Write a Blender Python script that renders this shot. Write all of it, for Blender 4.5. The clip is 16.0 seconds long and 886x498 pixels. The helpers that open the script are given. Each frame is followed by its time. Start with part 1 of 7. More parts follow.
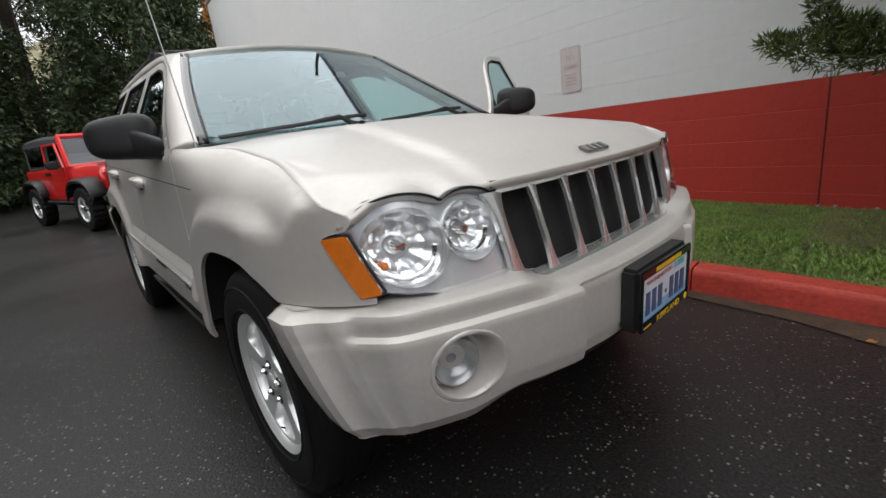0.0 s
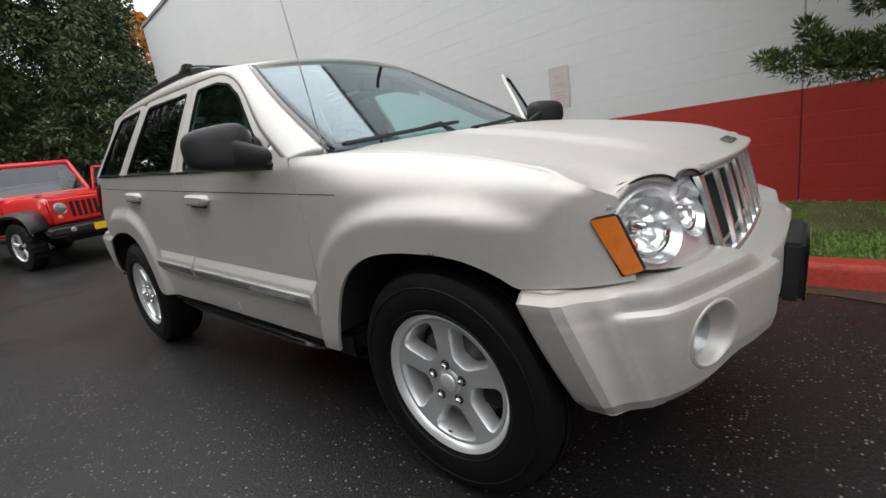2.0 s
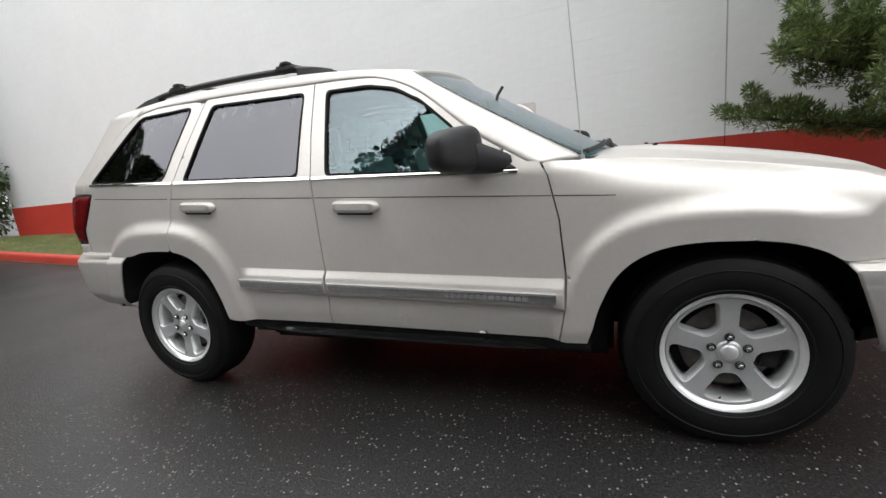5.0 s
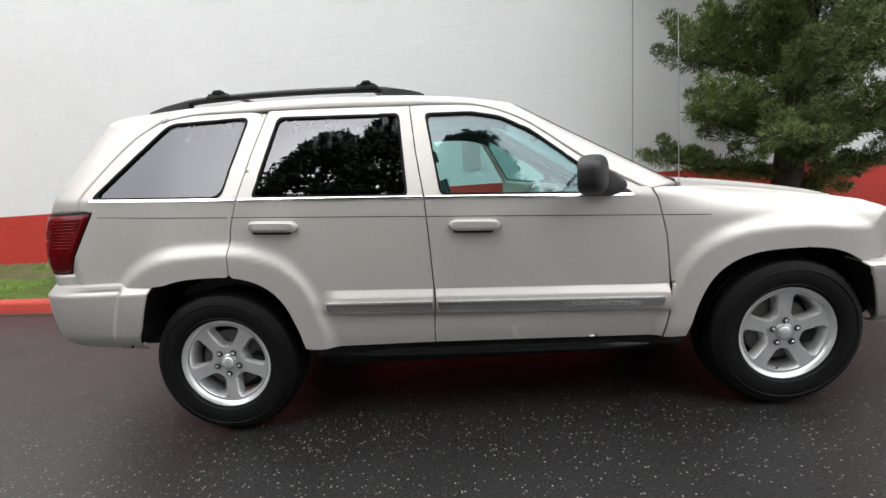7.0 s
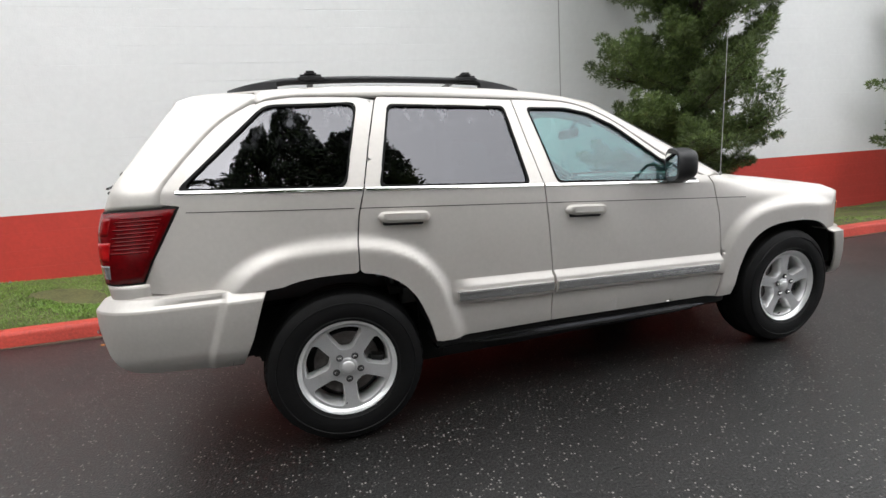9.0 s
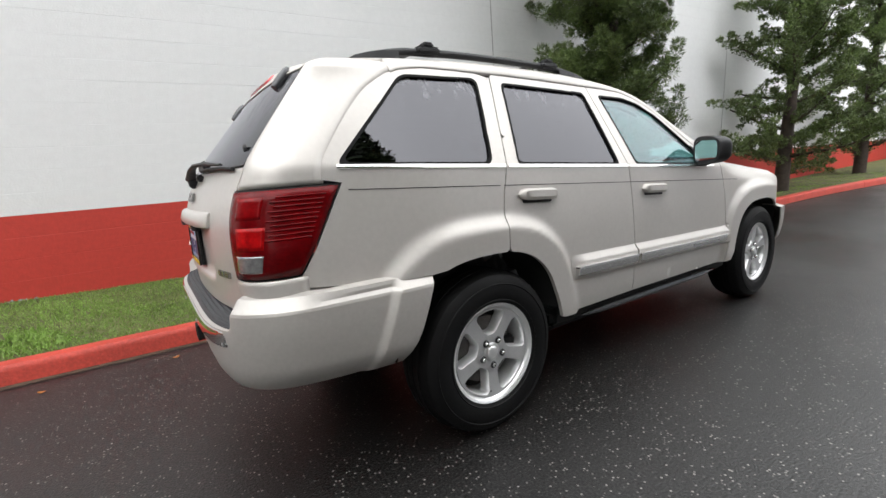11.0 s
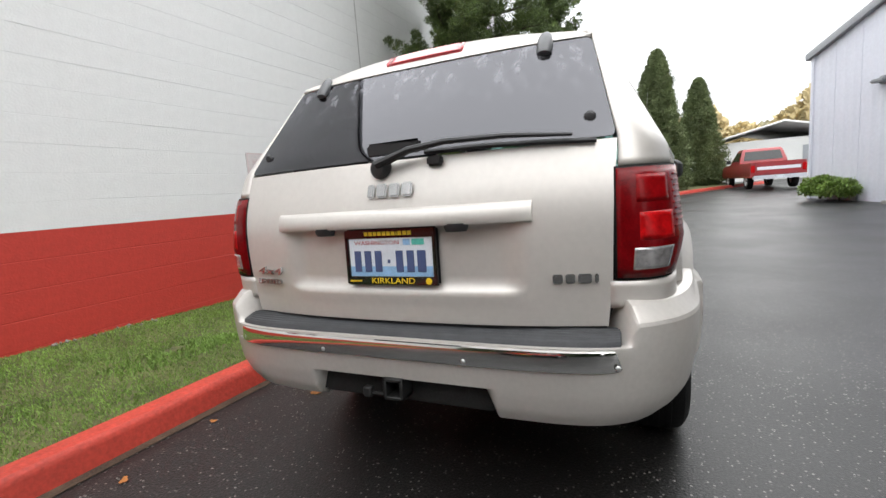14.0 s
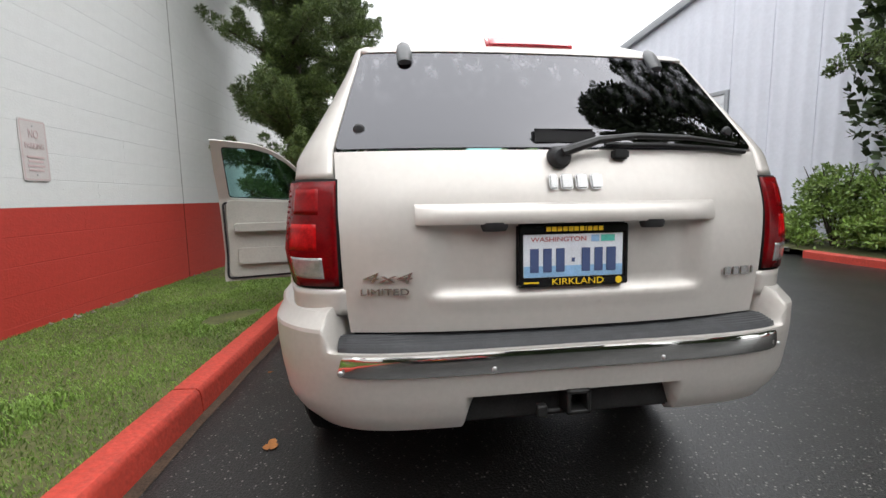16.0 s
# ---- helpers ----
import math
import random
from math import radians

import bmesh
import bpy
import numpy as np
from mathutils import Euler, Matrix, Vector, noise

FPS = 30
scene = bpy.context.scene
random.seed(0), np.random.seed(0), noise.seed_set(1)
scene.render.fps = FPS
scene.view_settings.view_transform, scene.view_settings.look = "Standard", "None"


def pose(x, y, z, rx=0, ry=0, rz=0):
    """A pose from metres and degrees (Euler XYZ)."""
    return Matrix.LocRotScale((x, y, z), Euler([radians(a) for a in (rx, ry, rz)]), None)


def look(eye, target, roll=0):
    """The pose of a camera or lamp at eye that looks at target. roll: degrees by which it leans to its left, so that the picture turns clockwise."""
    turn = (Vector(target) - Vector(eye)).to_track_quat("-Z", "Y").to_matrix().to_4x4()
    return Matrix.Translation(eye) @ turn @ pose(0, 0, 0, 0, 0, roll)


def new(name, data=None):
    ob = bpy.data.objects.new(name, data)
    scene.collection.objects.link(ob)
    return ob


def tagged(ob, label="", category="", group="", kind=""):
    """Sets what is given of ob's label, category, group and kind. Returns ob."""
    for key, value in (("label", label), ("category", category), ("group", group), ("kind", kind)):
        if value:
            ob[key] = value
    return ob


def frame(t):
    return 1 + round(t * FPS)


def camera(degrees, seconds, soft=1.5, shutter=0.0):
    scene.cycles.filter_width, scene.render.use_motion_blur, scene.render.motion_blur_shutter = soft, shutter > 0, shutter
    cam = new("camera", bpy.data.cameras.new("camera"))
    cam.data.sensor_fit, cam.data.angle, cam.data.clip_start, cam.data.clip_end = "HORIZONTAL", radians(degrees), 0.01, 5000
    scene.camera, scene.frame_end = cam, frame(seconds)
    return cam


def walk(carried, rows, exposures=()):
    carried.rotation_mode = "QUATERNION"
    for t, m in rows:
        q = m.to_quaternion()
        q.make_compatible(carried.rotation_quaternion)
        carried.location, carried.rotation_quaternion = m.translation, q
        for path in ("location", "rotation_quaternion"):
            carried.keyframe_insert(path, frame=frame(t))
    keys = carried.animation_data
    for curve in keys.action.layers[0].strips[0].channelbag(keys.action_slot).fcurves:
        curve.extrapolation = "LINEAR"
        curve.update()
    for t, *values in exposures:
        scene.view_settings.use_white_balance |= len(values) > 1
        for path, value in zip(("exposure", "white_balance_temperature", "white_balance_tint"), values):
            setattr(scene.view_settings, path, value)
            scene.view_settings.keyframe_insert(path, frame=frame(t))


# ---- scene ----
from mathutils.bvhtree import BVHTree

cam = camera(90.9, 16.0)
PATH = [
    (0, (2.709, -1.229, 1.063), (1.234, 0.02, 0.547), -7.3),
    (0.5, (2.62, -1.32, 1.046), (1.144, -0.074, 0.526), -8.1),
    (1, (2.49, -1.442, 1.066), (1.064, -0.132, 0.565), -9.2),
    (1.5, (2.362, -1.567, 1.072), (0.95, -0.228, 0.607), -8.6),
    (2, (2.232, -1.76, 1.081), (0.944, -0.298, 0.628), -8.7),
    (2.5, (2.096, -1.908, 1.073), (0.858, -0.393, 0.654), -7.4),
    (3, (1.907, -2.048, 1.07), (0.816, -0.422, 0.662), -7.5),
    (3.5, (1.699, -2.175, 1.084), (0.657, -0.519, 0.668), -7.4),
    (6, (0.455, -2.836, 1.214), (0.068, -0.908, 0.848), -5.9),
    (6.5, (0.153, -2.909, 1.223), (-0.082, -0.953, 0.881), -5.6),
    (7, (-0.153, -2.954, 1.241), (-0.239, -0.983, 0.913), -4.1),
    (7.5, (-0.49, -3.014, 1.243), (-0.351, -1.043, 0.93), -4.4),
    (8, (-0.788, -3.01, 1.234), (-0.518, -1.052, 0.929), -3.3),
    (8.5, (-1.124, -2.954, 1.252), (-0.726, -1.021, 0.925), -3.7),
    (11, (-2.587, -2.31, 1.194), (-1.484, -0.679, 0.847), -4.5),
    (11.5, (-2.788, -2.063, 1.173), (-1.591, -0.502, 0.817), -5.0),
    (12, (-2.969, -1.821, 1.166), (-1.628, -0.372, 0.847), -4.0),
    (12.5, (-3.179, -1.564, 1.165), (-1.672, -0.277, 0.895), -4.8),
    (13, (-3.335, -1.293, 1.137), (-1.742, -0.112, 0.873), -4.3),
    (13.5, (-3.461, -1.014, 1.148), (-1.782, 0.04, 0.884), -3.8),
    (14, (-3.59, -0.706, 1.146), (-1.774, 0.093, 0.894), -4.3),
    (14.5, (-3.65, -0.403, 1.134), (-1.768, 0.219, 0.874), -3.3),
    (15, (-3.636, -0.079, 1.149), (-1.696, 0.337, 0.9), -3.0),
    (15.5, (-3.627, 0.253, 1.144), (-1.64, 0.238, 0.915), -2.4),
    (16, (-3.583, 0.542, 1.13), (-1.616, 0.268, 0.893), -0.9),
]
walk(cam, [(t, look(eye, target, roll)) for t, eye, target, roll in PATH],
     exposures=[(0.0, 0.10), (3.5, 0.50), (7.0, 0.74), (11.0, 0.70), (13.5, 0.74), (16.0, 0.70)])

# ---- world and light ----
world = bpy.data.worlds.new("overcast")
scene.world = world
world.use_nodes = True
wn, wl = world.node_tree.nodes, world.node_tree.links
sky = wn.new("ShaderNodeTexSky")
sky.sky_type = "NISHITA"
sky.sun_disc = False
sky.sun_elevation = radians(50)
sky.sun_rotation = radians(200)
sky.dust_density = 6.0
sky.air_density = 1.0
pale = wn.new("ShaderNodeHueSaturation")
pale.inputs["Saturation"].default_value = 0.12
wl.new(sky.outputs[0], pale.inputs["Color"])
cloud = wn.new("ShaderNodeMix")
cloud.data_type = "RGBA"
cloud.inputs[0].default_value = 0.72
wl.new(pale.outputs[0], cloud.inputs[6])
cloud.inputs[7].default_value = (11.4, 11.7, 12.0, 1)
# an overcast sky is about twice as bright overhead as at the horizon
wtc = wn.new("ShaderNodeTexCoord")
wsep = wn.new("ShaderNodeSeparateXYZ")
wl.new(wtc.outputs["Generated"], wsep.inputs[0])
rise = wn.new("ShaderNodeMapRange")
rise.inputs[1].default_value, rise.inputs[2].default_value = 0.0, 1.0
rise.inputs[3].default_value, rise.inputs[4].default_value = 0.62, 1.42
wl.new(wsep.outputs[2], rise.inputs[0])
dome = wn.new("ShaderNodeVectorMath")
dome.operation = "SCALE"
wl.new(cloud.outputs[2], dome.inputs[0])
wl.new(rise.outputs[0], dome.inputs["Scale"])
wl.new(dome.outputs[0], wn["Background"].inputs[0])
wn["Background"].inputs[1].default_value = 0.14

sun = new("sun", bpy.data.lights.new("sun", "SUN"))
sun.data.energy = 1.3
sun.data.angle = radians(170)
sun.data.color = (1.0, 0.97, 0.93)
sun.matrix_world = look((0, 0, 30), (6, 32, 0))


# ---- materials ----
def mat(name, col, rough=0.5, metal=0.0, var=0.12, scale=6.0, bump=0.0, bscale=150.0, coat=0.0, spec=0.5, dark=None, mottle=0.5, island=0.0):
    m = bpy.data.materials.new(name)
    m.use_nodes = True
    n, l = m.node_tree.nodes, m.node_tree.links
    b = n["Principled BSDF"]
    b.inputs["Roughness"].default_value = rough
    b.inputs["Metallic"].default_value = metal
    b.inputs["Coat Weight"].default_value = coat
    b.inputs["Coat Roughness"].default_value = 0.04
    b.inputs["Specular IOR Level"].default_value = spec
    tc = n.new("ShaderNodeTexCoord")
    big = n.new("ShaderNodeTexNoise")
    big.inputs["Scale"].default_value = scale
    big.inputs["Detail"].default_value = 6
    big.inputs["Roughness"].default_value = 0.62
    l.new(tc.outputs["Object"], big.inputs["Vector"])
    fine = n.new("ShaderNodeTexNoise")
    fine.inputs["Scale"].default_value = scale * 17
    fine.inputs["Detail"].default_value = 3
    l.new(tc.outputs["Object"], fine.inputs["Vector"])
    add = n.new("ShaderNodeMix")
    add.inputs[0].default_value = 1 - mottle
    l.new(big.outputs[0], add.inputs[2])
    l.new(fine.outputs[0], add.inputs[3])
    ramp = n.new("ShaderNodeValToRGB")
    ramp.color_ramp.elements[0].position = 0.3
    ramp.color_ramp.elements[1].position = 0.7
    d = dark or [c * (1 - 2 * var) for c in col]
    ramp.color_ramp.elements[0].color = (*d, 1)
    ramp.color_ramp.elements[1].color = (*[min(1, c * (1 + var)) for c in col], 1)
    l.new(add.outputs[0], ramp.inputs[0])
    out = ramp.outputs[0]
    if island:
        geo = n.new("ShaderNodeNewGeometry")
        hs = n.new("ShaderNodeHueSaturation")
        mr = n.new("ShaderNodeMapRange")
        mr.inputs[3].default_value = 1 - island
        mr.inputs[4].default_value = 1 + island
        l.new(geo.outputs["Random Per Island"], mr.inputs[0])
        l.new(mr.outputs[0], hs.inputs["Value"])
        l.new(out, hs.inputs["Color"])
        out = hs.outputs[0]
    l.new(out, b.inputs["Base Color"])
    if bump:
        bn = n.new("ShaderNodeTexNoise")
        bn.inputs["Scale"].default_value = bscale
        bn.inputs["Detail"].default_value = 4
        l.new(tc.outputs["Object"], bn.inputs["Vector"])
        bp = n.new("ShaderNodeBump")
        bp.inputs["Strength"].default_value = bump
        bp.inputs["Distance"].default_value = 0.004
        l.new(bn.outputs[0], bp.inputs["Height"])
        l.new(bp.outputs[0], b.inputs["Normal"])
    return m


def glass_mat(name, tint, rough=0.0, gloss=0.06, streaks=0.0):
    """Thin pane: clear and tinted, with a mirror part that grows at a slant, and rain runs down from its top."""
    m = bpy.data.materials.new(name)
    m.use_nodes = True
    n, l = m.node_tree.nodes, m.node_tree.links
    n.remove(n["Principled BSDF"])
    tr = n.new("ShaderNodeBsdfTransparent")
    tr.inputs[0].default_value = (*tint, 1)
    gl = n.new("ShaderNodeBsdfGlossy")
    gl.inputs["Roughness"].default_value = rough
    gl.inputs["Color"].default_value = (0.94, 0.94, 1.0, 1)
    lw = n.new("ShaderNodeLayerWeight")
    lw.inputs[0].default_value = 0.5
    pw = n.new("ShaderNodeMath")
    pw.operation = "POWER"
    pw.inputs[1].default_value = 4.6
    l.new(lw.outputs["Facing"], pw.inputs[0])
    fr = n.new("ShaderNodeMapRange")
    fr.inputs[3].default_value, fr.inputs[4].default_value = gloss, 0.9
    l.new(pw.outputs[0], fr.inputs[0])
    mx = n.new("ShaderNodeMixShader")
    l.new(fr.outputs[0], mx.inputs[0])
    l.new(tr.outputs[0], mx.inputs[1])
    l.new(gl.outputs[0], mx.inputs[2])
    last = mx.outputs[0]
    if streaks:
        tc = n.new("ShaderNodeTexCoord")
        mp = n.new("ShaderNodeMapping")
        mp.inputs["Scale"].default_value = (26, 26, 2.2)
        l.new(tc.outputs["Object"], mp.inputs["Vector"])
        drips = n.new("ShaderNodeTexNoise")
        drips.inputs["Scale"].default_value = 1.0
        drips.inputs["Detail"].default_value = 5
        drips.inputs["Roughness"].default_value = 0.6
        l.new(mp.outputs[0], drips.inputs["Vector"])
        wet = n.new("ShaderNodeMapRange")
        wet.inputs[1].default_value, wet.inputs[2].default_value = 0.50, 0.66
        l.new(drips.outputs[0], wet.inputs[0])
        sep = n.new("ShaderNodeSeparateXYZ")
        l.new(tc.outputs["Object"], sep.inputs[0])
        run = n.new("ShaderNodeMapRange")
        run.inputs[1].default_value, run.inputs[2].default_value = 1.40, 1.62
        l.new(sep.outputs[2], run.inputs[0])
        both = n.new("ShaderNodeMath")
        both.operation = "MULTIPLY"
        l.new(wet.outputs[0], both.inputs[0])
        l.new(run.outputs[0], both.inputs[1])
        amount = n.new("ShaderNodeMath")
        amount.operation = "MULTIPLY"
        amount.inputs[1].default_value = streaks
        l.new(both.outputs[0], amount.inputs[0])
        film_of_water = n.new("ShaderNodeBsdfDiffuse")
        film_of_water.inputs["Color"].default_value = (0.55, 0.55, 0.60, 1)
        mw = n.new("ShaderNodeMixShader")
        l.new(amount.outputs[0], mw.inputs[0])
        l.new(last, mw.inputs[1])
        l.new(film_of_water.outputs[0], mw.inputs[2])
        last = mw.outputs[0]
    l.new(last, n["Material Output"].inputs[0])
    return m


PAINT = mat("silver_paint", (0.622, 0.590, 0.555), rough=0.44, metal=0.36, var=0.03, scale=3, coat=0.35, bump=0.02, bscale=900)
CLAD = mat("silver_bumper_paint", (0.585, 0.556, 0.522), rough=0.45, metal=0.36, var=0.04, scale=4, coat=0.3, bump=0.03, bscale=700)
CHROME = mat("chrome", (0.78, 0.78, 0.77), rough=0.07, metal=1.0, var=0.05, scale=9)
GRILLECHROME = mat("grille_chrome", (0.90, 0.90, 0.90), rough=0.16, metal=0.8, var=0.05, scale=9)
BADGE = mat("badge_metal", (0.46, 0.46, 0.46), rough=0.22, metal=0.9, var=0.08, scale=12)
STEELTRIM = mat("brushed_trim", (0.58, 0.58, 0.58), rough=0.36, metal=0.75, var=0.08, scale=12)
ALLOY = mat("alloy", (0.84, 0.84, 0.84), rough=0.32, metal=0.6, var=0.06, scale=14, bump=0.05, bscale=400)
FACEALLOY = mat("machined_alloy_face", (0.66, 0.66, 0.665), rough=0.36, metal=0.55, var=0.08, scale=14, bump=0.04, bscale=400)
RUBBER = mat("tyre_rubber", (0.006, 0.006, 0.0063), rough=0.6, var=0.35, scale=14, bump=0.3, bscale=260, spec=0.22)
PLASTIC = mat("black_plastic", (0.018, 0.018, 0.020), rough=0.5, var=0.25, scale=16, bump=0.25, bscale=900)
GLOSSBLACK = mat("gloss_black", (0.01, 0.01, 0.011), rough=0.12, var=0.2, scale=10, coat=0.5)
SEAL = mat("rubber_seal", (0.010, 0.010, 0.010), rough=0.75, var=0.2, scale=20, spec=0.15)
UNDER = mat("underbody_black", (0.010, 0.010, 0.010), rough=0.85, var=0.4, scale=9, bump=0.3)
HINGEGREY = mat("hinge_grey", (0.085, 0.088, 0.095), rough=0.4, var=0.15, scale=20, coat=0.2)
TRIMGREY = mat("step_pad_grey", (0.045, 0.047, 0.052), rough=0.55, var=0.25, scale=20, bump=0.3, bscale=500)
CLEAR = glass_mat("clear_glass", (0.66, 0.87, 0.86), gloss=0.06)
TINTED = glass_mat("privacy_glass", (0.13, 0.13, 0.145), gloss=0.09, streaks=0.30)
SHIELD = glass_mat("windscreen_glass", (0.66, 0.89, 0.88), gloss=0.075)
LENS = glass_mat("lamp_lens", (0.97, 0.98, 0.99), gloss=0.05)
REDLENS = mat("red_lens", (0.17, 0.002, 0.004), rough=0.2, var=0.35, scale=26, spec=0.16)
REDBRIGHT = mat("bright_red_lens", (0.55, 0.006, 0.008), rough=0.2, var=0.45, scale=34, spec=0.16)
REDMID = mat("mid_red_lens", (0.27, 0.003, 0.005), rough=0.2, var=0.4, scale=30, spec=0.16)
AMBER = mat("amber_lens", (0.78, 0.19, 0.012), rough=0.15, var=0.12, scale=30, coat=1.0)
REFLECTOR = mat("lamp_reflector", (0.94, 0.95, 0.96), rough=0.18, metal=0.7, var=0.08, scale=18, bump=0.25, bscale=45)
SEATGREY = mat("seat_grey", (0.16, 0.165, 0.17), rough=0.7, var=0.15, scale=10, bump=0.2, bscale=300)
CABIN = mat("cabin_trim", (0.11, 0.115, 0.12), rough=0.65, var=0.15, scale=8, bump=0.2, bscale=400)
CABINPALE = mat("cabin_trim_pale", (0.46, 0.44, 0.40), rough=0.6, var=0.08, scale=6, bump=0.1, bscale=300)
HEADLINER = mat("headliner", (0.16, 0.16, 0.155), rough=0.85, var=0.06, scale=9)
YELLOW = mat("plate_yellow", (0.85, 0.56, 0.02), rough=0.4, var=0.05, scale=30)
PLATEWHITE = mat("plate_white", (0.74, 0.78, 0.84), rough=0.35, var=0.10, scale=14)
PLATEBLUE = mat("plate_blue", (0.07, 0.10, 0.22), rough=0.4, var=0.1, scale=30)
PLATERED = mat("plate_red", (0.45, 0.05, 0.05), rough=0.4, var=0.1, scale=30)
SKYBLUE = mat("plate_sky", (0.30, 0.52, 0.78), rough=0.35, var=0.15, scale=12)
REDCAR = mat("red_car_paint", (0.72, 0.016, 0.016), rough=0.3, var=0.08, scale=3, coat=1.0)
REDTRUCK = mat("red_truck_paint", (0.30, 0.014, 0.018), rough=0.35, var=0.12, scale=3, coat=0.7)
CANVAS = mat("soft_top_canvas", (0.035, 0.036, 0.042), rough=0.85, var=0.2, scale=12, bump=0.3)
WHITEPAINT = mat("white_masonry_paint", (0.735, 0.745, 0.745), rough=0.62, var=0.03, scale=0.9, bump=0.55, bscale=60, mottle=0.6)
REDPAINT = mat("red_masonry_paint", (0.50, 0.042, 0.028), rough=0.62, var=0.10, scale=1.4, bump=0.55, bscale=60, mottle=0.6)
KERBRED = mat("red_kerb_paint", (0.50, 0.054, 0.034), rough=0.62, var=0.20, scale=2.6, bump=0.8, bscale=50, mottle=0.45)
BLADE = mat("grass_blade", (0.20, 0.33, 0.06), rough=0.5, var=0.28, scale=1.3, mottle=0.7, island=0.3)
SOIL = mat("soil_and_thatch", (0.10, 0.105, 0.034), rough=0.9, var=0.4, scale=3, bump=0.9, bscale=40)
NEEDLE = mat("pine_needles", (0.115, 0.168, 0.042), rough=0.6, var=0.35, scale=1.6, mottle=0.7, island=0.6)
CEDAR = mat("cedar_foliage", (0.042, 0.070, 0.019), rough=0.6, var=0.32, scale=0.8, mottle=0.6, island=0.45)
CYPRESS = mat("cypress_foliage", (0.12, 0.155, 0.058), rough=0.7, var=0.2, scale=0.8, mottle=0.6, island=0.2)
DARKWING = mat("mirror_pane", (0.82, 0.83, 0.84), rough=0.02, metal=1.0, var=0.05, scale=9)
SHRUB = mat("shrub_leaves", (0.19, 0.29, 0.06), rough=0.45, var=0.25, scale=1.4, mottle=0.7, island=0.45)
AUTUMN = mat("autumn_leaves", (0.55, 0.22, 0.02), rough=0.6, var=0.25, scale=0.8, island=0.4)
# the haze over distant trees is mixed into these two pale colours
HAZYTREE = mat("haze_tinted_foliage", (0.50, 0.47, 0.33), rough=0.9, var=0.12, scale=0.3, island=0.12)
HAZYGOLD = mat("haze_tinted_gold_foliage", (0.62, 0.52, 0.30), rough=0.9, var=0.12, scale=0.3, island=0.12)
BARK = mat("bark", (0.06, 0.045, 0.035), rough=0.9, var=0.35, scale=9, bump=1.0, bscale=30)
SIDING = mat("pale_metal_siding", (0.70, 0.71, 0.79), rough=0.5, var=0.04, scale=0.8, bump=0.1)
DOORWHITE = mat("white_door_slat", (0.72, 0.73, 0.76), rough=0.5, var=0.05, scale=2)
EAVE = mat("grey_eave_trim", (0.33, 0.34, 0.36), rough=0.5, var=0.1, scale=3)
CONCRETE = mat("old_concrete", (0.33, 0.32, 0.30), rough=0.8, var=0.2, scale=2.5, bump=0.6, bscale=60)
SIGNWHITE = mat("faded_sign_white", (0.64, 0.60, 0.59), rough=0.5, var=0.08, scale=6)
SIGNRED = mat("faded_sign_red", (0.63, 0.48, 0.48), rough=0.5, var=0.10, scale=9)
POSTWOOD = mat("painted_post", (0.32, 0.10, 0.06), rough=0.7, var=0.2, scale=6)
SEAMGREY = mat("joint_sealant", (0.40, 0.40, 0.395), rough=0.8, var=0.15, scale=5)
LEAFBROWN = mat("fallen_leaf", (0.42, 0.16, 0.035), rough=0.6, var=0.25, scale=40)
PALECHIP = mat("pale_stone_chip", (0.24, 0.225, 0.20), rough=0.8, var=0.2, scale=20)
HITCHSTEEL = mat("hitch_steel", (0.012, 0.012, 0.012), rough=0.6, metal=0.1, var=0.3, scale=12)

# wet asphalt: dark stone matrix with pale chips and a sheen that comes and goes
ASPHALT = bpy.data.materials.new("wet_asphalt")
ASPHALT.use_nodes = True
an, al = ASPHALT.node_tree.nodes, ASPHALT.node_tree.links
ab = an["Principled BSDF"]
atc = an.new("ShaderNodeTexCoord")
apatch = an.new("ShaderNodeTexNoise")
apatch.inputs["Scale"].default_value = 0.55
apatch.inputs["Detail"].default_value = 5
agrain = an.new("ShaderNodeTexNoise")
agrain.inputs["Scale"].default_value = 95
agrain.inputs["Detail"].default_value = 4
avor = an.new("ShaderNodeTexVoronoi")
avor.inputs["Scale"].default_value = 75
for node in (apatch, agrain, avor):
    al.new(atc.outputs["Object"], node.inputs["Vector"])
abase = an.new("ShaderNodeValToRGB")
abase.color_ramp.elements[0].position, abase.color_ramp.elements[1].position = 0.36, 0.68
abase.color_ramp.elements[0].color = (0.004, 0.004, 0.004, 1)
abase.color_ramp.elements[1].color = (0.028, 0.0268, 0.026, 1)
al.new(agrain.outputs[0], abase.inputs[0])
achip = an.new("ShaderNodeValToRGB")
achip.color_ramp.elements[0].position, achip.color_ramp.elements[1].position = 0.83, 0.97
asep = an.new("ShaderNodeSeparateColor")
al.new(avor.outputs["Color"], asep.inputs[0])
al.new(asep.outputs[0], achip.inputs[0])
anear = an.new("ShaderNodeMath")
anear.operation = "LESS_THAN"
anear.inputs[1].default_value = 0.34
al.new(avor.outputs["Distance"], anear.inputs[0])
amul = an.new("ShaderNodeMath")
amul.operation = "MULTIPLY"
al.new(achip.outputs[0], amul.inputs[0])
al.new(anear.outputs[0], amul.inputs[1])
amix = an.new("ShaderNodeMix")
amix.data_type = "RGBA"
amix.inputs[7].default_value = (0.24, 0.228, 0.212, 1)
al.new(amul.outputs[0], amix.inputs[0])
al.new(abase.outputs[0], amix.inputs[6])
al.new(amix.outputs[2], ab.inputs["Base Color"])
arough = an.new("ShaderNodeMapRange")
arough.inputs[1].default_value, arough.inputs[2].default_value = 0.3, 0.7
arough.inputs[3].default_value, arough.inputs[4].default_value = 0.30, 0.48
al.new(apatch.outputs[0], arough.inputs[0])
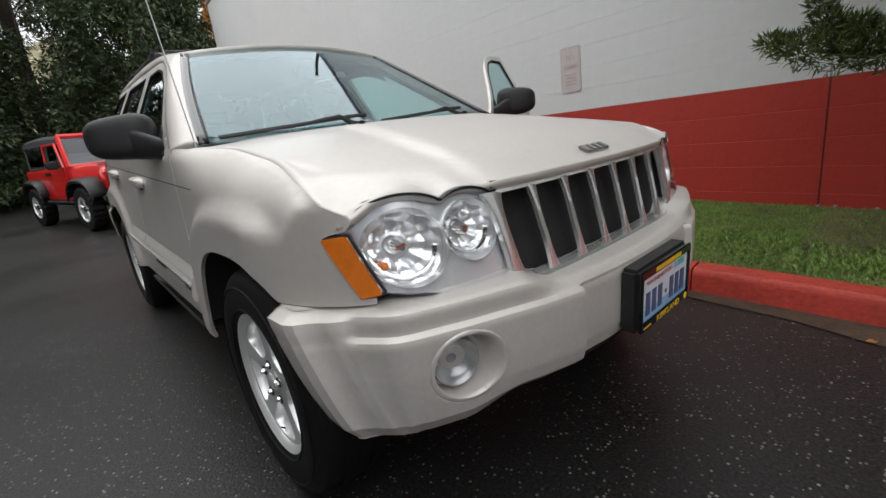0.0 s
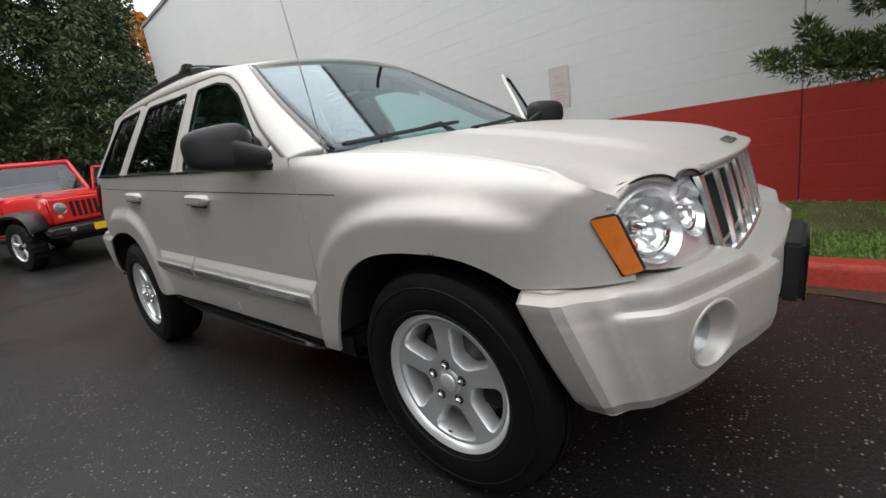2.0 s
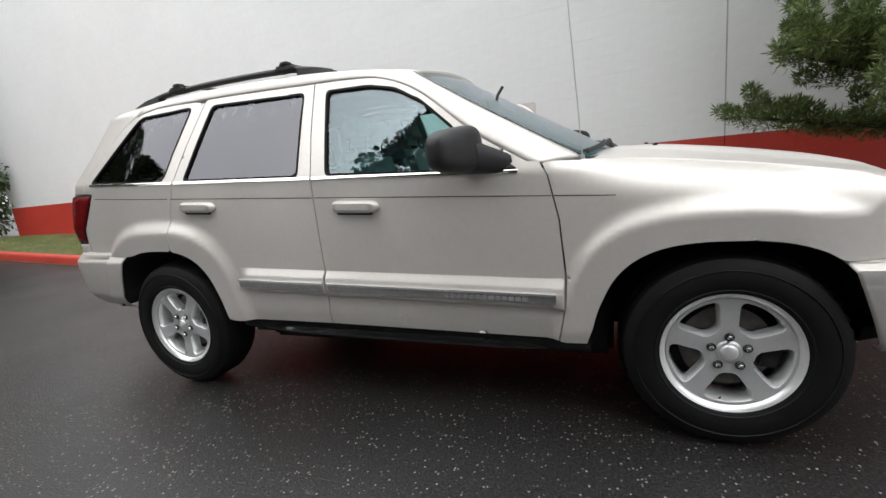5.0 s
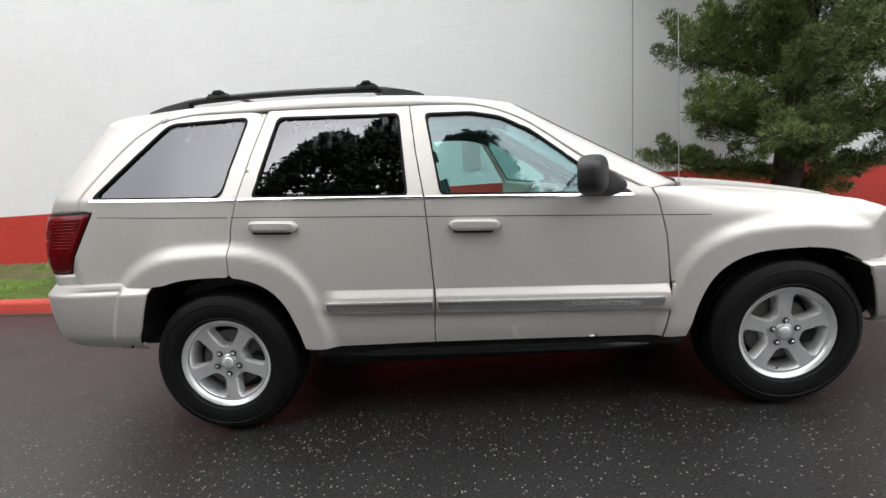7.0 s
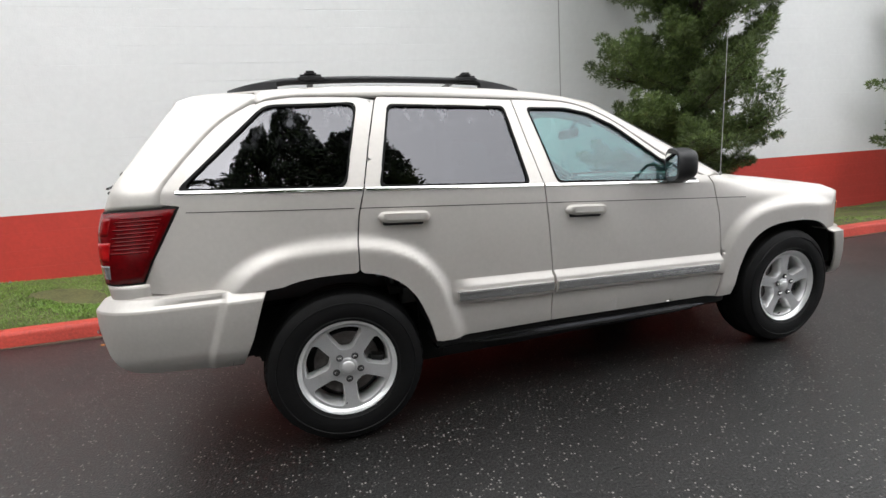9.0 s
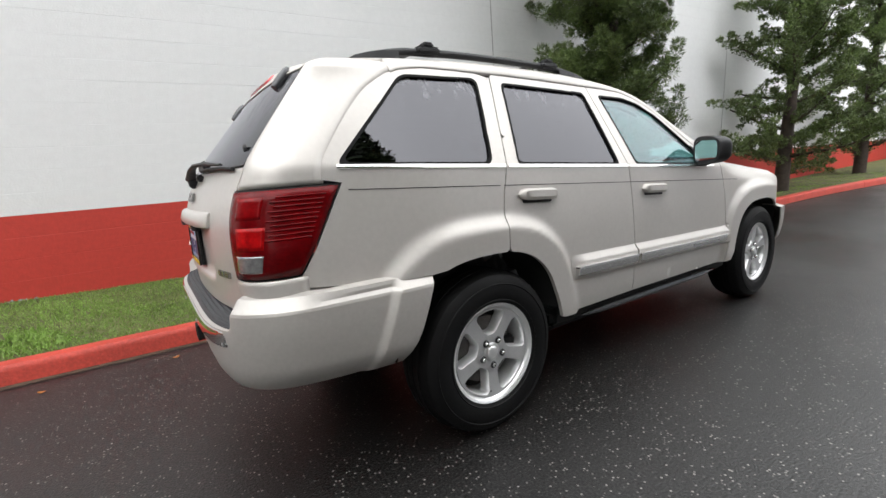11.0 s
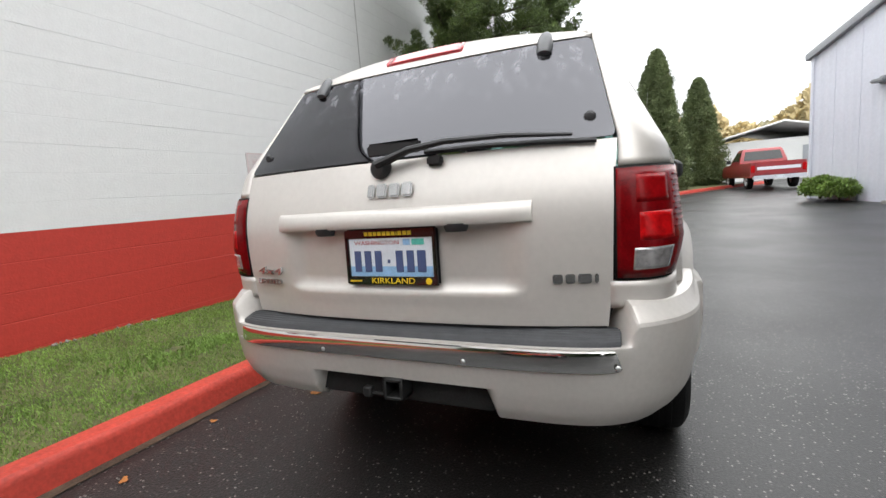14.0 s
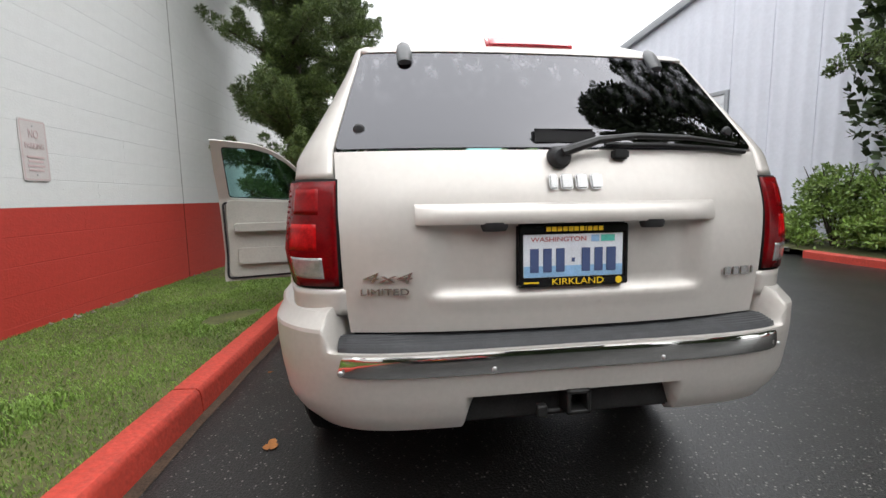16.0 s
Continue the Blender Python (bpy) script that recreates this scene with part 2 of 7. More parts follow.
al.new(arough.outputs[0], ab.inputs["Roughness"])
abump = an.new("ShaderNodeBump")
ab.inputs["Specular IOR Level"].default_value = 0.46
abump.inputs["Strength"].default_value = 0.7
abump.inputs["Distance"].default_value = 0.004
al.new(agrain.outputs[0], abump.inputs["Height"])
al.new(abump.outputs[0], ab.inputs["Normal"])


# ---- mesh helpers ----
def empty(name, at=(0, 0, 0)):
    e = new(name)
    e.location = at
    return e


def obj(name, bm, material, parent=None, label="", smooth=True, angle=40, kind=""):
    me = bpy.data.meshes.new(name)
    bm.normal_update()
    if smooth:
        for f in bm.faces:
            f.smooth = True
        for e in bm.edges:
            if len(e.link_faces) == 2 and e.calc_face_angle(0) > radians(angle):
                e.smooth = False
    bm.to_mesh(me)
    bm.free()
    if "nrm" in me.attributes:
        me.shade_smooth()
        me.normals_split_custom_set_from_vertices([Vector(d.vector) for d in me.attributes["nrm"].data])
    me.materials.append(material)
    ob = new(name, me)
    if parent is not None:
        ob.parent = parent
    if label or kind:
        tagged(ob, label, kind=kind)
    return ob


def part(name, bm, material, parent, label="", smooth=True, angle=40):
    return obj(name, bm, material, parent, label, smooth, angle)


def thicken(ob, thick, offset):
    """Give a sheet its thickness along its own surface normals."""
    me = ob.data
    nv = [Vector(d.vector) for d in me.attributes["nrm"].data]
    co = [v.co.copy() for v in me.vertices]
    outer = [c + (n * thick if offset > 0 else n * 0) for c, n in zip(co, nv)]
    inner = [c - (n * thick if offset < 0 else n * 0) for c, n in zip(co, nv)]
    k = len(co)
    faces, normals, count = [], [], {}
    for f in me.polygons:
        vs = list(f.vertices)
        faces.append(vs)
        normals += [nv[i] for i in vs]
        for a, b in zip(vs, vs[1:] + vs[:1]):
            count[(a, b)] = True
    base = list(faces)
    for vs in base:
        faces.append([i + k for i in reversed(vs)])
        normals += [-nv[i] for i in reversed(vs)]
    for a, b in count:
        if (b, a) not in count:
            quad = [b, a, a + k, b + k]
            faces.append(quad)
            pts = [(outer + inner)[i] for i in quad]
            n = (pts[1] - pts[0]).cross(pts[2] - pts[0])
            n = n.normalized() if n.length > 0 else Vector((0, 0, 1))
            normals += [n] * 4
    nm = bpy.data.meshes.new(me.name)
    nm.from_pydata(outer + inner, [], faces)
    nm.shade_smooth()
    nm.normals_split_custom_set(normals)
    nm.materials.append(me.materials[0])
    ob.data = nm
    return ob


def grow(ob, thick, offset=-1):
    if "nrm" in ob.data.attributes:
        return thicken(ob, thick, offset)
    md = ob.modifiers.new("thickness", "SOLIDIFY")
    md.thickness, md.offset = thick, offset
    return ob


def raw(name, verts, faces, material, parent=None, label="", kind="", smooth=False):
    me = bpy.data.meshes.new(name)
    me.from_pydata([tuple(v) for v in verts], [], faces)
    if smooth:
        me.shade_smooth()
    me.materials.append(material)
    ob = new(name, me)
    if parent is not None:
        ob.parent = parent
    if label or kind:
        tagged(ob, label, kind=kind)
    return ob


def box(x0, x1, y0, y1, z0, z1, bevel=0.0, seg=2, bm=None):
    own = bmesh.new()
    bmesh.ops.create_cube(own, size=1)
    for v in own.verts:
        v.co = (x0 + (v.co.x + 0.5) * (x1 - x0), y0 + (v.co.y + 0.5) * (y1 - y0), z0 + (v.co.z + 0.5) * (z1 - z0))
    if bevel:
        bmesh.ops.bevel(own, geom=own.edges[:], offset=bevel, segments=seg, affect="EDGES", clamp_overlap=True)
    if bm is None:
        return own
    return join(bm, own)


def join(bm, other, m=None):
    me = bpy.data.meshes.new("scratch")
    if m is not None:
        bmesh.ops.transform(other, matrix=m, verts=other.verts)
    other.to_mesh(me)
    other.free()
    bm.from_mesh(me)
    bpy.data.meshes.remove(me)
    return bm


def moved(bm, m):
    bmesh.ops.transform(bm, matrix=m, verts=bm.verts)
    return bm


def lathe(profile, seg=48, axis="y"):
    """Revolve (radius, along) pairs about an axis."""
    bm = bmesh.new()
    rings = []
    for k in range(seg):
        a = 2 * math.pi * k / seg
        c, s = math.cos(a), math.sin(a)
        row = []
        for r, h in profile:
            p = {"y": (r * c, h, r * s), "z": (r * c, r * s, h), "x": (h, r * c, r * s)}[axis]
            row.append(bm.verts.new(p))
        rings.append(row)
    for k in range(seg):
        a, b = rings[k], rings[(k + 1) % seg]
        for i in range(len(profile) - 1):
            bm.faces.new((a[i], a[i + 1], b[i + 1], b[i]))
    bmesh.ops.remove_doubles(bm, verts=bm.verts, dist=1e-5)
    bmesh.ops.recalc_face_normals(bm, faces=bm.faces)
    return bm


def tube(points, radius, seg=8, cap=True, flat=1.0):
    """A round bar along points; radius may be a number or one per point."""
    bm = bmesh.new()
    pts = [Vector(p) for p in points]
    rad = [float(r) for r in radius] if isinstance(radius, (list, tuple)) else [float(radius)] * len(pts)
    rings = []
    up = Vector((0, 0, 1))
    for i, p in enumerate(pts):
        d = (pts[min(i + 1, len(pts) - 1)] - pts[max(i - 1, 0)]).normalized()
        side = d.cross(up)
        if side.length < 1e-3:
            side = d.cross(Vector((0, 1, 0)))
        side.normalize()
        top = side.cross(d).normalized()
        rings.append([bm.verts.new(p + rad[i] * (math.cos(2 * math.pi * k / seg) * side + flat * math.sin(2 * math.pi * k / seg) * top)) for k in range(seg)])
    for a, b in zip(rings, rings[1:]):
        for k in range(seg):
            bm.faces.new((a[k], a[(k + 1) % seg], b[(k + 1) % seg], b[k]))
    if cap:
        bm.faces.new(rings[0])
        bm.faces.new(rings[-1])
    bmesh.ops.recalc_face_normals(bm, faces=bm.faces)
    return bm


def loft(rows, out=None, closed=False):
    """A skin over rows of equally many points."""
    bm = bmesh.new()
    vs = [[bm.verts.new(p) for p in r] for r in rows]
    for a, b in zip(vs, vs[1:]):
        for i in range(len(a) - (0 if closed else 1)):
            j = (i + 1) % len(a)
            bm.faces.new((a[i], a[j], b[j], b[i]))
    return facing(bm, out)


def facing(bm, out):
    bmesh.ops.remove_doubles(bm, verts=bm.verts, dist=1e-5)
    bm.normal_update()
    if out is not None:
        total = Vector()
        for f in bm.faces:
            total += f.normal * f.calc_area()
        if total.dot(Vector(out)) < 0:
            bmesh.ops.reverse_faces(bm, faces=bm.faces)
    return bm


def curve(keys, n=24):
    """Points on a smooth curve through keys (any dimension)."""
    k = [np.array(p, float) for p in keys]
    k = [2 * k[0] - k[1]] + k + [2 * k[-1] - k[-2]]
    out = []
    for i in range(1, len(k) - 2):
        for j in range(n):
            t = j / n
            a, b, c, d = k[i - 1], k[i], k[i + 1], k[i + 2]
            out.append(0.5 * (2 * b + (c - a) * t + (2 * a - 5 * b + 4 * c - d) * t * t + (3 * b - a - 3 * c + d) * t ** 3))
    out.append(k[-2])
    return [tuple(p) for p in out]


def along(keys):
    """A smooth function y(x) through (x, y) keys in rising x."""
    xs = [p[0] for p in keys]
    ys = [p[1] for p in keys]
    sl = [(ys[min(i + 1, len(xs) - 1)] - ys[max(i - 1, 0)]) / (xs[min(i + 1, len(xs) - 1)] - xs[max(i - 1, 0)]) for i in range(len(xs))]

    def f(x):
        x = min(max(x, xs[0]), xs[-1])
        i = max(j for j in range(len(xs) - 1) if x >= xs[j])
        h = xs[i + 1] - xs[i]
        t = (x - xs[i]) / h
        return (2 * t ** 3 - 3 * t * t + 1) * ys[i] + (t ** 3 - 2 * t * t + t) * h * sl[i] + (3 * t * t - 2 * t ** 3) * ys[i + 1] + (t ** 3 - t * t) * h * sl[i + 1]
    return f


def dense(poly, step, closed=True):
    out = []
    n = len(poly)
    for i in range(n if closed else n - 1):
        a, b = np.array(poly[i]), np.array(poly[(i + 1) % n])
        m = max(1, int(np.linalg.norm(b - a) / step))
        out += [tuple(a + (b - a) * k / m) for k in range(m)]
    if not closed:
        out.append(tuple(poly[-1]))
    return out


def rounded(poly, r, seg=5):
    """The polygon with its corners rounded to about r."""
    out = []
    n = len(poly)
    for i in range(n):
        a, b, c = (np.array(poly[(i + k) % n], float) for k in (-1, 0, 1))
        ra = min(r, 0.45 * np.linalg.norm(a - b))
        rc = min(r, 0.45 * np.linalg.norm(c - b))
        p, q = b + (a - b) / np.linalg.norm(a - b) * ra, b + (c - b) / np.linalg.norm(c - b) * rc
        for k in range(seg + 1):
            t = k / seg
            out.append(tuple((1 - t) ** 2 * p + 2 * t * (1 - t) * b + t * t * q))
    return out


def inset(poly, d):
    """The polygon drawn in by d (out when negative)."""
    n = len(poly)
    area = sum(poly[i][0] * poly[(i + 1) % n][1] - poly[(i + 1) % n][0] * poly[i][1] for i in range(n))
    s = 1 if area > 0 else -1
    out = []
    for i in range(n):
        a, b, c = (np.array(poly[(i + k) % n], float) for k in (-1, 0, 1))
        e, f = b - a, c - b
        e, f = e / (np.linalg.norm(e) + 1e-9), f / (np.linalg.norm(f) + 1e-9)
        m = np.array((-e[1] - f[1], e[0] + f[0])) * s
        m /= np.linalg.norm(m) + 1e-9
        k = max(0.35, float(np.dot(m, np.array((-e[1], e[0])) * s)))
        out.append(tuple(b + m * d / k))
    return out


def sheet(outline, place, step, holes=(), out=None):
    """A plane outline with holes, cut into cells and laid on the surface place(u, v)."""
    bm = bmesh.new()
    for loop in (outline, *holes):
        loop = dense(loop, step)
        vs = [bm.verts.new((p[0], p[1], 0)) for p in loop]
        for i in range(len(vs)):
            bm.edges.new((vs[i], vs[(i + 1) % len(vs)]))
    bmesh.ops.triangle_fill(bm, use_beauty=True, use_dissolve=False, edges=bm.edges[:])
    us, vs = [v.co.x for v in bm.verts], [v.co.y for v in bm.verts]
    for lo, hi, no in ((min(us), max(us), (1, 0, 0)), (min(vs), max(vs), (0, 1, 0))):
        k = int((hi - lo) / step)
        for i in range(1, k + 1):
            c = lo + (hi - lo) * i / (k + 1)
            bmesh.ops.bisect_plane(bm, geom=bm.verts[:] + bm.edges[:] + bm.faces[:], dist=1e-5, plane_co=(no[0] * c, no[1] * c, 0), plane_no=no)
    bmesh.ops.remove_doubles(bm, verts=bm.verts, dist=step * 0.05)
    lay = bm.verts.layers.float_vector.new("nrm")
    want = Vector(out) if out is not None else Vector((0, 0, 1))
    h = 0.015
    for v in bm.verts:
        u, w = v.co.x, v.co.y
        a, b, c, d = (Vector(place(u + i * h, w + j * h)) for i, j in ((1, 0), (-1, 0), (0, 1), (0, -1)))
        n = (a - b).cross(c - d)
        n = n.normalized() if n.length > 1e-12 else want.normalized()
        v[lay] = n if n.dot(want) > 0 else -n
        v.co = place(u, w)
    bm.normal_update()
    turn = [f for f in bm.faces if f.normal.dot(sum((v[lay] for v in f.verts), Vector())) < 0]
    if turn:
        bmesh.ops.reverse_faces(bm, faces=turn)
    return bm


def smooth01(t):
    t = min(max(t, 0.0), 1.0)
    return t * t * (3 - 2 * t)


def text(body, size, depth, material, parent, name, m, width=None, label="", bevel=0.0, shear=0.0):
    """Raised letters as a mesh, centred, facing +z of m."""
    cu = bpy.data.curves.new(name, "FONT")
    cu.body, cu.size, cu.extrude, cu.align_x, cu.align_y = body, size, depth, "CENTER", "CENTER"
    cu.bevel_depth, cu.bevel_resolution, cu.shear = bevel, 1, shear
    tmp = bpy.data.objects.new("scratch", cu)
    scene.collection.objects.link(tmp)
    me = bpy.data.meshes.new_from_object(tmp.evaluated_get(bpy.context.evaluated_depsgraph_get()))
    bpy.data.objects.remove(tmp)
    me.materials.clear()
    me.materials.append(material)
    xs = [v.co.x for v in me.vertices]
    k = width / (max(xs) - min(xs)) if width else 1
    me.transform(m @ Matrix.Diagonal((k, 1, 1, 1)))
    me.name = name
    ob = new(name, me)
    ob.parent = parent
    if label:
        tagged(ob, label)
    return ob


# ---- the setting ----
SLOPE = -0.061
TURNWALL = math.atan(SLOPE)


def wall_y(x):
    return 3.05 + SLOPE * x


def gz(x):
    """Height of the road, which climbs gently ahead of and behind the car."""
    t = max(0.0, x - 4.0)
    b = min(20.0, max(0.0, -4.5 - x))
    return 0.022 * t * t / (t + 3.0) + 0.040 * b * b / (b + 2.0)


kerb_y_far = along([(6.0, 1.08), (9.0, 0.80), (12.0, 0.20), (15.0, -0.65), (18.0, -2.1), (21.0, -4.1), (26.0, -8.5)])


def kerb_y(x):
    return 1.45 + SLOPE * x if x < 6.0 else kerb_y_far(x)


# ground: one sheet, level by the car, climbing ahead, out to the horizon
xs = [-900, -300, -120, -60, -40] + list(np.arange(-30, 30.1, 1.0)) + [40, 60, 120, 300, 900]
ys = [-900, -300, -120, -60, -40] + list(np.arange(-30, 30.1, 2.0)) + [40, 60, 120, 300, 900]
gv = [(x, y, gz(min(x, 34.0))) for x in xs for y in ys]
gf = [(i * len(ys) + j, (i + 1) * len(ys) + j, (i + 1) * len(ys) + j + 1, i * len(ys) + j + 1) for i in range(len(xs) - 1) for j in range(len(ys) - 1)]
tagged(raw("ground", gv, gf, ASPHALT, smooth=True), "dark wet asphalt road with pale stone chips", "road", kind="structure")

# grass verge between kerb and wall
grass_edge = along([(-16.0, 0.42), (-6.0, 0.36), (-3.0, 0.30), (0.0, 0.22), (2.5, 0.185), (5.0, 0.12), (8.0, 0.10)])


def verge_z(x, f):
    far = smooth01((x - 6) / 4)
    top = gz(x) + 0.13 + 0.02 * math.sin(x * 1.7) * f * (1 - f)
    wall = grass_edge(x) * (1 - far) + (gz(x) + 0.12) * far
    return top + (wall - top) * f ** 1.3 + 0.018 * math.sin(5.1 * x + 9 * f) * math.sin(math.pi * f)


def verge_y(x, f):
    a = kerb_y(x) + 0.14
    return a + (wall_y(x) + 0.05 - a) * f


vx = np.arange(-14.0, 24.01, 0.2)
vv = [(x, verge_y(x, f), verge_z(x, f)) for x in vx for f in np.linspace(0, 1, 13)]
vf = [(i * 13 + j, (i + 1) * 13 + j, (i + 1) * 13 + j + 1, i * 13 + j + 1) for i in range(len(vx) - 1) for j in range(12)]
tagged(raw("verge", vv, vf, SOIL, smooth=True), "soil and thatch of the grass verge by the wall", "verge", kind="structure")

rng = np.random.default_rng(4)
NB = 180000
bx = np.where(rng.random(NB) < 0.78, rng.uniform(-6.5, 5.0, NB), rng.uniform(-13, 22, NB))
bf = rng.random(NB) ** 0.95
gverts, gfaces = [], []
for x, f in zip(bx, bf):
    bare = noise.noise(Vector((x * 0.9, f * 2.4, 3.0)))
    if bare > 0.42 or (2.2 < x < 5.0 and f > 0.25 and rng.random() < 0.75) or f > 0.985:
        continue
    y, z = verge_y(x, f), verge_z(x, f)
    h = rng.uniform(0.008, 0.024) * (1.3 if f < 0.45 and bare > 0.1 else 0.9)
    a = rng.uniform(0, 2 * math.pi)
    lean = rng.uniform(0.1, 1.0) * h
    w = rng.uniform(0.0014, 0.0034) * (1.7 if f < 0.45 and bare > 0.05 else 1.0)
    dx, dy = math.cos(a), math.sin(a)
    k = len(gverts)
    gverts += [(x - dy * w, y + dx * w, z - 0.004), (x + dy * w, y - dx * w, z - 0.004), (x + dx * lean * 0.4 + dy * w * 0.8, y + dy * lean * 0.4 - dx * w * 0.8, z + h * 0.65), (x + dx * lean, y + dy * lean, z + h)]
    gfaces += [(k, k + 1, k + 2), (k, k + 2, k + 3)]
tagged(raw("grass", gverts, gfaces, BLADE), "short damp green grass with patches of clover", "grass", kind="stuff")

# kerb: red painted concrete in lengths
kerb = tagged(empty("kerb"), "red painted concrete kerb with worn edges", "kerb", kind="structure")


def kerb_piece(x0, x1):
    bm = bmesh.new()
    n = max(2, int((x1 - x0) / 0.25))
    prof = [(-0.012, -0.05), (0.0, 0.10), (0.006, 0.125), (0.022, 0.14), (0.13, 0.145), (0.15, 0.135), (0.15, -0.05)]
    rows = []
    for i in range(n + 1):
        x = x0 + 0.006 + (x1 - x0 - 0.012) * i / n
        w = 0.004 * noise.noise(Vector((x * 3, 1, 1)))
        rows.append([(x, kerb_y(x) + p + w, gz(x) + h + (w if h > 0 else 0)) for p, h in prof])
    bm = loft(rows, (0, 0, 1))
    for end in (rows[0], rows[-1]):
        bm.faces.new([bm.verts.new(p) for p in end])
    return bm


kx = [-14.0, -11.0, -7.25, -4.22, -1.21, 1.83, 4.9, 7.9, 10.9, 13.8, 16.5, 19.2, 22.0, 24.5]
for a, b in zip(kx, kx[1:]):
    part("kerbstone", kerb_piece(a, b), KERBRED, kerb)

# gritty dirt line along the kerb's foot
dv, df = [], []
for i, x in enumerate(np.arange(-13.5, 15, 0.12)):
    w = 0.035 + 0.05 * (0.5 + 0.5 * noise.noise(Vector((x * 1.3, 0, 7)))) + 0.22 * math.exp(-((x - 3.4) / 1.1) ** 2) * (0.8 + 0.4 * noise.noise(Vector((x * 2.1, 3, 7))))
    dv += [(x, kerb_y(x) - w, gz(x) + 0.0045), (x, kerb_y(x) + 0.002, gz(x) + 0.010)]
    if i:
        k = 2 * i
        df.append((k - 2, k, k + 1, k - 1))
DIRT = mat("gutter_dirt", (0.075, 0.046, 0.028), rough=0.95, var=0.45, scale=8, bump=0.9, bscale=60)
tagged(raw("gutter_dirt", dv, df, DIRT), "brown grit and needles lying along the kerb foot", "dirt", kind="stuff")

# block wall
WALL_X0, WALL_X1, WALL_H, RED_H = -13.1, 26.0, 5.75, 1.10
wall = tagged(empty("wall_north"), "painted concrete block wall, white above a red base band", "wall", kind="structure")
wb = box(0, (WALL_X1 - WALL_X0) / math.cos(TURNWALL), 0.0, 0.3, -0.3, RED_H, 0)
wm = Matrix.Translation((WALL_X0, wall_y(WALL_X0) + 0.003, 0)) @ Matrix.Rotation(TURNWALL, 4, "Z")
part("lower_backing", moved(wb, wm), REDPAINT, wall, smooth=False)
wb = box(0, (WALL_X1 - WALL_X0) / math.cos(TURNWALL), 0.0, 0.3, RED_H, WALL_H, 0)
part("upper_backing", moved(wb, wm), WHITEPAINT, wall, smooth=False)
wb = box(-0.03, (WALL_X1 - WALL_X0) / math.cos(TURNWALL) + 0.03, -0.04, 0.33, WALL_H, WALL_H + 0.10, 0.01)
part("coping", moved(wb, wm), EAVE, wall, "thin grey metal coping")


def badge(widths, height, depth, material, parent, name, m, width, label="", round_ends=0.3):
    """A row of plain rounded plates, one for each mark, centred and facing +z of m."""
    gap = 0.22 * max(widths)
    total = sum(w or 1.2 * max(widths) for w in widths) + gap * (len(widths) - 1)
    k = width / total
    x = -width / 2
    bm = bmesh.new()
    for w in widths:
        if w:
            box(x, x + w * k, -height / 2, height / 2, -depth, depth, min(depth * 0.9, height * 0.2), 2, bm)
        x += (w or 1.2 * max(widths)) * k + gap * k
    return part(name, moved(bm, m), material, parent, label)


# ---- the silver car: x forward, y to its left, wheel centres at x = 1.39 and -1.39 ----
car = tagged(empty("car"), "silver sport utility vehicle parked by a red kerb, driver's door open", "car")


def z_belt(x):
    return 1.131 - 0.0545 * x


def z_crease(x):
    return 1.0396 - 0.060 * x


def arch_d(x, z, xc, a, b):
    """Distance outwards from a wheel arch's edge."""
    a = a + 0.14 * max(0.0, 0.60 - z)
    r = ((abs(x - xc) / a) ** 2.7 + (max(z - 0.37, 0) / b) ** 2.7) ** (1 / 2.7)
    return (r - 1) * 0.45


FRONT_ARCH, REAR_ARCH = (1.375, 0.435, 0.432), (-1.415, 0.435, 0.463)
hood_edge_z = along([(0.75, 1.128), (1.1, 1.10), (1.49, 1.045), (1.75, 0.992), (1.86, 0.952), (1.92, 0.914), (1.96, 0.90)])
hood_base = along([(0.75, 1.128), (1.1, 1.10), (1.49, 1.045), (1.75, 0.996), (1.95, 0.952), (2.08, 0.925)])


def nose_y(x, tip=2.06, wide=0.93):
    t = min(max((x - 1.2) / (tip - 1.2), 0), 0.999)
    return wide * (1 - t ** 4) ** 0.25


def stern_y(x, tip=-2.42, wide=0.92):
    t = min(max((-1.2 - x) / (-1.2 - tip), 0), 0.999)
    return wide * (1 - t ** 4) ** 0.25


def side_y(x, z):
    """Half width of the body at x, z."""
    zb = z_belt(x)
    low = min(z, zb)
    y = 0.893 - 0.11 * (low - 0.66) ** 2 - 0.35 * max(0.0, 0.50 - low) ** 1.5
    y -= 0.045 * smooth01((-1.55 - x) / 0.55)
    for arch, tall in ((FRONT_ARCH, 1.0), (REAR_ARCH, 1.0)):
        d = arch_d(x, z, *arch)
        y += 0.038 * smooth01((0.170 - d) / 0.086) * tall - 0.05 * max(0.0, min(0.08, 0.08 - d))
    if z > zb:
        y -= 0.47 * (z - zb) + 0.10 * (z - zb) ** 2
    if x > 0.80:
        top = hood_edge_z(x)
        nose = smooth01((x - 1.45) / 0.40)
        t = min(1.0, max(0.0, (z - (top - 0.15)) / 0.15))
        y -= (0.155 - 0.085 * nose) * (1 - math.sqrt(1 - 0.955 * t * t)) * smooth01((x - 0.74) / 0.45)
    return max(0.3, min(y, nose_y(x) - 0.0, stern_y(x)))


def on_side(s, lift=0.0):
    return lambda u, v: (u, s * (side_y(u, v) + lift), v)


